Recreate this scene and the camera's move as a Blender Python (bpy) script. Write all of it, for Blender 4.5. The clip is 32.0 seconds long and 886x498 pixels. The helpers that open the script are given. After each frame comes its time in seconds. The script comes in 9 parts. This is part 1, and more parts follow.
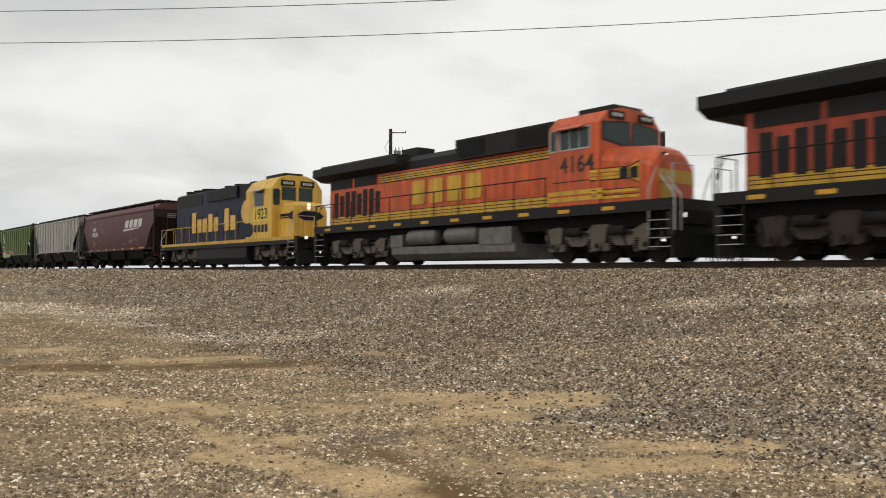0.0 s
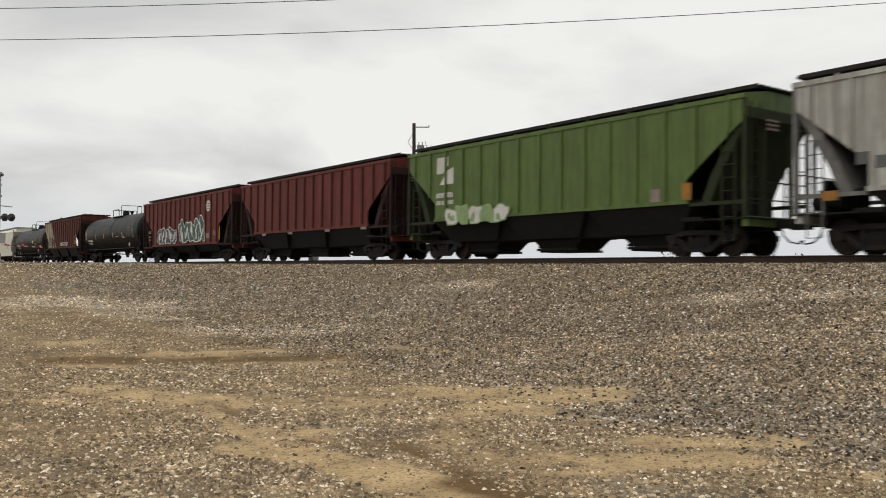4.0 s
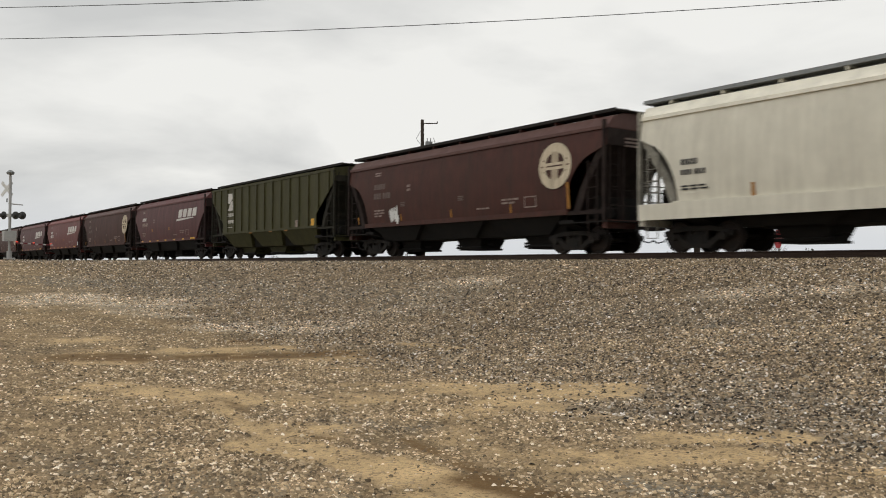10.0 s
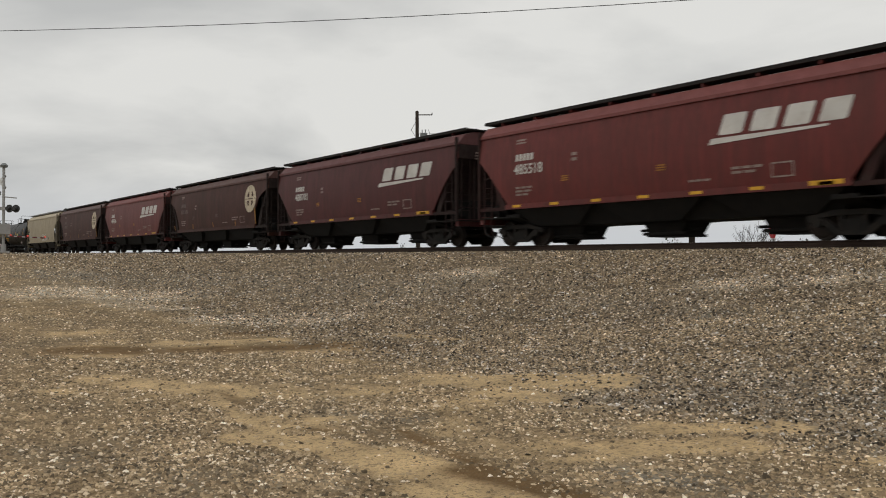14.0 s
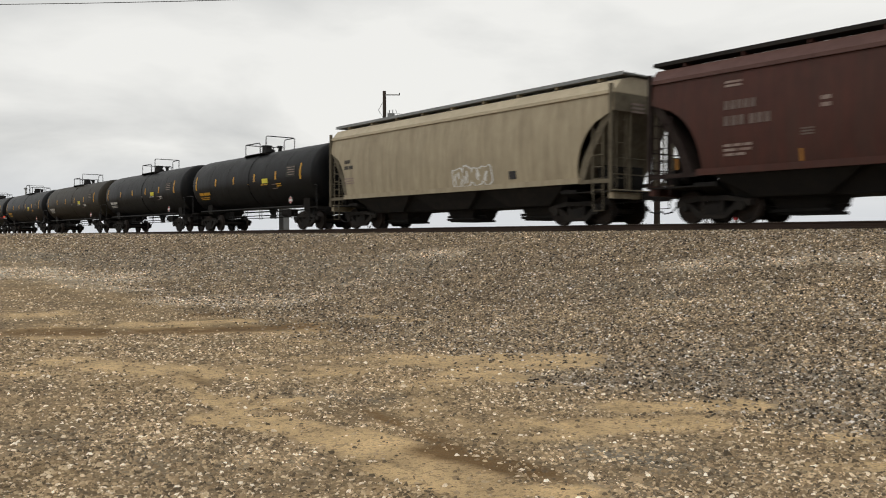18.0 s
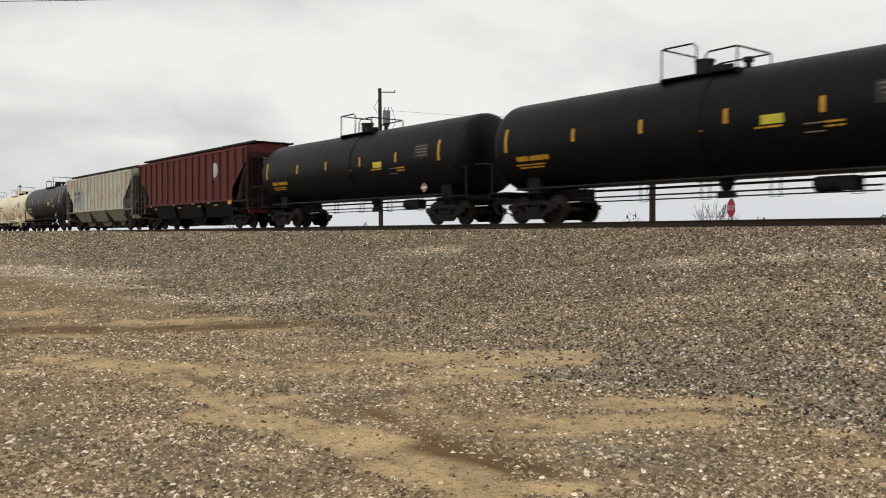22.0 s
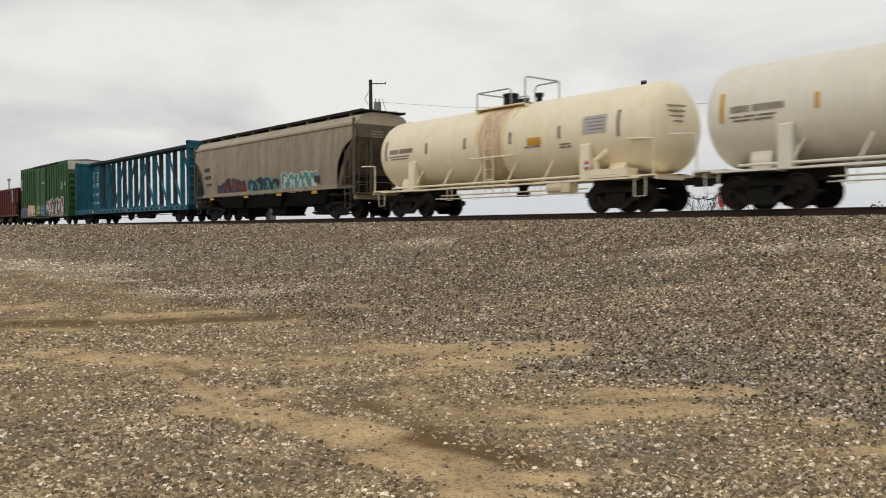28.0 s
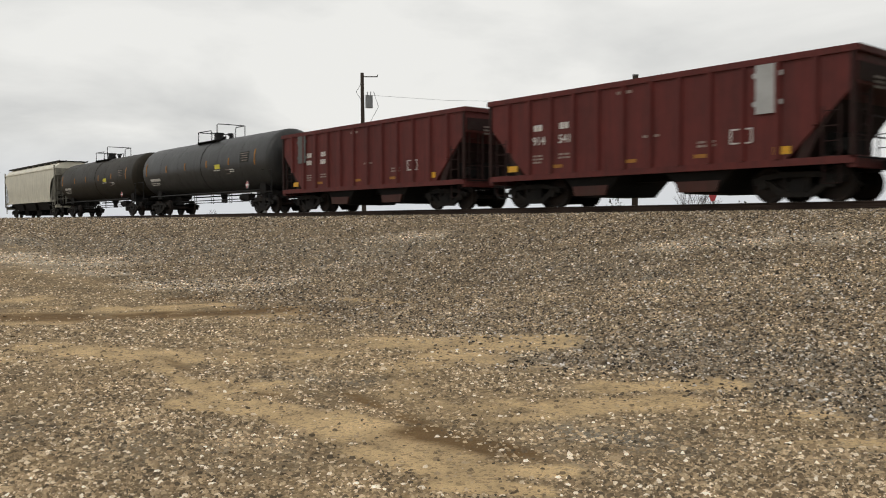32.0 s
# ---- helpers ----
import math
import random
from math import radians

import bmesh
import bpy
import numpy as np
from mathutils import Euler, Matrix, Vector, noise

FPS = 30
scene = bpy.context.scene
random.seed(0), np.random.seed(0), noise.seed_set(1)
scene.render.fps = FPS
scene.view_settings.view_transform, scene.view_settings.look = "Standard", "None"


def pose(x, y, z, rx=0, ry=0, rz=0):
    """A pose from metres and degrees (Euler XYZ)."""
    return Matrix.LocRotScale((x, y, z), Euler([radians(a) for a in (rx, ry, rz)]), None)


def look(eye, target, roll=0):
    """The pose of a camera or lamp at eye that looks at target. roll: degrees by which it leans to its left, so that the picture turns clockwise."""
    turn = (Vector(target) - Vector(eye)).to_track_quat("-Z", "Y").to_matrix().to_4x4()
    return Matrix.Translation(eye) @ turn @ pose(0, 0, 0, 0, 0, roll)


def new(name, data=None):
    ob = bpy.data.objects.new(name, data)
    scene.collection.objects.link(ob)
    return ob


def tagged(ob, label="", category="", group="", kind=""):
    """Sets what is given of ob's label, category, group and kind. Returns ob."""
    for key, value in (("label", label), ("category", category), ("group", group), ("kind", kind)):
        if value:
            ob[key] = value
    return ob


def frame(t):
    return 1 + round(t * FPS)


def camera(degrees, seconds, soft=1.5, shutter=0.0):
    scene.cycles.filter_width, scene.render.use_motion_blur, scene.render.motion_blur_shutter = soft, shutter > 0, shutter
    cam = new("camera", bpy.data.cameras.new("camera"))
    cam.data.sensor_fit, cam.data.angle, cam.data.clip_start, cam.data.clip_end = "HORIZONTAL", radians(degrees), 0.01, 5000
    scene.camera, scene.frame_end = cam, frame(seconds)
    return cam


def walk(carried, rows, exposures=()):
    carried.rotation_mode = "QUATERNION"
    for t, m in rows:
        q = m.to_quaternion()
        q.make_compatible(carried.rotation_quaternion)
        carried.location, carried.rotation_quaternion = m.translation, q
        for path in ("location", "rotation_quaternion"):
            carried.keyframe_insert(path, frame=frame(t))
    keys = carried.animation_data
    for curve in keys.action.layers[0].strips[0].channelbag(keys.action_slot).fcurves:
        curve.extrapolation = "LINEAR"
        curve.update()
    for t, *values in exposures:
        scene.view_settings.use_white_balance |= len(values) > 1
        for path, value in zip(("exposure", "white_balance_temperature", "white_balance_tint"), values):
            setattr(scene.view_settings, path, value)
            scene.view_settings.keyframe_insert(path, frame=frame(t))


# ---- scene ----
# ---- camera: stands on the gravel lot and turns a little in the hand ----
cam = camera(55.19, 32.0, soft=1.0, shutter=0.22)
EYE = (0.0, 0.0, 1.6)
# seconds, heading, tilt, roll in degrees
TURNS = [
    (0, 142.14, 1.83, 0.36), (0.5, 142.12, 1.75, 0.37), (1, 142.19, 1.63, 0.47), (1.5, 142.25, 1.49, 0.55),
    (2, 142.56, 1.40, 0.66), (2.5, 143.17, 1.42, 0.52), (3, 143.53, 1.44, 0.48), (3.5, 143.68, 1.47, 0.48),
    (5.5, 143.74, 1.24, 0.36), (6, 143.79, 1.15, 0.31), (6.5, 143.85, 1.02, 0.30), (7, 143.90, 0.97, 0.28),
    (7.5, 143.90, 1.05, 0.24), (8, 143.93, 1.19, 0.28), (8.5, 144.09, 1.40, 0.43), (9, 144.23, 1.45, 0.44),
    (9.5, 144.31, 1.33, 0.34), (10, 144.30, 1.19, 0.27), (10.5, 144.25, 1.12, 0.27), (11, 144.19, 1.03, 0.26),
    (11.5, 144.14, 1.08, 0.28), (12, 144.07, 1.24, 0.20), (12.5, 144.01, 1.21, 0.12), (13, 144.01, 1.05, 0.14),
    (13.5, 144.03, 0.85, 0.15), (14, 143.98, 0.62, 0.04), (14.5, 143.81, 0.26, -0.22), (16.5, 141.69, -0.69, -0.09),
    (17, 141.66, -0.70, 0.01), (17.5, 141.73, -0.66, 0.08), (18, 141.77, -0.67, 0.12), (18.5, 141.79, -0.64, 0.11),
    (19, 141.87, -0.74, 0.05), (19.5, 142.00, -0.86, -0.05), (20, 142.00, -0.94, -0.09), (20.5, 141.93, -0.99, 0.07),
    (21, 141.77, -0.93, 0.13), (21.5, 141.59, -0.88, 0.11), (22, 141.48, -0.85, 0.05), (22.5, 141.48, -0.85, 0.03),
    (23, 141.57, -0.90, -0.02), (23.5, 141.69, -1.14, -0.10), (24, 141.73, -1.34, -0.17), (24.5, 141.68, -1.35, -0.21),
    (25, 141.61, -1.28, -0.25), (25.5, 141.51, -1.18, -0.20), (27.5, 141.06, -1.40, -0.20), (28, 140.92, -1.42, -0.23),
    (28.5, 140.80, -1.54, -0.26), (29, 140.68, -1.73, -0.40), (29.5, 140.58, -1.81, -0.40), (30, 140.51, -1.76, -0.36),
    (30.5, 140.52, -1.72, -0.37), (31, 140.49, -1.76, -0.34), (31.5, 140.44, -1.87, -0.27), (32, 140.36, -1.86, -0.18),
]


def aim(heading, tilt):
    h, p = radians(heading), radians(tilt)
    return (EYE[0] + 10 * math.cos(h) * math.cos(p), EYE[1] + 10 * math.sin(h) * math.cos(p), EYE[2] + 10 * math.sin(p))


EXPOSURES = [(0, 0.05), (2, 0.0), (12, 0.0), (13, -0.08), (14, -0.25), (14.5, -0.27), (16.5, -0.02), (18, 0.0), (24, 0.0), (25, -0.06), (28, -0.08), (32, -0.04)]
walk(cam, [(t, look(EYE, aim(h, p), r)) for t, h, p, r in TURNS], EXPOSURES)

# ---- world: bright overcast sky ----
world = bpy.data.worlds.new("overcast_sky")
scene.world = world
world.use_nodes = True
wn, wl = world.node_tree.nodes, world.node_tree.links
wn.clear()


def wnode(kind, **values):
    n = wn.new(kind)
    for k, v in values.items():
        n.inputs[k].default_value = v
    return n


w_out = wn.new("ShaderNodeOutputWorld")
w_bg = wn.new("ShaderNodeBackground")
w_sky = wn.new("ShaderNodeTexSky")
w_sky.sky_type = "NISHITA"
w_sky.sun_disc = False
w_sky.sun_elevation, w_sky.sun_rotation = radians(42), radians(200)
w_co = wn.new("ShaderNodeTexCoord")
w_sep = wn.new("ShaderNodeSeparateXYZ")
wl.new(w_co.outputs["Generated"], w_sep.inputs[0])
w_up = wn.new("ShaderNodeMath")
w_up.operation = "MAXIMUM"
w_up.inputs[1].default_value = 0.0
wl.new(w_sep.outputs["Z"], w_up.inputs[0])
w_add = wn.new("ShaderNodeMath")
w_add.operation = "ADD"
w_add.inputs[1].default_value = 0.16
wl.new(w_up.outputs[0], w_add.inputs[0])
w_den = wn.new("ShaderNodeCombineXYZ")
for k in "XYZ":
    wl.new(w_add.outputs[0], w_den.inputs[k])
w_flat = wn.new("ShaderNodeVectorMath")
w_flat.operation = "DIVIDE"
wl.new(w_co.outputs["Generated"], w_flat.inputs[0])
wl.new(w_den.outputs[0], w_flat.inputs[1])
w_shift = wn.new("ShaderNodeVectorMath")
w_shift.operation = "ADD"
w_shift.inputs[1].default_value = (4.3, 2.1, 0.0)
wl.new(w_flat.outputs[0], w_shift.inputs[0])
w_noise = wnode("ShaderNodeTexNoise", Scale=0.8, Detail=6.0, Roughness=0.52, Distortion=0.35)
wl.new(w_shift.outputs[0], w_noise.inputs["Vector"])
w_ramp = wn.new("ShaderNodeValToRGB")
w_ramp.color_ramp.elements[0].position, w_ramp.color_ramp.elements[0].color = 0.36, (0.63, 0.635, 0.625, 1)
w_ramp.color_ramp.elements[1].position, w_ramp.color_ramp.elements[1].color = 0.60, (0.905, 0.90, 0.868, 1)
wl.new(w_noise.outputs["Fac"], w_ramp.inputs[0])
w_gain = wn.new("ShaderNodeVectorMath")
w_gain.operation = "SCALE"
w_gain.inputs["Scale"].default_value = 0.045
wl.new(w_sky.outputs[0], w_gain.inputs[0])
w_mix = wn.new("ShaderNodeMix")
w_mix.data_type = "RGBA"
w_mix.inputs[0].default_value = 0.95
wl.new(w_gain.outputs[0], w_mix.inputs[6])
wl.new(w_ramp.outputs[0], w_mix.inputs[7])
w_low = wn.new("ShaderNodeMapRange")
w_low.inputs["From Min"].default_value, w_low.inputs["From Max"].default_value = 0.025, 0.10
wl.new(w_sep.outputs["Z"], w_low.inputs["Value"])
w_haze = wn.new("ShaderNodeMix")
w_haze.data_type = "RGBA"
w_haze.inputs[6].default_value = (0.68, 0.70, 0.72, 1)
wl.new(w_low.outputs[0], w_haze.inputs[0])
wl.new(w_mix.outputs[2], w_haze.inputs[7])
wl.new(w_haze.outputs[2], w_bg.inputs["Color"])
w_bg.inputs["Strength"].default_value = 1.0
wl.new(w_bg.outputs[0], w_out.inputs[0])

sun = new("sun", bpy.data.lights.new("sun", "SUN"))
sun.data.energy, sun.data.angle, sun.data.color = 0.6, radians(25), (1.0, 0.97, 0.92)
sun.matrix_world = look((10, -40, 45), (0, 0, 0))

# ---- materials ----
MATS, PAINT = {}, {}


def material(name, color, rough=0.6, metal=0.0, spread=0.25, scale=1.6, dirt=(0.05, 0.04, 0.03), dirt_amount=0.35, dirt_from=0.42, streak=0.0, bump=0.15, fine=60.0, emit=0.0, shine=0.32, runs=0.2):
    """Painted or worn surface: tone varies broadly, dirt gathers in patches or streaks, and a fine grain breaks the gloss."""
    if name in MATS:
        return MATS[name]
    m = bpy.data.materials.new(name)
    m.use_nodes = True
    nt = m.node_tree
    n, l = nt.nodes, nt.links
    bsdf = n["Principled BSDF"]
    co = n.new("ShaderNodeTexCoord")
    mp = n.new("ShaderNodeMapping")
    l.new(co.outputs["Object"], mp.inputs["Vector"])
    info = n.new("ShaderNodeObjectInfo")
    shift = n.new("ShaderNodeMath")
    shift.operation = "MULTIPLY"
    shift.inputs[1].default_value = 37.0
    l.new(info.outputs["Random"], shift.inputs[0])
    l.new(shift.outputs[0], mp.inputs["Location"])
    big = n.new("ShaderNodeTexNoise")
    big.inputs["Scale"].default_value, big.inputs["Detail"].default_value, big.inputs["Roughness"].default_value = scale, 6.0, 0.62
    l.new(mp.outputs[0], big.inputs["Vector"])
    small = n.new("ShaderNodeTexNoise")
    small.inputs["Scale"].default_value, small.inputs["Detail"].default_value = fine, 4.0
    l.new(mp.outputs[0], small.inputs["Vector"])
    # tone
    tone = n.new("ShaderNodeMapRange")
    tone.inputs["From Min"].default_value, tone.inputs["From Max"].default_value = 0.25, 0.75
    tone.inputs["To Min"].default_value, tone.inputs["To Max"].default_value = 1 - spread, 1 + spread
    l.new(big.outputs["Fac"], tone.inputs["Value"])
    base = n.new("ShaderNodeVectorMath")
    base.operation = "SCALE"
    base.inputs[0].default_value = color
    l.new(tone.outputs[0], base.inputs["Scale"])
    # dirt
    st = n.new("ShaderNodeMapping")
    st.inputs["Scale"].default_value = (3.2, 3.2, 0.22 if streak else 3.2)
    l.new(mp.outputs[0], st.inputs["Vector"])
    dn = n.new("ShaderNodeTexNoise")
    dn.inputs["Scale"].default_value, dn.inputs["Detail"].default_value, dn.inputs["Roughness"].default_value = 1.0, 7.0, 0.7
    l.new(st.outputs[0], dn.inputs["Vector"])
    dr = n.new("ShaderNodeMapRange")
    dr.inputs["From Min"].default_value, dr.inputs["From Max"].default_value = dirt_from, dirt_from + 0.22
    dr.inputs["To Max"].default_value = dirt_amount
    l.new(dn.outputs["Fac"], dr.inputs["Value"])
    mix = n.new("ShaderNodeMix")
    mix.data_type = "RGBA"
    l.new(dr.outputs[0], mix.inputs[0])
    l.new(base.outputs[0], mix.inputs[6])
    mix.inputs[7].default_value = (*dirt, 1)
    if streak:
        fm = n.new("ShaderNodeMapping")
        fm.inputs["Scale"].default_value = (11.0, 11.0, 0.55)
        l.new(mp.outputs[0], fm.inputs["Vector"])
        fn = n.new("ShaderNodeTexNoise")
        fn.inputs["Scale"].default_value, fn.inputs["Detail"].default_value, fn.inputs["Roughness"].default_value = 1.0, 4.0, 0.65
        l.new(fm.outputs[0], fn.inputs["Vector"])
        fr = n.new("ShaderNodeMapRange")
        fr.inputs["From Min"].default_value, fr.inputs["From Max"].default_value = 0.3, 0.7
        fr.inputs["To Min"].default_value, fr.inputs["To Max"].default_value = 1 - runs, 1 + runs
        l.new(fn.outputs["Fac"], fr.inputs["Value"])
        run = n.new("ShaderNodeVectorMath")
        run.operation = "SCALE"
        l.new(mix.outputs[2], run.inputs[0])
        l.new(fr.outputs[0], run.inputs["Scale"])
        l.new(run.outputs[0], bsdf.inputs["Base Color"])
    else:
        l.new(mix.outputs[2], bsdf.inputs["Base Color"])
    rr = n.new("ShaderNodeMapRange")
    rr.inputs["To Min"].default_value, rr.inputs["To Max"].default_value = max(rough - 0.12, 0.05), min(rough + 0.2, 1.0)
    l.new(dn.outputs["Fac"], rr.inputs["Value"])
    l.new(rr.outputs[0], bsdf.inputs["Roughness"])
    bsdf.inputs["Metallic"].default_value = metal
    bsdf.inputs["Specular IOR Level"].default_value = shine
    bp = n.new("ShaderNodeBump")
    bp.inputs["Strength"].default_value, bp.inputs["Distance"].default_value = bump, 0.01
    l.new(small.outputs["Fac"], bp.inputs["Height"])
    l.new(bp.outputs[0], bsdf.inputs["Normal"])
    if emit:
        bsdf.inputs["Emission Color"].default_value = (*color, 1)
        bsdf.inputs["Emission Strength"].default_value = emit
    MATS[name], PAINT[name] = m, color
    return m


GRIME = (0.035, 0.028, 0.022)
M_ORANGE = material("orange_paint", (0.62, 0.105, 0.028), 0.4, spread=0.16, dirt_amount=0.45, streak=1)
M_OLD_ORANGE = material("faded_orange_paint", (0.36, 0.058, 0.028), 0.55, spread=0.25, dirt_amount=0.6, streak=1)
M_STRIPE = material("yellow_paint", (0.62, 0.36, 0.035), 0.45, spread=0.15, dirt_amount=0.35, streak=1)
M_WARBONNET = material("bright_yellow_paint", (0.74, 0.455, 0.08), 0.42, spread=0.12, dirt_amount=0.3, streak=1)
M_NUMYELLOW = material("number_yellow_paint", (0.80, 0.56, 0.05), 0.4, spread=0.1, dirt_amount=0.2, streak=1)
M_BLUE = material("dark_blue_paint", (0.006, 0.0095, 0.034), 0.42, spread=0.2, dirt_amount=0.25, dirt=(0.016, 0.018, 0.026), streak=1, shine=0.18)
M_BLACK = material("black_paint", (0.0075, 0.0075, 0.008), 0.6, spread=0.2, dirt_amount=0.25, dirt=(0.022, 0.02, 0.017))
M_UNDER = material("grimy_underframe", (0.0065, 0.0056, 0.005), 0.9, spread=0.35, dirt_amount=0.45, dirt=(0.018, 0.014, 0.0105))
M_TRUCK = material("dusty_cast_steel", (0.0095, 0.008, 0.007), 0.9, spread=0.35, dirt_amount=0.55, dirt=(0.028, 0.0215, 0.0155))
M_TRUCK_GREY = material("dusty_grey_truck", (0.145, 0.125, 0.10), 0.8, spread=0.3, dirt_amount=0.6, dirt=(0.07, 0.055, 0.042))
M_TRUCK_BROWN = material("oily_brown_truck", (0.05, 0.037, 0.028), 0.8, spread=0.35, dirt_amount=0.6, dirt=(0.02, 0.015, 0.012))
M_WHEEL = material("wheel_steel", (0.022, 0.018, 0.016), 0.6, 0.4, spread=0.3, dirt_amount=0.5, dirt=(0.05, 0.03, 0.02))
M_TREAD = material("polished_tread", (0.32, 0.31, 0.30), 0.3, 0.9, spread=0.1, dirt_amount=0.1)
M_GREYTANK = material("silver_grey_paint", (0.16, 0.15, 0.135), 0.5, spread=0.2, dirt_amount=0.5, dirt=GRIME)
M_MAROON = material("maroon_paint", (0.078, 0.0158, 0.0155), 0.5, spread=0.16, dirt_amount=0.3, dirt=GRIME, streak=1)
M_MAROON_DARK = material("weathered_brown_paint", (0.058, 0.0170, 0.0112), 0.6, spread=0.2, dirt_amount=0.4, dirt=GRIME, streak=1)
M_REDBROWN = material("red_brown_paint", (0.128, 0.023, 0.0195), 0.5, spread=0.16, dirt_amount=0.3, dirt=GRIME, streak=1)
M_OXIDE = material("oxide_red_paint", (0.128, 0.0225, 0.0165), 0.6, spread=0.2, dirt_amount=0.35, dirt=(0.05, 0.018, 0.014), streak=1)
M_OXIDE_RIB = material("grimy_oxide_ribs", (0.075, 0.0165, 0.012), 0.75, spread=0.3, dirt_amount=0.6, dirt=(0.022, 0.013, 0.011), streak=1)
M_BROWNRED = material("faded_brown_red_paint", (0.098, 0.0235, 0.0165), 0.7, spread=0.28, dirt_amount=0.5, dirt=(0.035, 0.02, 0.016), streak=1)
M_BALLAST_RED = material("dull_oxide_red_paint", (0.108, 0.0185, 0.0150), 0.6, spread=0.2, dirt_amount=0.4, dirt=(0.045, 0.02, 0.018), streak=1)
M_GREEN = material("leaf_green_paint", (0.095, 0.145, 0.035), 0.5, spread=0.16, dirt_amount=0.35, dirt=(0.05, 0.06, 0.03), streak=1)
M_OLIVE = material("faded_olive_paint", (0.046, 0.044, 0.0125), 0.6, spread=0.25, dirt_amount=0.5, dirt=(0.045, 0.038, 0.018), streak=1)
M_BOXGREEN = material("forest_green_paint", (0.042, 0.118, 0.042), 0.6, spread=0.16, dirt_amount=0.45, dirt=(0.03, 0.05, 0.025), streak=1)
M_GREY = material("light_grey_paint", (0.44, 0.43, 0.40), 0.7, spread=0.2, dirt_amount=0.75, dirt=(0.17, 0.145, 0.11), streak=1)
M_WHITE = material("off_white_paint", (0.66, 0.63, 0.53), 0.5, runs=0.06, spread=0.08, dirt_amount=0.25, dirt=(0.36, 0.33, 0.27), streak=1)
M_TAN = material("dusty_tan_paint", (0.36, 0.305, 0.21), 0.6, runs=0.1, spread=0.12, dirt_amount=0.45, dirt=(0.2, 0.16, 0.11), streak=1)
M_TAUPE = material("taupe_paint", (0.34, 0.285, 0.205), 0.6, runs=0.12, spread=0.14, dirt_amount=0.45, dirt=(0.14, 0.11, 0.08), streak=1)
M_BAYTAN = material("grimy_tan_paint", (0.27, 0.25, 0.185), 0.7, spread=0.25, dirt_amount=0.5, dirt=(0.10, 0.085, 0.06), streak=1)
M_CREAM_HOPPER = material("rust_stained_cream_paint", (0.60, 0.57, 0.47), 0.65, runs=0.08, spread=0.14, dirt_amount=0.35, dirt=(0.36, 0.32, 0.23), scale=1.0, streak=1)
M_TANKBLACK = material("tank_black", (0.0036, 0.0040, 0.0050), 0.40, shine=0.15, spread=0.35, scale=0.8, dirt_amount=0.3, dirt=(0.014, 0.0125, 0.011), streak=1)
M_TANKBROWN = material("sooty_brown_tank", (0.022, 0.018, 0.0122), 0.45, shine=0.16, spread=0.35, scale=0.8, dirt_amount=0.5, dirt=(0.035, 0.028, 0.018), streak=1)
M_TANKBLUE = material("blue_black_tank", (0.012, 0.015, 0.019), 0.42, spread=0.25, scale=0.8, dirt_amount=0.2, dirt=(0.05, 0.05, 0.048), streak=1)
M_TANKGREY = material("charcoal_tank", (0.030, 0.030, 0.029), 0.36, spread=0.3, scale=0.8, dirt_amount=0.4, dirt=(0.03, 0.027, 0.024), streak=1)
M_TANKWHITE = material("white_tank", (0.84, 0.79, 0.67), 0.38, runs=0.03, spread=0.05, dirt_amount=0.12, dirt=(0.52, 0.44, 0.28), streak=1)
M_TANKCREAM = material("cream_tank", (0.93, 0.83, 0.62), 0.38, runs=0.03, spread=0.05, dirt_amount=0.3, dirt=(0.86, 0.64, 0.38), streak=1)
M_TEAL = material("blue_teal_paint", (0.021, 0.145, 0.215), 0.6, spread=0.3, dirt_amount=0.65, dirt=(0.024, 0.050, 0.055), streak=1)
M_WALK = material("walkway_grating", (0.014, 0.012, 0.011), 0.8, spread=0.3, dirt_amount=0.3)
M_LETTER = material("white_stencil_paint", (0.62, 0.60, 0.56), 0.6, spread=0.2, dirt_amount=0.4, dirt=(0.3, 0.25, 0.22))
M_LETTER_DIM = material("worn_stencil_paint", (0.30, 0.24, 0.21), 0.7, spread=0.3, dirt_amount=0.6, dirt=(0.12, 0.06, 0.05))
M_LETTER_DARK = material("black_stencil_paint", (0.03, 0.03, 0.032), 0.6, spread=0.2, dirt_amount=0.2)
M_LETTER_FAINT = material("faint_lettering", (0.15, 0.115, 0.10), 0.7, spread=0.25, dirt_amount=0.5, dirt=(0.05, 0.03, 0.025))
M_CREAM = material("cream_emblem_paint", (0.62, 0.55, 0.40), 0.6, spread=0.15, dirt_amount=0.4, dirt=(0.35, 0.26, 0.18))
M_EMBLEM_WORN = material("worn_cream_emblem_paint", (0.56, 0.48, 0.35), 0.65, spread=0.2, dirt_amount=0.4, dirt=(0.20, 0.13, 0.09), streak=1)
M_REFLECT = material("yellow_reflector", (0.68, 0.36, 0.025), 0.4, spread=0.2, dirt_amount=0.4, dirt=(0.3, 0.15, 0.03))
M_REFLECT_DIM = material("dirty_orange_reflector", (0.38, 0.17, 0.03), 0.6, spread=0.3, dirt_amount=0.6, dirt=(0.12, 0.06, 0.02))
M_PLACARD = material("yellow_placard", (0.70, 0.62, 0.06), 0.5, spread=0.1, dirt_amount=0.2)
M_SPECS = material("faded_data_panel", (0.036, 0.036, 0.03), 0.7, spread=0.4, dirt_amount=0.5, dirt=(0.012, 0.012, 0.011), scale=6.0)
M_SCUFF = material("scuffed_grey_shell", (0.055, 0.054, 0.050), 0.6, spread=0.3, dirt_amount=0.4, dirt=(0.02, 0.018, 0.016), streak=1)
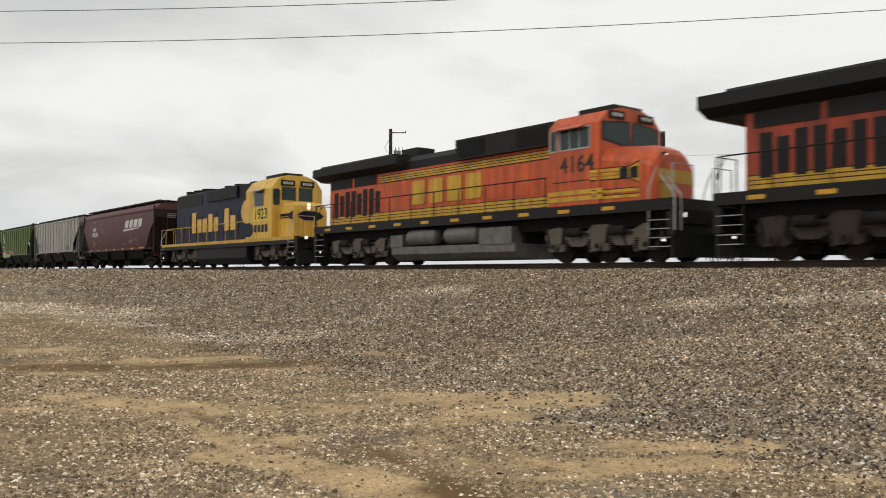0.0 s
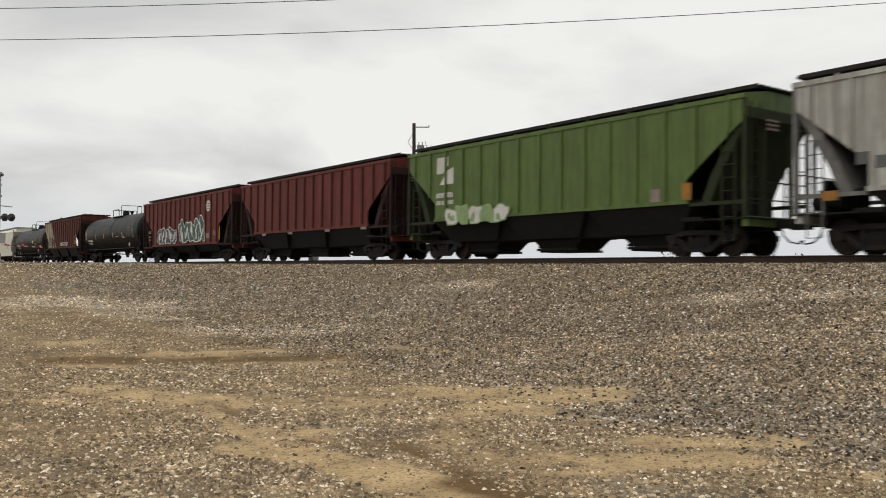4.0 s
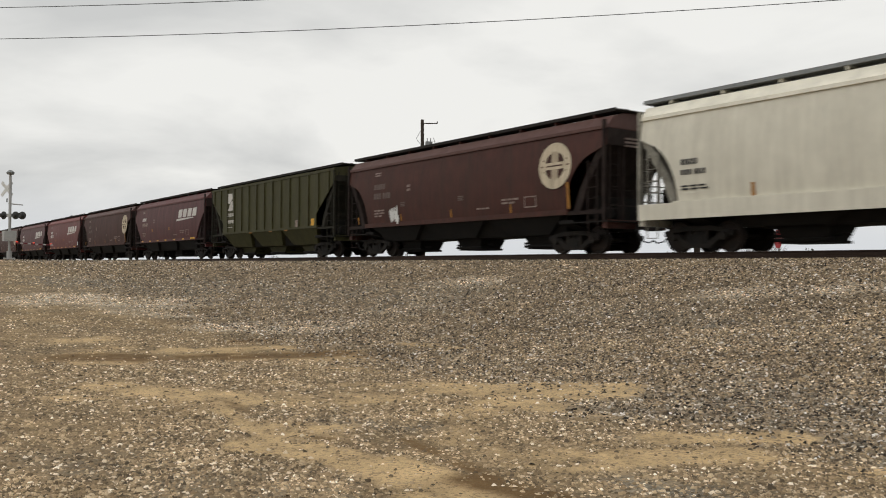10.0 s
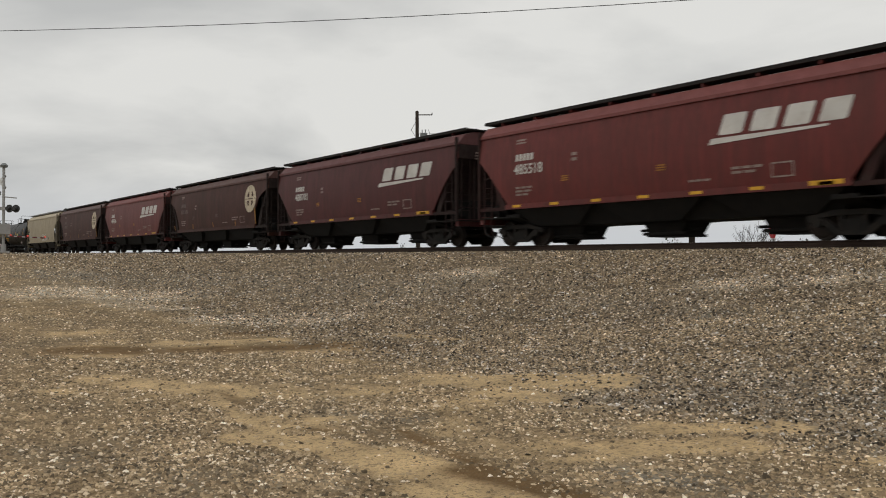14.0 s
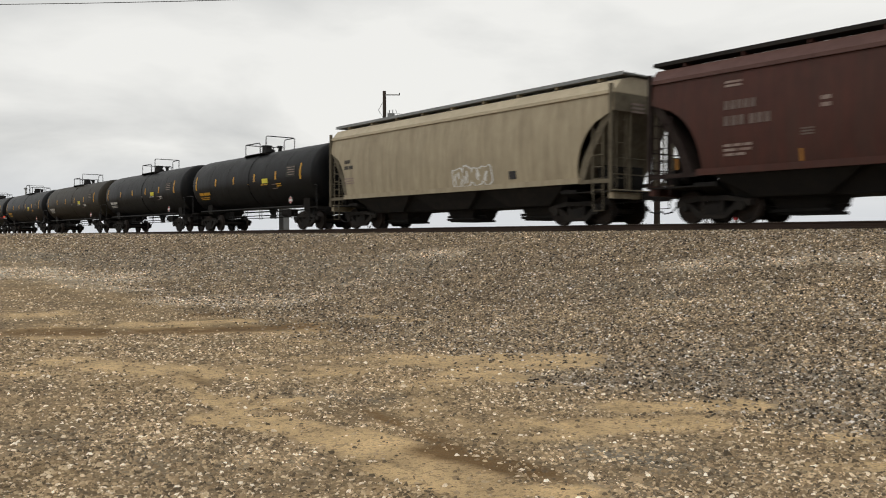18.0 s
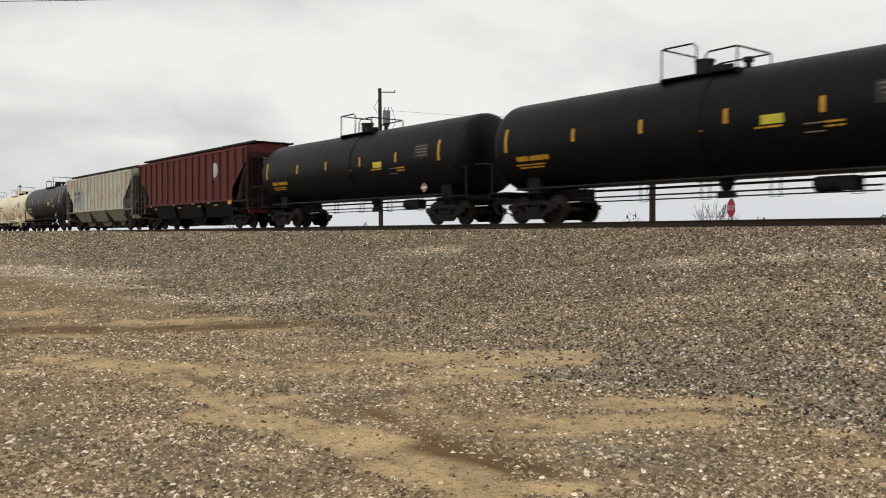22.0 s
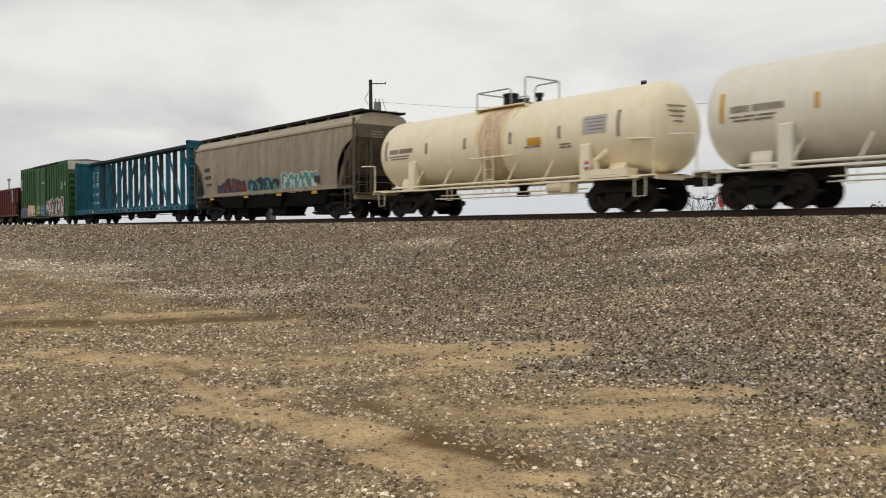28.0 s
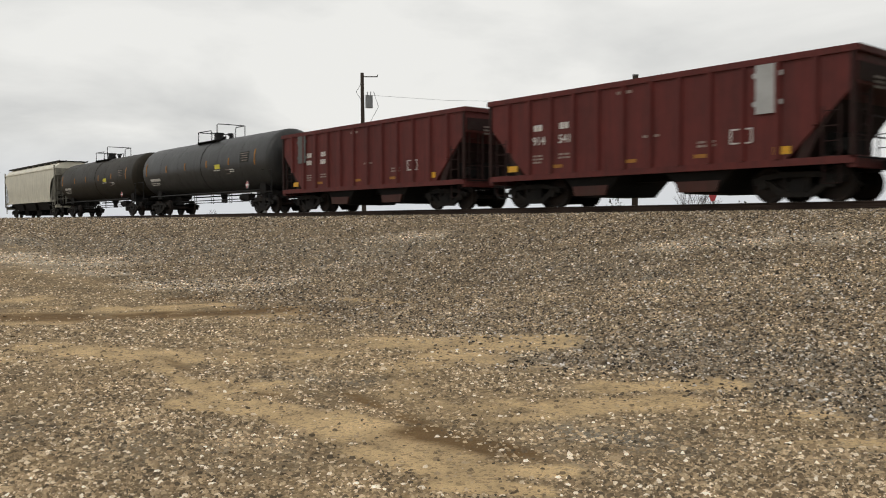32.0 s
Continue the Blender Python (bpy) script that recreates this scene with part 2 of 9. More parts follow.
# green-grey base colour raised to stand in for reflected sky
M_GLASS = material("sky_tinted_cab_glass", (0.02, 0.038, 0.036), 0.12, spread=0.1, dirt_amount=0.1, bump=0.0)
M_LAMP = material("lit_headlamp", (1.0, 0.95, 0.82), 0.3, emit=0.9)
M_REDLAMP = material("lit_red_lens", (1.0, 0.10, 0.05), 0.3, emit=0.35)
M_LENS = material("dark_red_lens", (0.12, 0.008, 0.006), 0.2, bump=0.0)
M_SILVER = material("aluminium_paint", (0.42, 0.42, 0.41), 0.5, 0.3, spread=0.12, dirt_amount=0.3, dirt=(0.2, 0.19, 0.17))
M_SIGNWHITE = material("sign_white", (0.72, 0.72, 0.70), 0.5, spread=0.06, dirt_amount=0.15)
M_GATE = material("weathered_gate_white", (0.42, 0.41, 0.40), 0.6, spread=0.15, dirt_amount=0.3)
M_GATERED = material("weathered_gate_red", (0.12, 0.012, 0.018), 0.6, spread=0.15, dirt_amount=0.3)
M_LAMPHOOD = material("weathered_lamp_black", (0.03, 0.03, 0.03), 0.45, spread=0.2, dirt_amount=0.3, dirt=(0.09, 0.085, 0.08), shine=0.5)
M_SIGNRED = material("sign_red", (0.55, 0.025, 0.035), 0.45, spread=0.1, dirt_amount=0.15)
M_POLE = material("weathered_pole_wood", (0.055, 0.043, 0.034), 0.9, spread=0.3, dirt_amount=0.5, dirt=(0.03, 0.025, 0.02), streak=1, bump=0.5)
M_GALV = material("galvanised_steel", (0.24, 0.25, 0.25), 0.5, 0.5, spread=0.15, dirt_amount=0.2)
M_WIRE = material("black_cable", (0.02, 0.02, 0.02), 0.6)
M_RAIL = material("rusty_rail_side", (0.045, 0.028, 0.020), 0.75, 0.2, spread=0.3, dirt_amount=0.5, dirt=(0.03, 0.018, 0.012))
M_TIE = material("creosoted_timber", (0.035, 0.026, 0.020), 0.9, spread=0.35, dirt_amount=0.5, dirt=(0.09, 0.075, 0.06), bump=0.5)
M_POSTGREY = material("grimy_grey_teal_paint", (0.026, 0.055, 0.066), 0.65, spread=0.3, dirt_amount=0.6, dirt=(0.035, 0.032, 0.028), streak=1)
M_DARKTEAL = material("dark_chord_paint", (0.010, 0.026, 0.034), 0.7, spread=0.3, dirt_amount=0.5, dirt=(0.02, 0.018, 0.015))
M_TWIG = material("bare_twigs", (0.055, 0.042, 0.035), 0.9, spread=0.3)
M_SAGE = material("dry_brush_leaves", (0.12, 0.125, 0.11), 0.9, spread=0.35)
G_WHITE = material("spray_white", (0.66, 0.66, 0.64), 0.5, spread=0.15, dirt_amount=0.3, dirt=(0.4, 0.38, 0.36))
G_BLACK = material("spray_black", (0.012, 0.012, 0.015), 0.4, spread=0.2)
G_GREEN = material("spray_dark_green", (0.012, 0.055, 0.026), 0.4, spread=0.25)
G_TEAL = material("spray_teal", (0.06, 0.24, 0.22), 0.45, spread=0.3, dirt=(0.3, 0.4, 0.36))
G_NAVY = material("spray_navy", (0.016, 0.035, 0.10), 0.45, spread=0.3, dirt=(0.03, 0.12, 0.22))
G_SKY = material("spray_bright_blue", (0.05, 0.19, 0.48), 0.45, spread=0.2)
G_RED = material("spray_dark_red", (0.18, 0.025, 0.025), 0.45, spread=0.3, dirt=(0.35, 0.12, 0.10))
G_PLUM = material("spray_plum", (0.05, 0.02, 0.028), 0.45, spread=0.3)
G_TANGERINE = material("spray_orange", (0.55, 0.24, 0.06), 0.5, spread=0.25, dirt=(0.55, 0.42, 0.28))
G_BROWN = material("spray_brown", (0.075, 0.05, 0.038), 0.5, spread=0.3)
G_SLATE = material("spray_slate", (0.10, 0.13, 0.18), 0.5, spread=0.3)
G_LIME = material("spray_pale_green", (0.26, 0.36, 0.16), 0.5, spread=0.3)
M_PATCHBLUE = material("pale_blue_paint_patch", (0.369, 0.402, 0.414), 0.6, spread=0.1, dirt_amount=0.3, dirt=(0.4, 0.36, 0.28))
M_PANELGREY = material("pale_grey_panel_paint", (0.50, 0.49, 0.47), 0.6, spread=0.12, dirt_amount=0.3, dirt=(0.36, 0.32, 0.26))
M_INKGREY = material("worn_grey_ink", (0.20, 0.17, 0.14), 0.7, spread=0.25, dirt_amount=0.4, dirt=(0.45, 0.38, 0.28))
M_TANKRUST = material("rust_washed_cream", (0.72, 0.55, 0.38), 0.5, runs=0.16, spread=0.2, dirt_amount=0.6, dirt=(0.48, 0.29, 0.16), streak=1)
M_RUSTWASH = material("thin_orange_rust_wash", (0.84, 0.66, 0.38), 0.5, runs=0.16, spread=0.1, dirt_amount=0.7, dirt=(0.86, 0.74, 0.52), streak=1)
M_PATCHGREY = material("grey_paint_patch", (0.12, 0.125, 0.12), 0.6, spread=0.15, dirt_amount=0.3)
M_PATCHCREAM = material("faded_cream_paint", (0.40, 0.34, 0.25), 0.6, spread=0.2, dirt_amount=0.6, dirt=(0.2, 0.11, 0.07), streak=1)



def chalked(mat):
    """The roof paint of a car: the same paint, lightened for sky light, bleached and dusty."""
    return material("chalked_" + mat.name, tuple(1.35 * c + (g - 1.35 * c) * 0.07 for c, g in zip(PAINT[mat.name], (0.42, 0.38, 0.36))), 0.55, spread=0.2, dirt_amount=0.4, dirt=tuple(c * 0.6 for c in PAINT[mat.name]), shine=0.4)


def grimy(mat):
    """The paint of a car's ends: the same paint, darkened for the shade there besides grime."""
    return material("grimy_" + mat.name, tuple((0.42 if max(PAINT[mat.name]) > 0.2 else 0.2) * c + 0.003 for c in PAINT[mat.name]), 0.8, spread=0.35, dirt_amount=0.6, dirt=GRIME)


# ---- mesh helpers ----
def box(bm, x0, y0, z0, x1, y1, z1):
    v = [bm.verts.new(p) for p in ((x0, y0, z0), (x1, y0, z0), (x1, y1, z0), (x0, y1, z0), (x0, y0, z1), (x1, y0, z1), (x1, y1, z1), (x0, y1, z1))]
    for f in ((0, 3, 2, 1), (4, 5, 6, 7), (0, 1, 5, 4), (1, 2, 6, 5), (2, 3, 7, 6), (3, 0, 4, 7)):
        bm.faces.new([v[i] for i in f])


def prism(bm, pts, axis, a0, a1):
    """A polygon pushed along an axis: (y, z) along x, (x, z) along y, (x, y) along z."""
    def at(p, a):
        return {"x": (a, p[0], p[1]), "y": (p[0], a, p[1]), "z": (p[0], p[1], a)}[axis]
    lo, hi = [bm.verts.new(at(p, a0)) for p in pts], [bm.verts.new(at(p, a1)) for p in pts]
    bm.faces.new(lo[::-1])
    bm.faces.new(hi)
    for i in range(len(pts)):
        j = (i + 1) % len(pts)
        bm.faces.new((lo[i], lo[j], hi[j], hi[i]))


def rod(bm, a, b, r, n=8, r2=None):
    """A round bar from a to b."""
    a, b = Vector(a), Vector(b)
    q = (b - a).to_track_quat("Z", "Y")
    rings = []
    for c, rad in ((a, r), (b, r if r2 is None else r2)):
        rings.append([bm.verts.new(c + q @ Vector((rad * math.cos(2 * math.pi * i / n), rad * math.sin(2 * math.pi * i / n), 0))) for i in range(n)])
    bm.faces.new(rings[0][::-1])
    bm.faces.new(rings[1])
    for i in range(n):
        j = (i + 1) % n
        bm.faces.new((rings[0][i], rings[0][j], rings[1][j], rings[1][i]))


def pipe(bm, pts, r, n=6):
    """One bent round bar through the points."""
    pts = [Vector(p) for p in pts]
    rings = []
    for i, p in enumerate(pts):
        d = (pts[min(i + 1, len(pts) - 1)] - pts[max(i - 1, 0)]).normalized()
        q = d.to_track_quat("Z", "Y")
        rings.append([bm.verts.new(p + q @ Vector((r * math.cos(2 * math.pi * k / n), r * math.sin(2 * math.pi * k / n), 0))) for k in range(n)])
    bm.faces.new(rings[0][::-1])
    bm.faces.new(rings[-1])
    for a, b in zip(rings, rings[1:]):
        # match the rings where the direction turns
        s = min(range(n), key=lambda k: sum((a[i].co - b[(i + k) % n].co).length for i in range(n)))
        for i in range(n):
            bm.faces.new((a[i], a[(i + 1) % n], b[(i + 1 + s) % n], b[(i + s) % n]))


def loft(bm, levels):
    """Rectangles (z, x0, x1, y half width) stacked into one closed body."""
    rings = [[bm.verts.new(p) for p in ((x0, -w, z), (x1, -w, z), (x1, w, z), (x0, w, z))] for z, x0, x1, w in levels]
    bm.faces.new(rings[0][::-1])
    bm.faces.new(rings[-1])
    for lo, hi in zip(rings, rings[1:]):
        for i in range(4):
            j = (i + 1) % 4
            bm.faces.new((lo[i], lo[j], hi[j], hi[i]))


def lathe_x(bm, prof, n=32, cz=0.0):
    """A profile of (x, radius) turned about the x axis at height cz."""
    rings = []
    for x, r in prof:
        rings.append([bm.verts.new((x, r * math.sin(2 * math.pi * i / n), cz + r * math.cos(2 * math.pi * i / n))) for i in range(n)])
    bm.faces.new(rings[0])
    bm.faces.new(rings[-1][::-1])
    for a, b in zip(rings, rings[1:]):
        for i in range(n):
            j = (i + 1) % n
            bm.faces.new((a[i], b[i], b[j], a[j]))


def soften(bm, width=0.02, segments=1, sharp=0.6):
    es = [e for e in bm.edges if len(e.link_faces) == 2 and e.calc_face_angle(0) > sharp]
    if es:
        bmesh.ops.bevel(bm, geom=es, offset=width, segments=segments, affect="EDGES", clamp_overlap=True)


SHAPES = {}


def shape(key, mat, build, smooth=False):
    """The mesh for a key and a material, built once and shared by alike pieces."""
    k = (key, mat.name)
    if k not in SHAPES:
        bm = bmesh.new()
        build(bm)
        bmesh.ops.recalc_face_normals(bm, faces=bm.faces[:])
        me = bpy.data.meshes.new(str(key if isinstance(key, str) else key[0]))
        if smooth:
            for f in bm.faces:
                f.smooth = True
            for e in bm.edges:
                e.smooth = len(e.link_faces) == 2 and e.calc_face_angle(0) < 0.6
        bm.to_mesh(me)
        bm.free()
        me.materials.append(mat)
        SHAPES[k] = me
    return SHAPES[k]


def part(name, key, mat, parent, build, at=(0, 0, 0), turn=None, label="", smooth=False):
    """One mesh object under a thing or under a part."""
    ob = new(name, shape(key, mat, build, smooth))
    ob.parent = parent
    ob.location = at
    if turn:
        ob.rotation_euler = [radians(a) for a in turn]
    if label:
        tagged(ob, label)
    return ob


def thing(name, label, category, group="", at=(0, 0, 0)):
    ob = tagged(new(name), label, category, group)
    ob.empty_display_size = 0.3
    ob.location = at
    return ob


def solid(name, mat, build, label="", category="", group="", kind="", smooth=False):
    ob = new(name, shape((name, len(SHAPES)), mat, build, smooth))
    return tagged(ob, label, category, group, kind)


# ---- ground: gravel lot that climbs to the ballast of the track ----
def ease(a, b, x):
    t = np.clip((x - a) / (b - a), 0, 1)
    return t * t * (3 - 2 * t)


TOP, TRACK_Y, RAIL_TOP = 1.84, 21.55, 2.064


def ground_height(X, Y):
    X, Y = np.asarray(X, float), np.asarray(Y, float)
    a = ease(7.5, 19.6, Y)
    b = ease(-12, -50, X) * (1 - ease(-6, 6, -Y))
    z = TOP * (1 - (1 - a) * (1 - b))
    far = ease(23.3, 27.0, Y)
    z = z * (1 - far) + 0.55 * far
    return z + 0.03 * np.sin(X * 0.55 + Y * 0.3) * np.sin(Y * 0.42 - X * 0.16) * (1 - ease(15, 19, Y))


# bare sand in the lot: strokes (x0, y0, x1, y1, half width, strength)
LANES = [
    (-11.8, 2.86, -9.53, 3.96, 0.57, 0.55), (-9.11, 3.52, -7.05, 3.29, 0.12, 0.55), (-7.16, 3.04, -6.57, 3.43, 0.27, 0.8), (-6.72, 3.45, -5.38, 3.62, 0.24, 1.0),
    (-5.95, 3.78, -4.37, 3.73, 0.2, 1.0), (-4.99, 3.35, -3.88, 3.53, 0.15, 0.85), (-4.25, 3.57, -3.68, 4.04, 0.17, 0.8), (-3.98, 3.3, -3.51, 3.66, 0.13, 0.8),
    (-10.92, 2.28, -9.85, 2.91, 0.39, 0.4),
]
PATCHES = [
    (-8.56, 6.82, -7.61, 7.94, 0.6, 1.0), (-7.78, 6.28, -7.07, 6.54, 0.35, 0.7), (-4.85, 5.54, -4.53, 6.3, 0.36, 0.85), (-5.17, 6.31, -4.63, 7.37, 0.32, 0.85),
    (-3.18, 5.72, -2.6, 6.2, 0.23, 0.45), (-3.64, 6.2, -3.24, 6.98, 0.21, 0.35), (-14.15, 9.01, -12.36, 9.33, 0.22, 0.55), (-15.34, 5.03, -15.06, 7.05, 0.32, 0.7),
    (-14.45, 3.18, -14.12, 3.84, 0.26, 0.7), (-17.68, 3.71, -17.7, 4.51, 0.58, 0.5), (-10.84, 5.07, -8.58, 7.22, 0.57, 0.38), (-12.44, 6.41, -9.96, 7.3, 0.47, 0.25),
    (-8.51, 5.1, -7.02, 5.59, 0.41, 0.35), (-4.81, 4.5, -4.84, 5.31, 0.23, 0.4), (-13.28, 3.53, -12.32, 4.86, 0.37, 0.35), (-7.7, 3.48, -7.31, 4.38, 0.29, 0.4),
]
# thin sandy dust between them
OCHRE = [(-10.73, 2.85, -8.32, 5.29, 1.12, 0.34), (-7.56, 3.65, -4.98, 5.47, 0.78, 0.34), (-15.81, 3.31, -13.4, 7.57, 1.05, 0.32), (-8.09, 5.53, -6.12, 6.54, 0.72, 0.3), (-4.64, 5.09, -3.07, 6.17, 0.41, 0.24)]
# pale crushed stone along the toe of the bank
PALE = [
    (-26.57, 5.59, -24.74, 7.36, 1.37, 0.95), (-19.03, 7.53, -17.7, 9.42, 0.73, 1.1), (-23.47, 6.27, -21.34, 7.86, 0.82, 0.35), (-10.67, 14.27, -6.51, 15.42, 0.49, 0.55),
    (-18.06, 10.85, -17.24, 11.63, 0.49, 0.4), (-19.49, 14.12, -18.28, 14.59, 0.72, 0.5),
]
# darker crushed stone on the bank and at its foot
DARK = [
    (-6.5, 7.14, -5.03, 8.21, 0.61, 0.9), (-6.38, 9.12, -3.75, 8.91, 0.68, 0.8), (-7.16, 8.18, -5.92, 8.46, 0.45, 0.9), (-4.07, 7.63, -3.38, 8.03, 0.52, 0.7),
    (-7.94, 4.21, -7.08, 4.63, 0.26, 0.6), (-4.34, 4.76, -3.44, 5.26, 0.29, 0.5), (-11.59, 8.5, -7.89, 8.67, 0.67, 0.35), (-32.22, 6.8, -27.54, 10.16, 2.4, 0.5),
    (-26.72, 10.59, -17.38, 12.76, 1.58, 0.35), (-12.29, 12.65, -5.58, 12.0, 0.81, 0.35), (-7.22, 1.57, -5.56, 2.68, 0.54, 0.35), (-6.44, 6.2, -5.46, 5.99, 0.24, 0.3),
]
NEARDARK = DARK[:4] + [(-3.4, 7.6, -2.4, 8.6, 0.7, 0.7)]
DARK = DARK + NEARDARK[4:] + [(-4.1, 4.9, -2.5, 5.6, 0.6, 0.45), (-4.4, 4.2, -2.6, 4.6, 0.3, 0.45)]
# smooth grey strip along the farther crest of the bank
CREST = [(-75.0, 19.0, -30.0, 19.2, 2.2, 1.0), (-30.0, 19.2, -17.0, 19.8, 1.2, 0.9)]
DARK = DARK + CREST
# damp brown soil in the ruts
DAMP = [
    (-15.3, 3.2, -14.74, 4.1, 0.41, 1.0), (-14.35, 4.7, -13.87, 7.49, 0.37, 0.65), (-16.22, 6.41, -16.31, 7.52, 0.35, 0.6), (-6.63, 4.34, -4.65, 4.07, 0.09, 0.8),
    (-5.09, 3.99, -4.19, 4.14, 0.19, 1.0), (-4.26, 3.99, -3.96, 4.18, 0.13, 0.7), (-13.17, 7.9, -12.45, 8.39, 0.39, 0.4), (-9.65, 3.81, -8.34, 3.64, 0.06, 0.4),
    (-7.11, 3.71, -6.59, 3.95, 0.08, 0.5),
]


def lattice(i, j, seed):
    h = np.sin(i * 127.1 + j * 311.7 + seed * 74.7) * 43758.5453
    return h - np.floor(h)


def uneven(X, Y, size, seed, octaves=4):
    """Smooth random field from 0 to 1 whose largest lumps are about one size across."""
    out, amp, tot = np.zeros_like(X), 1.0, 0.0
    for o in range(octaves):
        u, v = X * 2 ** o / size + 17.3 * o, Y * 2 ** o / size - 9.1 * o
        i, j = np.floor(u), np.floor(v)
        a, b = u - i, v - j
        a, b = a * a * (3 - 2 * a), b * b * (3 - 2 * b)
        q = lambda di, dj: lattice(i + di, j + dj, seed + o)
        out += amp * ((q(0, 0) * (1 - a) + q(1, 0) * a) * (1 - b) + (q(0, 1) * (1 - a) + q(1, 1) * a) * b)
        tot += amp
        amp *= 0.6
    return out / tot


def stroke_mask(strokes, X, Y):
    out = np.zeros_like(X)
    for x0, y0, x1, y1, w, s in strokes:
        dx, dy = x1 - x0, y1 - y0
        k = np.clip(((X - x0) * dx + (Y - y0) * dy) / (dx * dx + dy * dy), 0, 1)
        d = np.hypot(X - x0 - k * dx, Y - y0 - k * dy) / w
        out = np.maximum(out, s * np.exp(-(d ** 2) * 0.9))
    return out


def ragged(strokes, X, Y, tear=1.0):
    """The strokes with torn edges and holes."""
    m = stroke_mask(strokes, X, Y)
    torn = 1.5 * (uneven(X, Y, 1.3, 5, 5) - 0.5) + 1.5 * (uneven(X, Y, 0.45, 9, 4) - 0.5)
    return np.clip(m * 2.0 - 0.08 + tear * torn * np.clip(m * 3.5, 0, 1) * (1.15 - 0.5 * m), 0, 1.05)


def sandy(X, Y):
    """How bare the lot is: worn lanes, torn patches and thin dust."""
    return np.maximum(np.maximum(ragged(LANES, X, Y, 0.5), 0.86 * ragged(PATCHES, X, Y)), 0.75 * ragged(OCHRE, X, Y, 1.2))


def axis_lines(spans):
    out = []
    for a, b, step in spans:
        out += list(np.arange(a, b, step))
    return np.array(out + [spans[-1][1]])


gx = axis_lines([(-2600, -400, 220), (-400, -120, 20), (-120, -50, 2.5), (-50, -24, 0.6), (-24, 2, 0.11), (2, 30, 1.5), (30, 130, 20), (130, 2600, 240)])
gy = axis_lines([(-2600, -200, 240), (-200, -10, 15), (-10, 1, 0.8), (1, 13, 0.09), (13, 28, 0.3), (28, 80, 4), (80, 400, 40), (400, 2600, 220)])
GX, GY = np.meshgrid(gx, gy)
GZ = ground_height(GX, GY)
nx, ny = len(gx), len(gy)
quads = [(j * nx + i, j * nx + i + 1, (j + 1) * nx + i + 1, (j + 1) * nx + i) for j in range(ny - 1) for i in range(nx - 1)]
g_mesh = bpy.data.meshes.new("ground")
g_mesh.from_pydata(np.stack([GX, GY, GZ], -1).reshape(-1, 3).tolist(), [], quads)
for nm, field in (("sand", sandy(GX, GY)), ("pale", ragged(PALE, GX, GY)), ("dark", ragged(DARK, GX, GY)), ("damp", ragged(DAMP, GX, GY))):
    at = g_mesh.attributes.new(nm, "FLOAT", "POINT")
    at.data.foreach_set("value", field.ravel().astype(np.float32))
for p in g_mesh.polygons:
    p.use_smooth = True


# how far dirt and damp darken or lighten the gravel from place to place
PATCHY = (0.70, 1.33)


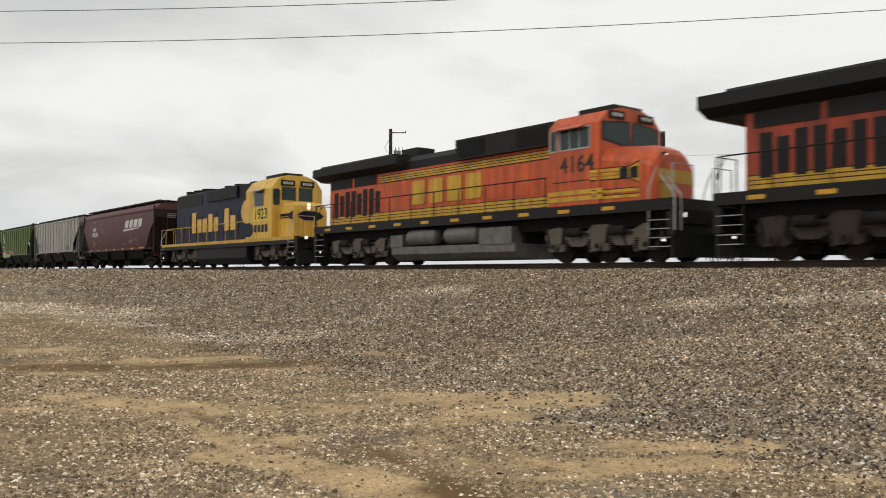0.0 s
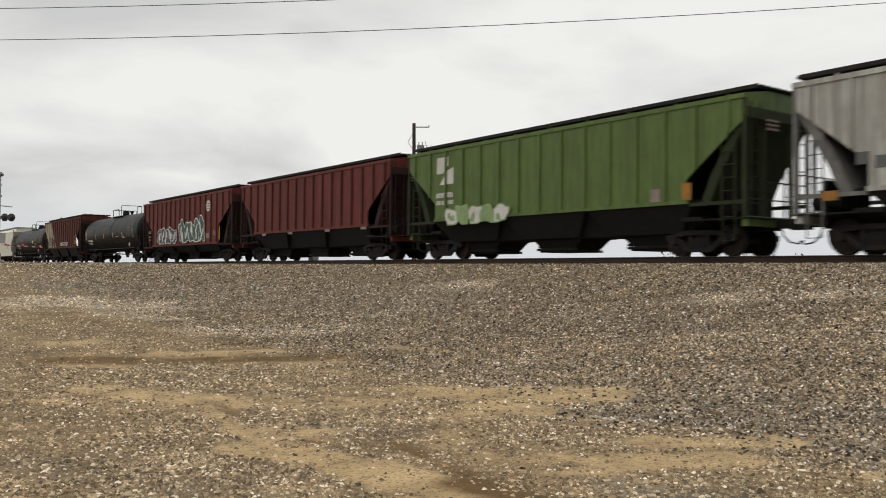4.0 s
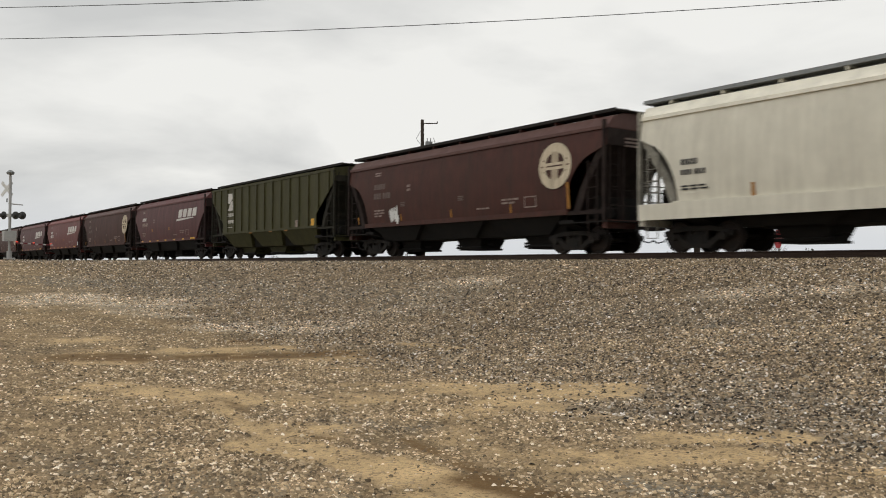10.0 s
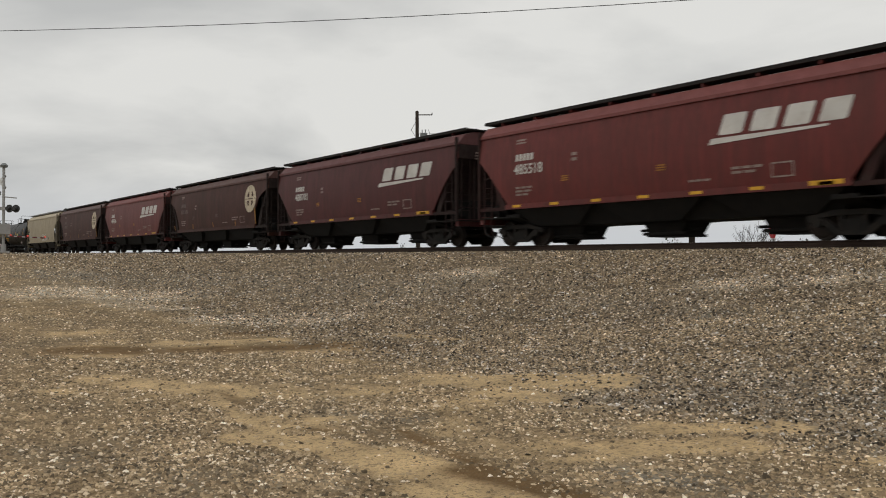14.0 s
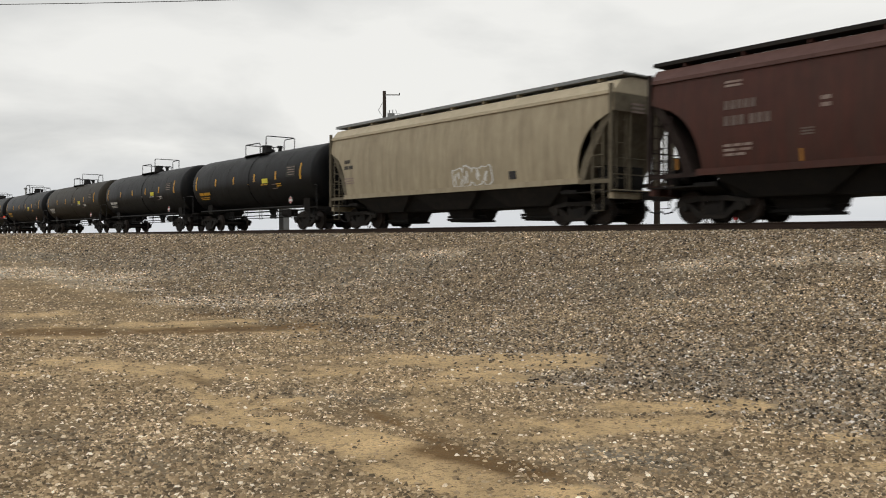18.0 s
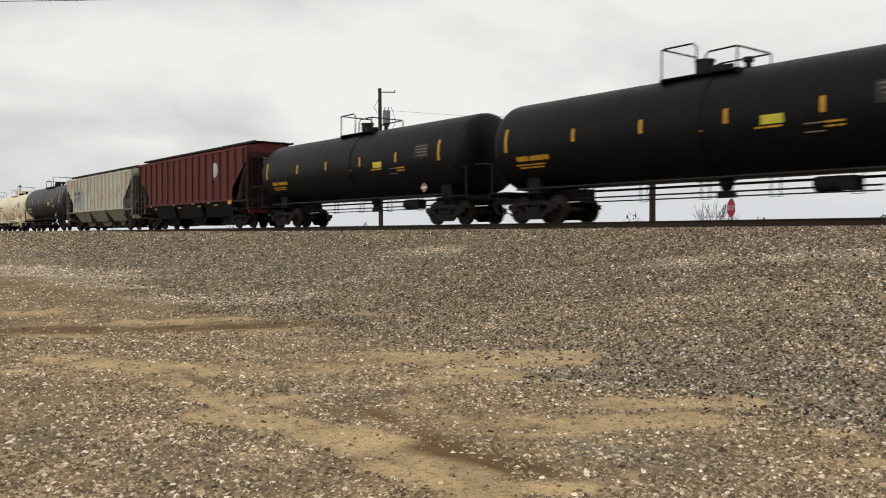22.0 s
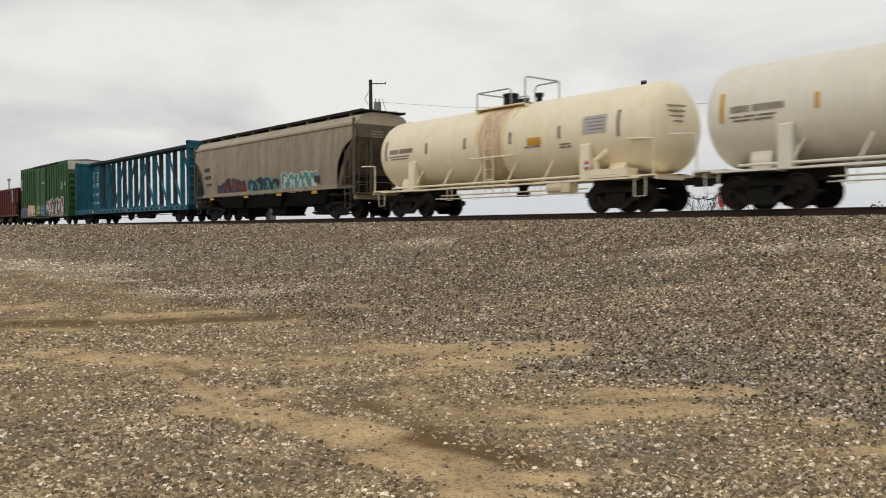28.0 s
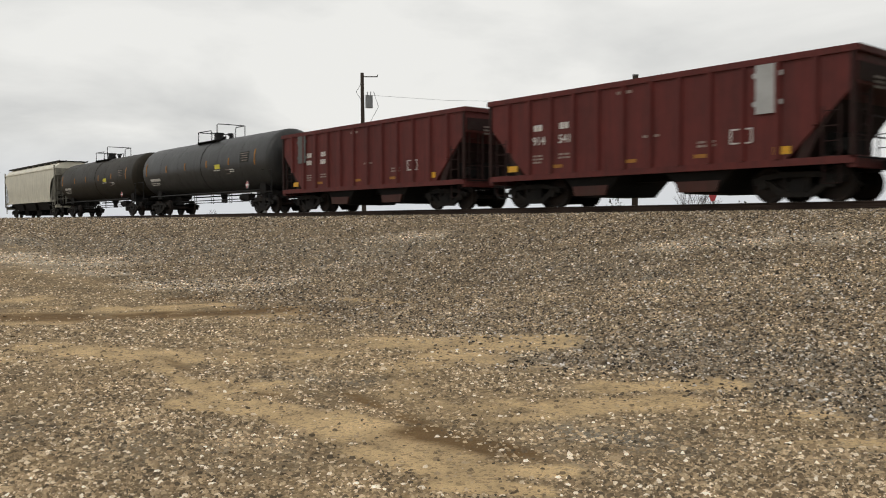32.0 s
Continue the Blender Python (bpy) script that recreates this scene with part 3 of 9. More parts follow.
def gravel_material():
    m = bpy.data.materials.new("gravel_and_sand")
    m.use_nodes = True
    n, l = m.node_tree.nodes, m.node_tree.links
    bsdf = n["Principled BSDF"]
    geo = n.new("ShaderNodeNewGeometry")

    def tex(kind, scale, **kw):
        t = n.new(kind)
        t.inputs["Scale"].default_value = scale
        for k, v in kw.items():
            t.inputs[k].default_value = v
        l.new(geo.outputs["Position"], t.inputs["Vector"])
        return t

    def ramp(src, stops):
        r = n.new("ShaderNodeValToRGB")
        while len(r.color_ramp.elements) < len(stops):
            r.color_ramp.elements.new(0.5)
        for e, (pos, c) in zip(r.color_ramp.elements, stops):
            e.position, e.color = pos, (*c, 1)
        l.new(src, r.inputs[0])
        return r

    def blend(fac, a, b, kind="MIX"):
        x = n.new("ShaderNodeMix")
        x.data_type, x.blend_type = "RGBA", kind
        l.new(fac, x.inputs[0])
        for s, i in ((a, 6), (b, 7)):
            if isinstance(s, tuple):
                x.inputs[i].default_value = (*s, 1)
            else:
                l.new(s, x.inputs[i])
        return x.outputs[2]

    def attr(nm):
        a = n.new("ShaderNodeAttribute")
        a.attribute_name = nm
        return a.outputs["Fac"]

    def math2(op, a, b):
        x = n.new("ShaderNodeMath")
        x.operation = op
        x.use_clamp = True
        for s, i in ((a, 0), (b, 1)):
            if isinstance(s, float):
                x.inputs[i].default_value = s
            else:
                l.new(s, x.inputs[i])
        return x.outputs[0]

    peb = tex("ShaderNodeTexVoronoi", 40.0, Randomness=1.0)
    peb2 = tex("ShaderNodeTexVoronoi", 21.0, Randomness=1.0)
    broad = tex("ShaderNodeTexNoise", 0.55, Detail=5.0, Roughness=0.6)
    mid = tex("ShaderNodeTexNoise", 4.0, Detail=6.0, Roughness=0.65)
    grain = tex("ShaderNodeTexNoise", 90.0, Detail=4.0, Roughness=0.7)
    sep = n.new("ShaderNodeSeparateColor")
    l.new(peb.outputs["Color"], sep.inputs[0])
    sep2 = n.new("ShaderNodeSeparateColor")
    l.new(peb2.outputs["Color"], sep2.inputs[0])
    stones = ramp(sep.outputs[0], [(0.0, (0.10, 0.074, 0.045)), (0.4, (0.21, 0.152, 0.091)), (0.8, (0.36, 0.270, 0.170)), (1.0, (0.48, 0.40, 0.29))])
    stones2 = ramp(sep2.outputs[0], [(0.0, (0.09, 0.068, 0.042)), (0.4, (0.21, 0.152, 0.091)), (0.8, (0.36, 0.270, 0.170)), (1.0, (0.48, 0.40, 0.29))])
    pick = ramp(mid.outputs["Fac"], [(0.46, (0, 0, 0)), (0.54, (1, 1, 1))])
    packed = blend(pick.outputs[0], stones.outputs[0], stones2.outputs[0])
    # shade in the gaps between pebbles, put into the colour as dark brown
    gap_shade = ramp(peb.outputs["Distance"], [(0.36, (0, 0, 0)), (0.62, (0.9, 0.9, 0.9))])
    both = blend(gap_shade.outputs[0], packed, (0.085, 0.060, 0.034))
    soil = ramp(mid.outputs["Fac"], [(0.3, (0.25, 0.170, 0.085)), (0.7, (0.50, 0.355, 0.190))])
    bits = ramp(sep.outputs[1], [(0.0, (1, 1, 1)), (0.70, (1, 1, 1)), (0.80, (0.45, 0.45, 0.45)), (1.0, (0.35, 0.35, 0.35))])
    rag = tex("ShaderNodeTexNoise", 2.2, Detail=9.0, Roughness=0.78)
    soft = n.new("ShaderNodeMapRange")
    soft.inputs["From Min"].default_value, soft.inputs["From Max"].default_value = 0.32, 0.68
    soft.inputs["To Min"].default_value, soft.inputs["To Max"].default_value = -0.35, 0.35
    l.new(rag.outputs["Fac"], soft.inputs["Value"])
    sand_sum = n.new("ShaderNodeMath")
    sand_sum.operation = "ADD"
    l.new(attr("sand"), sand_sum.inputs[0])
    l.new(soft.outputs[0], sand_sum.inputs[1])
    sand_k = ramp(sand_sum.outputs[0], [(0.2, (0, 0, 0)), (0.85, (0.95, 0.95, 0.95))])
    sand_all = math2("MULTIPLY", sand_k.outputs[0], bits.outputs[0])
    lot = n.new("ShaderNodeSeparateXYZ")
    l.new(geo.outputs["Position"], lot.inputs[0])
    dusty = ramp(broad.outputs["Fac"], [(0.35, (0, 0, 0)), (0.68, (1, 1, 1))])
    near = n.new("ShaderNodeMapRange")
    near.inputs["From Min"].default_value, near.inputs["From Max"].default_value = 9.0, 6.6
    near.inputs["To Max"].default_value = 0.85
    l.new(lot.outputs["Y"], near.inputs["Value"])
    lot_dust = math2("MULTIPLY", near.outputs[0], math2("MULTIPLY", math2("ADD", math2("MULTIPLY", dusty.outputs[0], 0.7), 0.3), bits.outputs[0]))
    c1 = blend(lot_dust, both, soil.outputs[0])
    pale_c = blend(sep.outputs[2], (0.34, 0.305, 0.24), (0.74, 0.69, 0.58))
    c2 = blend(math2("MULTIPLY", attr("pale"), math2("ADD", mid.outputs["Fac"], 0.15)), c1, pale_c)
    dark_c = blend(sep.outputs[2], (0.105, 0.095, 0.076), (0.29, 0.265, 0.215))
    c3 = blend(math2("MULTIPLY", attr("dark"), math2("ADD", mid.outputs["Fac"], 0.2)), c2, dark_c)
    sandcol = ramp(grain.outputs["Fac"], [(0.3, (0.48, 0.330, 0.168)), (0.7, (0.68, 0.490, 0.265))])
    c4 = blend(sand_all, c3, sandcol.outputs[0])
    damp_k = math2("MULTIPLY", math2("MULTIPLY", attr("damp"), 1.0), ramp(rag.outputs["Fac"], [(0.26, (0, 0, 0)), (0.50, (1, 1, 1))]).outputs[0])
    c5 = blend(damp_k, c4, (0.165, 0.098, 0.040))
    patchy = n.new("ShaderNodeMapRange")
    patchy.inputs["From Min"].default_value, patchy.inputs["From Max"].default_value = 0.3, 0.7
    patchy.inputs["To Min"].default_value, patchy.inputs["To Max"].default_value = PATCHY
    l.new(tex("ShaderNodeTexNoise", 1.5, Detail=6.0, Roughness=0.66).outputs["Fac"], patchy.inputs["Value"])
    c6 = n.new("ShaderNodeVectorMath")
    c6.operation = "SCALE"
    l.new(c5, c6.inputs[0])
    l.new(patchy.outputs[0], c6.inputs["Scale"])
    l.new(c6.outputs[0], bsdf.inputs["Base Color"])
    bsdf.inputs["Roughness"].default_value = 0.92
    bsdf.inputs["Specular IOR Level"].default_value = 0.25
    hsum = math2("ADD", math2("MULTIPLY", peb.outputs["Distance"], 0.9), math2("MULTIPLY", grain.outputs["Fac"], 0.3))
    inv = n.new("ShaderNodeMath")
    inv.operation = "SUBTRACT"
    inv.inputs[0].default_value = 1.0
    l.new(hsum, inv.inputs[1])
    bump = n.new("ShaderNodeBump")
    bump.inputs["Strength"].default_value, bump.inputs["Distance"].default_value = 0.7, 0.02
    l.new(inv.outputs[0], bump.inputs["Height"])
    l.new(bump.outputs[0], bsdf.inputs["Normal"])
    return m


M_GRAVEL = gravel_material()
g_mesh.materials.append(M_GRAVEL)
tagged(new("ground", g_mesh), "gravel lot with bare sand ruts rising to a ballast bank", "ground", kind="structure")


def stone_material(name, gain, tint, even=0.3):
    """Broken stone; even draws the tones of single stones towards their mean."""
    m = bpy.data.materials.new(name)
    m.use_nodes = True
    n, l = m.node_tree.nodes, m.node_tree.links
    bsdf = n["Principled BSDF"]
    geo = n.new("ShaderNodeNewGeometry")
    r = n.new("ShaderNodeValToRGB")
    stops = [(0.0, (0.045, 0.035, 0.022)), (0.3, (0.145, 0.104, 0.059)), (0.62, (0.285, 0.210, 0.122)), (0.86, (0.41, 0.318, 0.198)), (0.95, (0.58, 0.49, 0.355)), (1.0, (0.80, 0.73, 0.60))]
    mean = (0.235, 0.174, 0.105)
    stops = [(p, tuple(c + (q - c) * even for c, q in zip(col, mean))) for p, col in stops]
    while len(r.color_ramp.elements) < len(stops):
        r.color_ramp.elements.new(0.5)
    for e, (pos, c) in zip(r.color_ramp.elements, stops):
        e.position, e.color = pos, (*c, 1)
    l.new(geo.outputs["Random Per Island"], r.inputs[0])
    t = n.new("ShaderNodeTexNoise")
    t.inputs["Scale"].default_value, t.inputs["Detail"].default_value = 70.0, 4.0
    l.new(geo.outputs["Position"], t.inputs["Vector"])
    mr = n.new("ShaderNodeMapRange")
    mr.inputs["To Min"].default_value, mr.inputs["To Max"].default_value = 0.6 * gain, 1.35 * gain
    l.new(t.outputs["Fac"], mr.inputs["Value"])
    sc = n.new("ShaderNodeVectorMath")
    sc.operation = "SCALE"
    l.new(r.outputs[0], sc.inputs[0])
    patchy = n.new("ShaderNodeMapRange")
    patchy.inputs["From Min"].default_value, patchy.inputs["From Max"].default_value = 0.3, 0.7
    patchy.inputs["To Min"].default_value, patchy.inputs["To Max"].default_value = PATCHY
    t2 = n.new("ShaderNodeTexNoise")
    t2.inputs["Scale"].default_value, t2.inputs["Detail"].default_value, t2.inputs["Roughness"].default_value = 1.5, 6.0, 0.66
    l.new(geo.outputs["Position"], t2.inputs["Vector"])
    l.new(t2.outputs["Fac"], patchy.inputs["Value"])
    both = n.new("ShaderNodeMath")
    both.operation = "MULTIPLY"
    l.new(mr.outputs[0], both.inputs[0])
    l.new(patchy.outputs[0], both.inputs[1])
    l.new(both.outputs[0], sc.inputs["Scale"])
    tn = n.new("ShaderNodeVectorMath")
    tn.operation = "MULTIPLY"
    tn.inputs[1].default_value = tint
    l.new(sc.outputs[0], tn.inputs[0])
    l.new(tn.outputs[0], bsdf.inputs["Base Color"])
    bsdf.inputs["Roughness"].default_value = 0.85
    bsdf.inputs["Specular IOR Level"].default_value = 0.3
    return m


M_STONE = stone_material("crushed_stone", 1.47, (1.01, 0.99, 1.0), 0.08)
M_STONE_FAR = stone_material("far_crushed_stone", 1.45, (1.01, 0.99, 1.0), 0.05)
M_BALLAST = stone_material("ballast_rock", 0.88, (0.97, 1.0, 1.15), -0.32)
M_BALLAST_FAR = stone_material("far_ballast_rock", 0.84, (0.98, 1.0, 1.14), -0.3)
M_PALE = stone_material("whitish_rock", 2.6, (0.97, 0.98, 1.08), 0.35)


def scatter(name, label, count, dist, head, size, keep, seed, mat):
    """Loose stones strewn over the ground: distances and headings from the camera by range, sizes by that distance, one
    joined mesh.
    """
    rng = np.random.default_rng(seed)
    d = dist[0] * (dist[1] / dist[0]) ** rng.random(count)
    a = np.radians(rng.uniform(head[0], head[1], count))
    X, Y = d * np.cos(a), d * np.sin(a)
    ok = rng.random(count) < keep(X, Y)
    X, Y, d = X[ok], Y[ok], d[ok]
    k = len(X)
    s = size(rng.random(k), d)
    # a chipped stone: five corners on the ground and two on top
    ang = 2 * np.pi * np.arange(5) / 5
    unit = np.concatenate([np.stack([np.cos(ang), np.sin(ang), -0.7 * np.ones(5)], -1), [(-0.4, 0.05, 1.0), (0.4, -0.05, 1.0)]])
    v = unit[None] * rng.uniform(0.6, 1.25, (k, 7, 3)) + rng.normal(0, 0.08, (k, 7, 3))
    v *= np.stack([np.ones(k), rng.uniform(0.5, 1.0, k), rng.uniform(0.22, 0.58, k)], -1)[:, None]
    t = rng.uniform(0, 2 * np.pi, k)
    tilt = rng.normal(0, 0.25, k)
    c, sn, ct, st = np.cos(t)[:, None], np.sin(t)[:, None], np.cos(tilt)[:, None], np.sin(tilt)[:, None]
    y2, z2 = v[..., 1] * ct - v[..., 2] * st, v[..., 1] * st + v[..., 2] * ct
    V = np.stack([v[..., 0] * c - y2 * sn, v[..., 0] * sn + y2 * c, z2], -1) * s[:, None, None]
    V += np.stack([X, Y, ground_height(X, Y) + s * 0.12], -1)[:, None]
    f = np.array([(0, 1, 6), (1, 5, 6), (1, 2, 5), (2, 3, 5), (3, 4, 5), (4, 6, 5), (4, 0, 6)])
    F = (f[None] + 7 * np.arange(k)[:, None, None]).reshape(-1, 3)
    me = bpy.data.meshes.new(name)
    me.vertices.add(k * 7)
    me.vertices.foreach_set("co", V.ravel().astype(np.float32))
    me.loops.add(F.size)
    me.loops.foreach_set("vertex_index", F.ravel().astype(np.int32))
    me.polygons.add(len(F))
    me.polygons.foreach_set("loop_start", (3 * np.arange(len(F))).astype(np.int32))
    me.update(calc_edges=True)
    me.materials.append(mat)
    return tagged(new(name, me), label, "gravel", kind="stuff")


def keep_lot(X, Y):
    bare = np.clip(sandy(X, Y) * 1.15 + 0.6 * ragged(DAMP, X, Y), 0, 1)
    thick = np.clip((uneven(X, Y, 1.6, 11, 4) - 0.2) * 2.8, 0.35, 1)
    return (1 - 0.95 * bare) * np.where(Y < 8.5, thick, 1.0) * (1 - 0.85 * np.clip(stroke_mask(NEARDARK, X, Y), 0, 1)) * (1 - 0.95 * stroke_mask(CREST, X, Y))


def keep_bank(X, Y):
    return (1 - 0.9 * np.clip(sandy(X, Y), 0, 1)) * np.maximum(ease(6.2, 8.6, Y), stroke_mask(NEARDARK, X, Y)) * (1 - ease(20.2, 20.6, Y)) * (1 - 0.95 * stroke_mask(CREST, X, Y))


scatter("loose_gravel", "loose grey and tan crushed gravel strewn over the lot", 190000, (3.9, 15.0), (106, 182), lambda r, d: 0.007 + 0.022 * r ** 3 + 0.0009 * d, keep_lot, 3, M_STONE)
# farther stones, sized to suit the camera's view
scatter("fine_gravel", "finer packed gravel in the farther part of the lot", 110000, (14.0, 48.0), (108, 182), lambda r, d: 0.009 + 0.012 * r ** 3 + 0.0008 * d, keep_lot, 4, M_STONE_FAR)
scatter("scattered_gravel", "thin scatter of loose grey gravel over the packed lot", 22000, (1.2, 30.0), (0, 360), lambda r, d: 0.007 + 0.018 * r ** 3 + 0.0006 * d, lambda X, Y: keep_lot(X, Y) * (Y < 7.5), 21, M_STONE)
scatter("ballast_stone", "brown and grey crushed ballast stones on the bank", 120000, (5.0, 21.0), (106, 172), lambda r, d: 0.012 + 0.022 * r ** 2 + 0.0008 * d, keep_bank, 5, M_BALLAST)
scatter("fine_ballast", "crushed ballast on the farther bank, evenly grey-brown", 75000, (20.0, 75.0), (108, 176), lambda r, d: 0.012 + 0.022 * r ** 2 + 0.0009 * d, keep_bank, 6, M_BALLAST_FAR)
scatter("pale_gravel", "whitish crushed gravel spread along the toe of the bank", 90000, (8.0, 45.0), (112, 175), lambda r, d: 0.009 + 0.014 * r ** 2 + 0.0009 * d, lambda X, Y: np.clip(ragged(PALE, X, Y) * 1.1 - 0.1, 0, 1), 15, M_PALE)
scatter("large_stone", "larger pale stones lying loose in the gravel", 1600, (4.5, 24.0), (108, 178), lambda r, d: 0.024 + 0.034 * r ** 3, keep_lot, 8, M_STONE)

# ---- railway track ----
track = thing("railway_track", "single railway track on dark timber ties in ballast", "railway track", at=(0, TRACK_Y, RAIL_TOP))
track["kind"] = "structure"


def rail_build(bm):
    prism(bm, [(-0.07, -0.172), (0.07, -0.172), (0.07, -0.155), (0.012, -0.135), (0.012, -0.045), (0.036, -0.03), (0.036, -0.003), (0.03, 0), (-0.03, 0), (-0.036, -0.003), (-0.036, -0.03), (-0.012, -0.045), (-0.012, -0.135), (-0.07, -0.155)], "x", -420, 120)


for y in (-0.7535, 0.7535):
    part("rail", "rail", M_RAIL, track, rail_build, (0, y, 0), label="steel rail, rusty on the side and worn bright on top")
    part("rail_head", "rail_head", M_TREAD, track, lambda bm: box(bm, -420, -0.027, 0.0, 120, 0.027, 0.002), (0, y, 0), label="bright running surface")
rng_t = random.Random(4)
for i in range(230):
    part("tie", ("tie", i % 3), M_TIE, track, lambda bm: (box(bm, -0.115, -1.3, -0.172 - 0.17, 0.115, 1.3, -0.174), soften(bm, 0.012)), (-105 + i * 0.5 + rng_t.uniform(-0.03, 0.03), rng_t.uniform(-0.04, 0.04), rng_t.uniform(-0.012, 0)), turn=(0, 0, rng_t.uniform(-0.8, 0.8)))

# ---- rolling stock: every car has its origin on the rail top at its middle, x forward, the lot on the -y side ----
SPEED = 20.27
MOVERS = []


def car(name, label, category, front, rear):
    """An empty vehicle between two coupler lines at 0 s; returns it and its length."""
    ob = thing(name, label, category, "cars of the freight train" if category != "locomotive" else "locomotives of the freight train", (0.5 * (front + rear), TRACK_Y, RAIL_TOP))
    MOVERS.append((ob, 0.5 * (front + rear)))
    return ob, front - rear


def wheel_build(bm):
    prof = [(-0.07, 0.30), (-0.045, 0.38), (-0.07, 0.405), (-0.07, 0.445), (0.035, 0.457), (0.05, 0.485), (0.07, 0.48), (0.07, 0.40), (0.03, 0.36), (0.03, 0.15), (0.09, 0.12)]
    n = 24
    rings = [[bm.verts.new((r * math.cos(2 * math.pi * i / n), x, r * math.sin(2 * math.pi * i / n))) for i in range(n)] for x, r in prof]
    bm.faces.new(rings[0])
    bm.faces.new(rings[-1][::-1])
    for a, b in zip(rings, rings[1:]):
        for i in range(n):
            bm.faces.new((a[i], b[i], b[(i + 1) % n], a[(i + 1) % n]))


def frame_build(bm):
    """Cast side frame of a freight truck with window openings, journals and a spring nest."""
    prism(bm, [(-1.2, 0.46), (-1.2, 0.62), (-0.95, 0.66), (-0.45, 0.76), (0.45, 0.76), (0.95, 0.66), (1.2, 0.62), (1.2, 0.46), (0.98, 0.46), (0.86, 0.56), (0.42, 0.62), (-0.42, 0.62), (-0.86, 0.56), (-0.98, 0.46)], "y", -0.07, 0.07)
    prism(bm, [(-0.92, 0.50), (-0.74, 0.56), (-0.30, 0.24), (0.30, 0.24), (0.74, 0.56), (0.92, 0.50), (0.42, 0.12), (-0.42, 0.12)], "y", -0.06, 0.06)
    for sx in (-1, 1):
        box(bm, sx * 0.30 - 0.05, -0.06, 0.22, sx * 0.30 + 0.05, 0.06, 0.66)
        rod(bm, (sx * 0.889, -0.13, 0.457), (sx * 0.889, 0.10, 0.457), 0.13, 12)
    soften(bm, 0.015)


def spring_build(bm):
    """A nest of coil springs seen as one ribbed block."""
    prof = []
    for k in range(6):
        prof += [(-0.25, 0.24 + 0.05 * k), (-0.22, 0.265 + 0.05 * k)]
    prism(bm, prof + [(-x, z) for x, z in prof[::-1]], "y", -0.07, 0.07)


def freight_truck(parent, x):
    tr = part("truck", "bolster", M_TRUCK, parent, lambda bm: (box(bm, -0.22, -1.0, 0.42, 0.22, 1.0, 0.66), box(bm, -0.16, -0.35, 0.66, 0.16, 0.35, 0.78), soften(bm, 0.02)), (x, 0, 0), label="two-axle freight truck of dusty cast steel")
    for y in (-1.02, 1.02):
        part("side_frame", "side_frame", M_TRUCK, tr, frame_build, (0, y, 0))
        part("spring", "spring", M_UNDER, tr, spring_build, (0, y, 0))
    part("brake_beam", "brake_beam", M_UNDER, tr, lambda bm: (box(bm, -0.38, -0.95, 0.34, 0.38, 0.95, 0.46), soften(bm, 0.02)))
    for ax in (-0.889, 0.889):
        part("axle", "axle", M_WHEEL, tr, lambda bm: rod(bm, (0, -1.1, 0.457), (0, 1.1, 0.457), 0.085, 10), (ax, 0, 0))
        for sy in (-1, 1):
            part("wheel", "wheel", M_WHEEL, tr, wheel_build, (ax, sy * 0.7535, 0.457), turn=(0, 0, 180 if sy > 0 else 0), smooth=True)
    return tr


def coupler(parent, length):
    for sx in (-1, 1):
        def build(bm):
            box(bm, -0.85, -0.12, 0.78, -0.22, 0.12, 0.98)
            prism(bm, [(-0.22, -0.13), (-0.02, -0.17), (0.10, -0.10), (0.02, 0.0), (0.10, 0.08), (0.0, 0.17), (-0.22, 0.13)], "z", 0.72, 1.02)
            soften(bm, 0.02)
        part("coupler", "coupler", M_UNDER, parent, build, (sx * (length / 2 - 0.05), 0, 0), turn=(0, 0, 0 if sx > 0 else 180))
        part("air_hose", "air_hose", M_BLACK, parent, lambda bm: pipe(bm, [(-0.35, -0.35, 0.78), (-0.25, -0.38, 0.55), (-0.1, -0.34, 0.38), (0.1, -0.25, 0.33), (0.2, -0.15, 0.42)], 0.025), (sx * (length / 2 - 0.05), 0, 0), turn=(0, 0, 0 if sx > 0 else 180))


def ladder_build(h0, h1, width=0.42, gap=0.36):
    def build(bm):
        for sx in (-1, 1):
            box(bm, sx * width / 2 - 0.022, -0.012, h0, sx * width / 2 + 0.022, 0.012, h1)
        z = h0 + 0.12
        while z < h1 - 0.05:
            rod(bm, (-width / 2, 0, z), (width / 2, 0, z), 0.014, 6)
            z += gap
    return build


def stencil(parent, mat, x, z, w, h, y=-1.6, name="stencil", label=""):
    """A flat painted bar on the side that faces the lot."""
    part(name, ("bar", round(w, 3), round(h, 3)), mat, parent, lambda bm: box(bm, -w / 2, -0.004, -h / 2, w / 2, 0.0, h / 2), (x, y, z), label=label)


def text_rows(parent, mat, x, z, rows, y=-1.6):
    """Rows of lettering that is too worn to read: (width, height, words). Tall rows are split into the marks of single characters."""
    for w, h, words in rows:
        step = w / words
        for i in range(words):
            n = max(1, round(step * 0.88 / (h * 0.85))) if h >= 0.12 else 1
            for k in range(n):
                c = step * 0.88 / n
                stencil(parent, mat, x + i * step + (k + 0.5) * c, z, c * (0.72 if n > 1 else 0.94), h, y, "stencil_mark")
        z -= h * 1.75


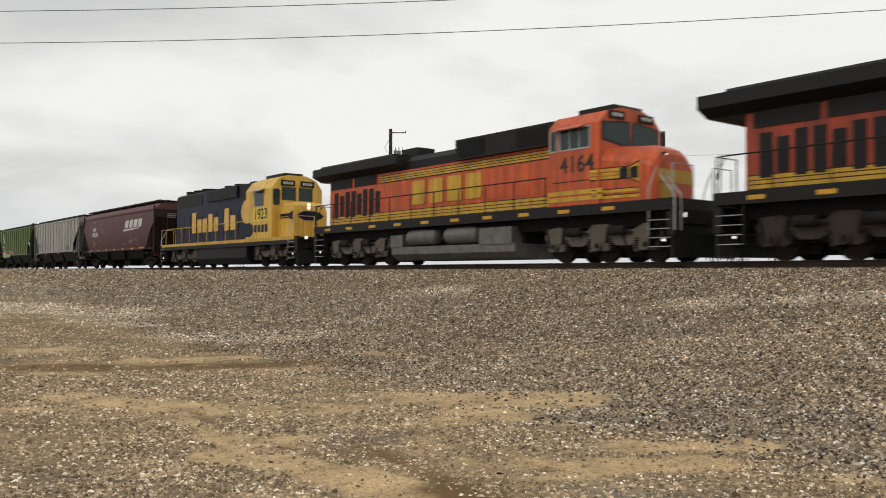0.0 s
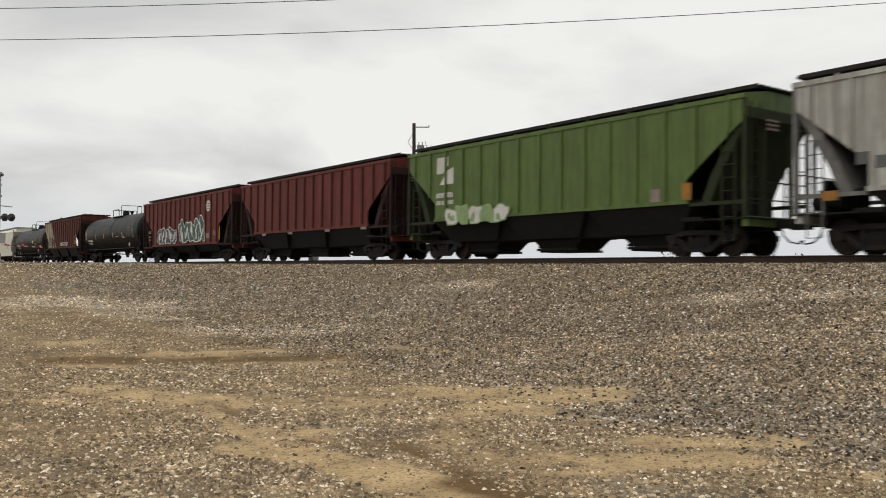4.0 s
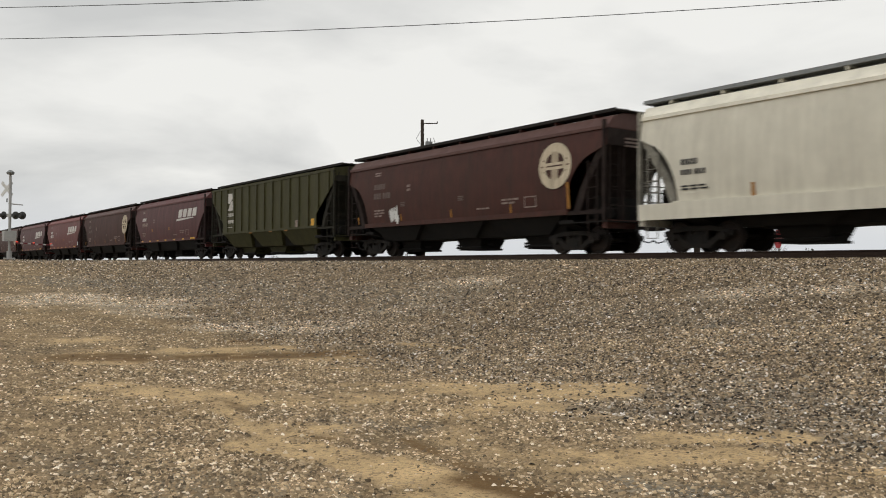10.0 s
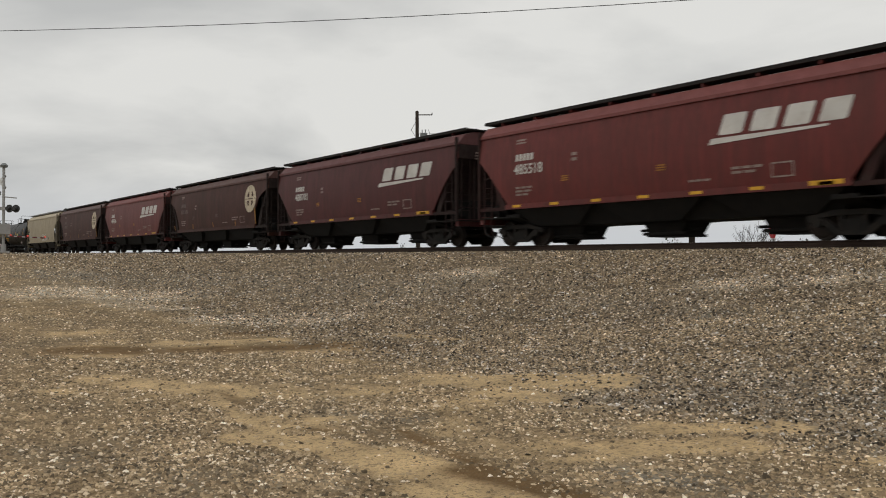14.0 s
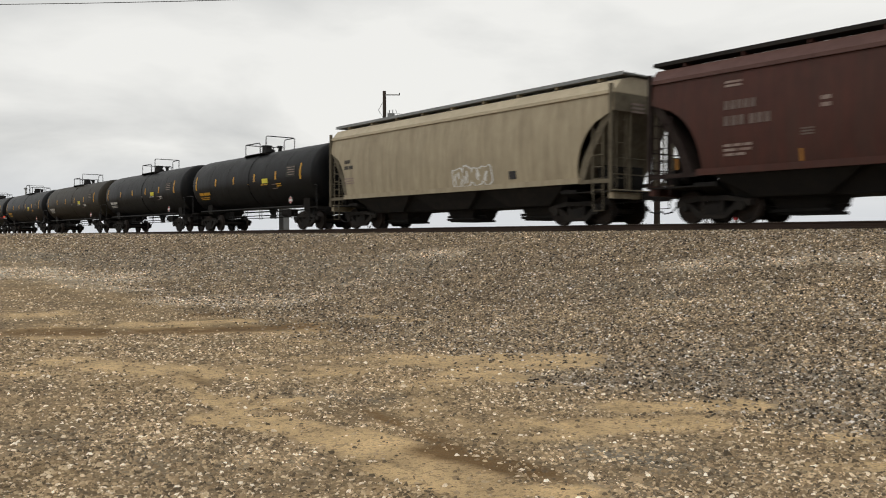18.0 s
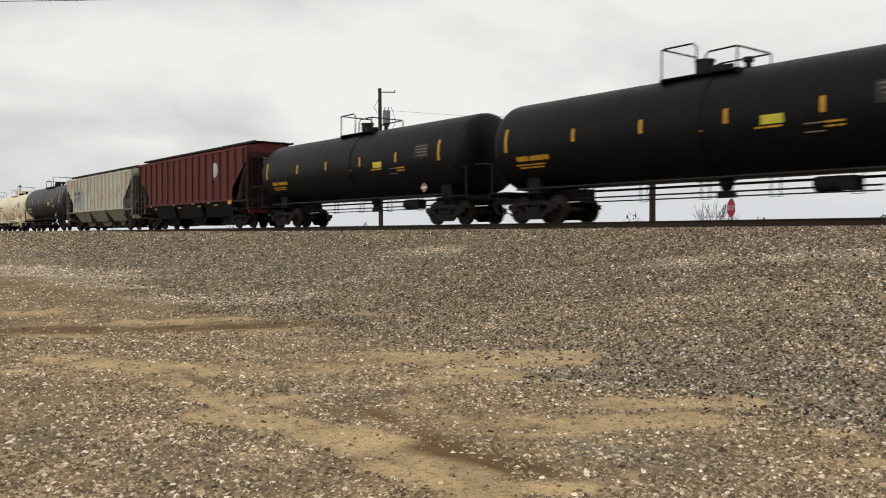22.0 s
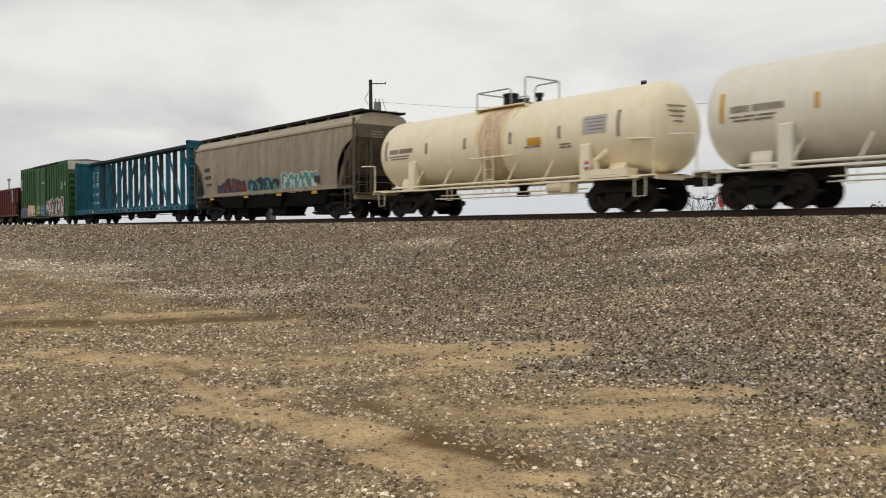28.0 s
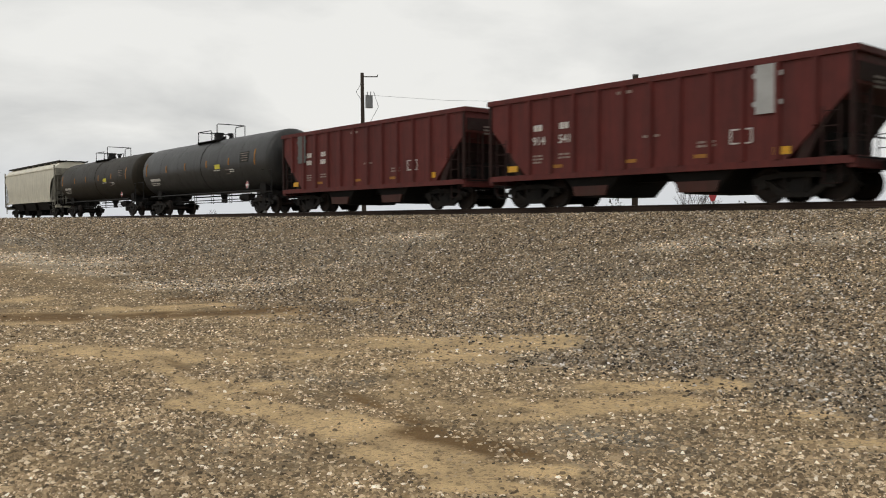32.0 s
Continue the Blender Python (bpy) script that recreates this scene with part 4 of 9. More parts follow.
def block_word(parent, mat, x0, x1, z, h, count, y, slant=0.0, name="lettering_block", label="", heights=None):
    """A company word drawn as a row of plain blocks."""
    step = (x1 - x0) / count
    w = step * 0.76

    for i in range(count):
        hh = heights[i] if heights else h

        def build(bm):
            c = 0.07 * min(w, hh)
            pts = [(-w / 2 + c, 0), (w / 2 - c, 0), (w / 2, c), (w / 2, hh - c), (w / 2 - c, hh), (-w / 2 + c, hh), (-w / 2, hh - c), (-w / 2, c)]
            prism(bm, [(px + slant * (pz - hh / 2), pz) for px, pz in pts], "y", -0.004, 0)
        part(name, ("block", round(w, 3), hh, slant), mat, parent, build, (x0 + (i + 0.5) * step, y, z - h / 2), label=label)


def digits(parent, mat, x, z, h, text, y, name="number"):
    """Painted numerals on the side that faces the lot; x is their left edge."""
    key = (("digits", text, h), mat.name)
    if key not in SHAPES:
        fd = bpy.data.curves.new("digits", "FONT")
        fd.body, fd.size, fd.align_y, fd.extrude, fd.offset = text, h * 1.38, "CENTER", 0.003, h * 0.02
        tmp = bpy.data.objects.new("digits", fd)
        me = bpy.data.meshes.new_from_object(tmp)
        bpy.data.objects.remove(tmp)
        me.materials.clear()
        me.materials.append(mat)
        SHAPES[key] = me
    ob = new(name, SHAPES[key])
    ob.parent, ob.location, ob.rotation_euler = parent, (x, y - 0.003, z), (radians(90), 0, 0)
    tagged(ob, "painted number " + text)
    return ob


def disc_build(r, r_in=0.0, n=28, depth=0.005):
    def build(bm):
        turn = [(math.cos(2 * math.pi * i / n), math.sin(2 * math.pi * i / n)) for i in range(n)]
        if r_in <= 0:
            prism(bm, [(r * c, r * q) for c, q in turn], "y", -depth, 0)
            return
        rings = [[bm.verts.new((rad * c, y, rad * q)) for c, q in turn] for rad, y in ((r_in, 0), (r, 0), (r, -depth), (r_in, -depth))]
        for k in range(4):
            for i in range(n):
                bm.faces.new((rings[k][i], rings[k][(i + 1) % n], rings[(k + 1) % 4][(i + 1) % n], rings[(k + 1) % 4][i]))
    return build


def round_emblem(parent, x, z, r, y, mat=None):
    """A round emblem: a broad ring with plain bars in it and dark ticks round it."""
    mat = mat or M_CREAM
    part("emblem_ring", ("ring", r), mat, parent, disc_build(r, r * 0.60), (x, y, z), label="round cream emblem")
    part("emblem_bar", ("bar_v", r), mat, parent, lambda bm: box(bm, -r * 0.20, -0.005, -r * 0.62, r * 0.20, 0, r * 0.62), (x, y, z))
    part("emblem_bar", ("bar_h", r), mat, parent, lambda bm: box(bm, -r * 0.62, -0.0075, -r * 0.15, r * 0.62, -0.001, r * 0.15), (x, y, z))
    part("emblem_line", ("line_h", r), M_MAROON_DARK, parent, lambda bm: box(bm, -r * 0.5, -0.0085, -r * 0.03, r * 0.5, -0.001, r * 0.03), (x, y, z))
    for k in range(16):
        a = radians(200 - 220 * k / 11) if k < 12 else radians(240 + 20 * (k - 12))
        part("emblem_tick", ("tick", r), M_MAROON_DARK, parent, lambda bm: box(bm, -r * 0.035, -0.0065, -r * 0.09, r * 0.035, -0.001, r * 0.09), (x + r * 0.8 * math.cos(a), y, z + r * 0.8 * math.sin(a)), turn=(0, 90 - math.degrees(a), 0))


def graffiti(parent, x0, x1, z0, z1, y, fills, outline, count, seed, label, back=None):
    """Sprayed shapes: rounded fat forms with an outline, side by side, overlapping a little."""
    rng = random.Random(seed)
    w = (x1 - x0) / count
    if back:
        pts = []
        for i in range(22):
            a = 2 * math.pi * i / 22
            ca, sa = math.cos(a), math.sin(a)
            k = rng.uniform(0.92, 1.08)
            pts.append((0.5 * (x0 + x1) + 0.54 * (x1 - x0) * k * math.copysign(abs(ca) ** 0.55, ca), max(z0, 0.5 * (z0 + z1) + 0.54 * (z1 - z0) * k * math.copysign(abs(sa) ** 0.6, sa))))
        part("graffiti_cloud", ("cloud", seed), back, parent, lambda bm: prism(bm, pts, "y", y - 0.003, y))
    for i in range(count):
        cx, hgt = x0 + (i + 0.5) * w, (z1 - z0) * rng.uniform(0.82, 1.0)
        cz = z0 + hgt / 2
        n = 30
        lean = rng.uniform(-0.2, 0.2)
        bumps = [(m, rng.uniform(0.05, 0.13), rng.uniform(0, 6.28)) for m in (2, 3, 5)]
        ring = []
        for k in range(n):
            a = 2 * math.pi * k / n
            ca, sa = math.cos(a), math.sin(a)
            f = 1 + sum(g * math.sin(m * a + ph) for m, g, ph in bumps)
            px, pz = 0.60 * w * f * math.copysign(abs(ca) ** 0.7, ca), 0.5 * hgt * f * math.copysign(abs(sa) ** 0.7, sa)
            ring.append((px + lean * pz, max(pz, z0 - cz)))
        gap = 0.07 if hgt > 1.2 else 0.05
        part("graffiti_outline", ("gro", seed, i), outline, parent, lambda bm: prism(bm, ring, "y", -0.006 - 0.0015 * (i % 2), 0), (cx, y, cz), label=label)
        inner = [(px * (1 - gap / (0.5 * w)), pz * (1 - gap / (0.5 * hgt))) for px, pz in ring]
        part("graffiti_fill", ("grf", seed, i), fills[i % len(fills)], parent, lambda bm: prism(bm, inner, "y", -0.009 - 0.0015 * (i % 2), -0.001), (cx, y, cz))
        for k in range(3):
            ox, oz = rng.uniform(-0.24, 0.24) * w, rng.uniform(-0.25, 0.2) * hgt
            ww, hh = rng.uniform(0.05, 0.09) * w, rng.uniform(0.14, 0.28) * hgt
            bend = rng.uniform(-0.6, 0.6)
            part("graffiti_stroke", ("grs", seed, i, k), outline, parent, lambda bm: prism(bm, [(-ww - bend * hh, -hh), (ww - bend * hh, -hh), (ww * 1.4, 0), (ww + bend * hh, hh), (-ww + bend * hh, hh), (-ww * 1.4, 0)], "y", -0.0135, -0.001), (cx + ox, y, cz + oz))


# ---- covered hoppers ----
BULGE = 0.13


def lay_marks(ob, W):
    """Tilts and shifts the marks of a car so that they lie on its curved side."""
    for c in ob.children:
        if c.name.split(".")[0] in MARKS and c.location.z > 1.5 and -W - 0.012 < c.location.y < -W + 0.01:
            h = (c.location.z - 2.62) / 1.45
            c.location.y += BULGE * h * h - 0.006
            c.rotation_euler.x -= math.atan(2 * BULGE * h / 1.45)


MARKS = {"stencil", "stencil_mark", "lettering_block", "swoosh", "number", "reflector", "service_panel", "emblem_ring", "emblem_bar", "emblem_line", "emblem_tick", "graffiti_outline", "graffiti_fill", "graffiti_stroke"}


def hopper_running_gear(ob, L, mat_under, bays, bay_z, half, sill, mat_sill, foot=(0.62, 0.8, 0.5)):
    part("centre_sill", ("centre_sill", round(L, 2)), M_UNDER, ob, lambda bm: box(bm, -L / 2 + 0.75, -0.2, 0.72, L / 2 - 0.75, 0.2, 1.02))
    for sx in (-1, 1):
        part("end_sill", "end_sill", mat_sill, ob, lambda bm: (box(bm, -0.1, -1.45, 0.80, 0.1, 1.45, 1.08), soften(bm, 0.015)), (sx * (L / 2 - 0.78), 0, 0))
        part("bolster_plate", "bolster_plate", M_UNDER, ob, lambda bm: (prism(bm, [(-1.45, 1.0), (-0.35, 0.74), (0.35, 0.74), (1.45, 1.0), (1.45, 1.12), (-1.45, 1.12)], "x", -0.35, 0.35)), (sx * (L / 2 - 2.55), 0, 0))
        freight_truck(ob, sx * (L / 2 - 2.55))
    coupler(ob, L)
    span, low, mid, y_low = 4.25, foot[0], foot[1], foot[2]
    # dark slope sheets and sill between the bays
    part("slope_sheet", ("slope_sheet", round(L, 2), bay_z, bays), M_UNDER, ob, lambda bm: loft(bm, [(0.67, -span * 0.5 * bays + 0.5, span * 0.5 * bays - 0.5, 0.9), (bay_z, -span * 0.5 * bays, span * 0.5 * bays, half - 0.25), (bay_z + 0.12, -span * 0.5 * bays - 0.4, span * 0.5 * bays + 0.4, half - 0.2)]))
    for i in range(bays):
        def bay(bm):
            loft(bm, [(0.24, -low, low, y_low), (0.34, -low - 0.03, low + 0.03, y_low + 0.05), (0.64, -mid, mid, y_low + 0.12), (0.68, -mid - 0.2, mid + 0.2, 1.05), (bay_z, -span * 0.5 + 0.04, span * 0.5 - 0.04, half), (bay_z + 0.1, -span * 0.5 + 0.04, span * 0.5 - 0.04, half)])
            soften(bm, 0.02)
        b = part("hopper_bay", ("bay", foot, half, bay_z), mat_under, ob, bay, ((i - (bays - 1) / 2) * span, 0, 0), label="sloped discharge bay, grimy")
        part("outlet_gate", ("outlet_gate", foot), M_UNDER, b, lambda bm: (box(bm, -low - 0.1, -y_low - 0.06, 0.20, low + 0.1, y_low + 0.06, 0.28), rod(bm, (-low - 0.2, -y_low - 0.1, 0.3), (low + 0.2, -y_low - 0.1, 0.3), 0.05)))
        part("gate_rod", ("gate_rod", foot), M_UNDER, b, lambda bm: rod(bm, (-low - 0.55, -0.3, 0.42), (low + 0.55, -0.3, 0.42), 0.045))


def roof_fittings(ob, Lb, z, mat, hatches=10, walk=None):
    walk = walk or M_WALK
    for y in (-0.86, 0.86):
        rb = part("running_board", ("running_board", round(Lb, 2)), walk, ob, lambda bm: prism(bm, [(-0.28, 0.08), (0.28, 0.08), (0.28, 0.19), (0.255, 0.19), (0.255, 0.14), (-0.255, 0.14), (-0.255, 0.19), (-0.28, 0.19)], "x", -Lb / 2 - 0.1, Lb / 2 + 0.1), (0, y, z), label="steel grating walkway on the roof")
        k = int(Lb / 1.75)
        for i in range(k):
            part("walkway_bracket", "bracket", mat, rb, lambda bm: box(bm, -0.035, -0.24, -0.02, 0.035, 0.24, 0.1), (-Lb / 2 + Lb * (i + 0.5) / k, 0, 0))
    part("cross_walk", "cross_walk", walk, ob, lambda bm: box(bm, -0.3, -1.12, 0.11, 0.3, 1.12, 0.15), (Lb / 2 - 0.15, 0, z))
    part("cross_walk", "cross_walk", walk, ob, lambda bm: box(bm, -0.3, -1.12, 0.11, 0.3, 1.12, 0.15), (-Lb / 2 + 0.15, 0, z))
    for i in range(hatches):
        part("roof_hatch", ("hatch", hatches, round(Lb, 1), z), mat, ob, lambda bm: (box(bm, -Lb / hatches * 0.42, -0.45, 0.0, Lb / hatches * 0.42, 0.45, 0.13), soften(bm, 0.03)), (-Lb / 2 + Lb * (i + 0.5) / hatches, 0, z - 0.02))


def hopper_end(ob, sx, Lb, L, mat, top, side=1.5, sill=1.38, slope=None):
    """Slope sheet, posts, ladders and rails at one end."""
    # shade of the end opening is mixed into this paint, along with grime
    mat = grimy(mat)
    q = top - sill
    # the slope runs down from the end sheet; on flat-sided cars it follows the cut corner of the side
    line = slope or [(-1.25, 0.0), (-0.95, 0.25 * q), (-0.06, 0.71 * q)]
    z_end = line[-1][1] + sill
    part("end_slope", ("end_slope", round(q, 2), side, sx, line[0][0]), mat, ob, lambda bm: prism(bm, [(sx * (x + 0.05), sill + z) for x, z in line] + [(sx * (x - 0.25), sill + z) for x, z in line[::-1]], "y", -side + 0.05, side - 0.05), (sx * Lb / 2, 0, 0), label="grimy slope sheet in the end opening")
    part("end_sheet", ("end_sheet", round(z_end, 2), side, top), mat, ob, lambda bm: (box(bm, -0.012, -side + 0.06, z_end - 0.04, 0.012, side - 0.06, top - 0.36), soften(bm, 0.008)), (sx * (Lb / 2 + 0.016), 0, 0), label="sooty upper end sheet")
    for k in range(3):
        part("end_stencil", "end_stencil", M_LETTER_DIM, ob, lambda bm: box(bm, -0.003, -0.3 + 0.05 * k, -0.03, 0.003, 0.3, 0.03), (sx * (Lb / 2 + 0.032), -0.35, top - 0.65 - 0.12 * k))
    part("end_equipment", "end_equipment", M_UNDER, ob, lambda bm: (box(bm, -0.75, -0.32, 1.04, 0.3, 0.32, 1.72), rod(bm, (-0.6, -0.75, 1.35), (0.25, -0.75, 1.35), 0.2, 12), box(bm, -0.2, -1.05, 1.04, -0.12, 1.05, 1.9), soften(bm, 0.03)), (sx * (Lb / 2 - 0.75), 0, 0), label="sooty brake gear on the end platform")
    x = sx * (Lb / 2 - 0.06)
    for y in (-side, side):
        part("corner_post", ("corner_post", top), mat, ob, lambda bm: box(bm, -0.05, -0.05, 1.0, 0.05, 0.05, top - 0.1), (x, y, 0))
        part("end_post", ("end_post", top), mat, ob, lambda bm: box(bm, -0.045, -0.04, 1.0, 0.045, 0.04, top - 0.8), (x, y * 0.42, 0))
        part("side_ladder", ("side_ladder", top), mat, ob, ladder_build(0.95, top - 1.35), (x - sx * 0.52, y, 0), label="steel ladder at the car end")
    part("end_ladder", ("end_ladder", top), mat, ob, ladder_build(0.95, top - 0.2), (x + sx * 0.04, -side * 0.72, 0), turn=(0, 0, 90))
    part("end_rail", ("end_rail", side), mat, ob, lambda bm: (rod(bm, (0, -side, 2.05), (0, side, 2.05), 0.02), rod(bm, (0, -side, 1.55), (0, side, 1.55), 0.02)), (x, 0, 0))
    part("step", "step", mat, ob, lambda bm: pipe(bm, [(-0.2, 0, 0.95), (-0.2, 0, 0.42), (0.2, 0, 0.42), (0.2, 0, 0.95)], 0.02), (x - sx * 0.5, -side, 0))
    part("end_platform", ("end_platform", side), M_UNDER, ob, lambda bm: box(bm, -0.95, -side, 1.0, 0.95, side, 1.04), (sx * (L / 2 - 1.55), 0, 0))


def ribbed_hopper(label, front, rear, mat, under, ribs=15, post=None, z_slope=3.75, cut=1.95, top=4.40, sill=1.52, hatches=8, open_end=False):
    """Flat-sided covered hopper with outside posts and sloped ends."""
    ob, L = car("covered_hopper", label, "freight car", front, rear)
    Lb, W = L - 1.35, 1.55
    part("body", ("ribbed_body", round(L, 2), z_slope, cut, top), mat, ob, lambda bm: (loft(bm, [(z_slope, -Lb / 2 + 0.05, Lb / 2 - 0.05, W - 0.03), (top, -Lb / 2, Lb / 2, W), (top + 0.17, -Lb / 2, Lb / 2, 0.55)]), soften(bm, 0.025)))
    for sy in (-1, 1):
        part("side_sheet", ("ribbed_sheet", round(L, 2), z_slope, cut, top), mat, ob, lambda bm: prism(bm, [(-Lb / 2 + cut, sill), (Lb / 2 - cut, sill), (Lb / 2 - cut, 2.2), (Lb / 2, z_slope), (Lb / 2, top), (-Lb / 2, top), (-Lb / 2, z_slope), (-Lb / 2 + cut, 2.2)], "y", -0.015, 0.015), (0, sy * (W - 0.012), 0))
    inner = Lb - 2 * cut
    for sy in (-1, 1):
        part("side_sill", ("side_sill", round(L, 2), cut, sill), mat, ob, lambda bm: box(bm, -Lb / 2 + cut - 0.06, -0.07, sill - 0.02, Lb / 2 - cut + 0.06, 0.07, sill + 0.10), (0, sy * (W - 0.055), 0))
        for sx in (-1, 1):
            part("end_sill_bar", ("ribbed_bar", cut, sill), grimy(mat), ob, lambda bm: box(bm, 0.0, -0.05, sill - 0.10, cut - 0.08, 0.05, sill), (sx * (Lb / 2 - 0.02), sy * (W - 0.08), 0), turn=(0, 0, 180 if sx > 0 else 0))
    part("eave", ("eave", round(L, 2), top), mat, ob, lambda bm: (box(bm, -Lb / 2, -W - 0.045, top - 0.13, Lb / 2, -W + 0.02, top), box(bm, -Lb / 2, W - 0.02, top - 0.13, Lb / 2, W + 0.045, top)))
    for i in range(ribs):
        x = -Lb / 2 + Lb * (i + 0.5) / ribs
        lo = sill + 0.1
        d = Lb / 2 - abs(x)
        if d < cut:
            lo = 2.2 + (z_slope - 2.2) * (1 - d / cut) + 0.03
        for y in (-W - 0.035, W + 0.035):
            part("side_post", ("side_post", round(lo, 2), top), post(x) if callable(post) else (post or mat), ob, lambda bm: (box(bm, -0.05, -0.036, lo, 0.05, 0.036, top - 0.13)), (x, y, 0))
    for sx in (-1, 1):
        hopper_end(ob, sx, Lb, L, mat, top, W - 0.03, sill, [(-cut + 0.06, 0.0), (-cut + 0.06, 2.2 - sill), (-0.04, z_slope - sill + 0.03)] if open_end else [(-1.25, 0.0), (-0.95, 0.7), (-0.04, z_slope - sill + 0.03)])
    roof_fittings(ob, Lb, top + 0.10, mat, hatches)
    hopper_running_gear(ob, L, under, 3, sill - 0.02, 1.5, sill, mat, (0.8, 1.2, 0.6))
    return ob, L, Lb, W


def smooth_hopper(label, front, rear, mat, under, top=4.40, sill=1.38, cut=2.2, hatches=10, round_end=True, bright_sill=None, walk=None):
    """Covered hopper with smooth bulging sides and rounded end openings."""
    ob, L = car("covered_hopper", label, "freight car", front, rear)
    Lb, W = L - 1.35, 1.57
    eave = top - 0.33

    def bulge(z):
        """Half width of the curved side at a height."""
        return W - BULGE * ((z - 2.62) / 1.45) ** 2

    levels = []
    for k in range(19):
        u = k / 18
        z = sill + (eave - sill) * u
        if round_end:
            # the side sheet runs full length at the top and draws in along an arc to the sill
            inset = cut * 1.25 * math.sqrt(max(0.0, 1 - (min(u / 0.74, 1.0)) ** 2.2))
        else:
            inset = cut * (max(0.0, 1 - u / 0.68)) ** 0.85
        levels.append((z, -Lb / 2 + inset, Lb / 2 - inset, bulge(z)))

    def core(bm):
        loft(bm, [(z, -Lb / 2, Lb / 2, bulge(z) - 0.03) for z in (sill + 0.70 * (top - sill), eave - 0.3, eave)])
    part("body", ("smooth_body", round(L, 2), cut, round_end, top), mat, ob, core, smooth=True)
    # the roof's sky light is put into its paler paint
    part("roof", ("smooth_roof", round(L, 2), top), chalked(mat), ob, lambda bm: loft(bm, [(eave + 0.002, -Lb / 2, Lb / 2, bulge(eave) - 0.02), (eave + 0.05, -Lb / 2, Lb / 2, bulge(eave) - 0.02), (top + 0.07, -Lb / 2, Lb / 2, W - 0.46), (top + 0.17, -Lb / 2, Lb / 2, 0.7), (top + 0.19, -Lb / 2, Lb / 2, 0.3)]), label="bleached sloping roof")
    for sy in (-1, 1):
        def sheet(bm):
            rings = [[bm.verts.new(p) for p in ((x0, sy * w, z), (x1, sy * w, z), (x1, sy * (w - 0.025), z), (x0, sy * (w - 0.025), z))] for z, x0, x1, w in levels]
            bm.faces.new(rings[0])
            bm.faces.new(rings[-1])
            for lo, hi in zip(rings, rings[1:]):
                for i in range(4):
                    bm.faces.new((lo[i], lo[(i + 1) % 4], hi[(i + 1) % 4], hi[i]))
        part("side_sheet", ("smooth_sheet", round(L, 2), cut, round_end, top, sy), mat, ob, sheet, smooth=True)
        part("side_sill", ("smooth_sill", round(L, 2), cut, round_end), bright_sill or mat, ob, lambda bm: box(bm, levels[0][1] - 0.12, -0.08, sill - 0.08, levels[0][2] + 0.12, 0.08, sill + 0.10), (0, sy * (W - 0.06), 0))
        for sx in (-1, 1):
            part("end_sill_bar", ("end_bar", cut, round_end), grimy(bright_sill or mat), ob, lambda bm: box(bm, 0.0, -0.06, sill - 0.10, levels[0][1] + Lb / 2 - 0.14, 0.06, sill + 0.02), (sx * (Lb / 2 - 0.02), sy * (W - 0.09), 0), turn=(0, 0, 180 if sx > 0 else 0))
        part("eave", ("smooth_eave", round(L, 2), top), chalked(mat), ob, lambda bm: (box(bm, -Lb / 2, -0.05, -0.055, Lb / 2, 0.05, 0.05), soften(bm, 0.025)), (0, sy * (bulge(eave) + 0.02), eave), label="rolled eave rim")
    for sx in (-1, 1):
        hopper_end(ob, sx, Lb, L, mat, top, W - 0.06, sill)
    roof_fittings(ob, Lb, top + 0.12, mat, hatches, walk or M_WALK)
    hopper_running_gear(ob, L, under, 3, sill - 0.04, 1.5, sill, mat)
    return ob, L, Lb, W


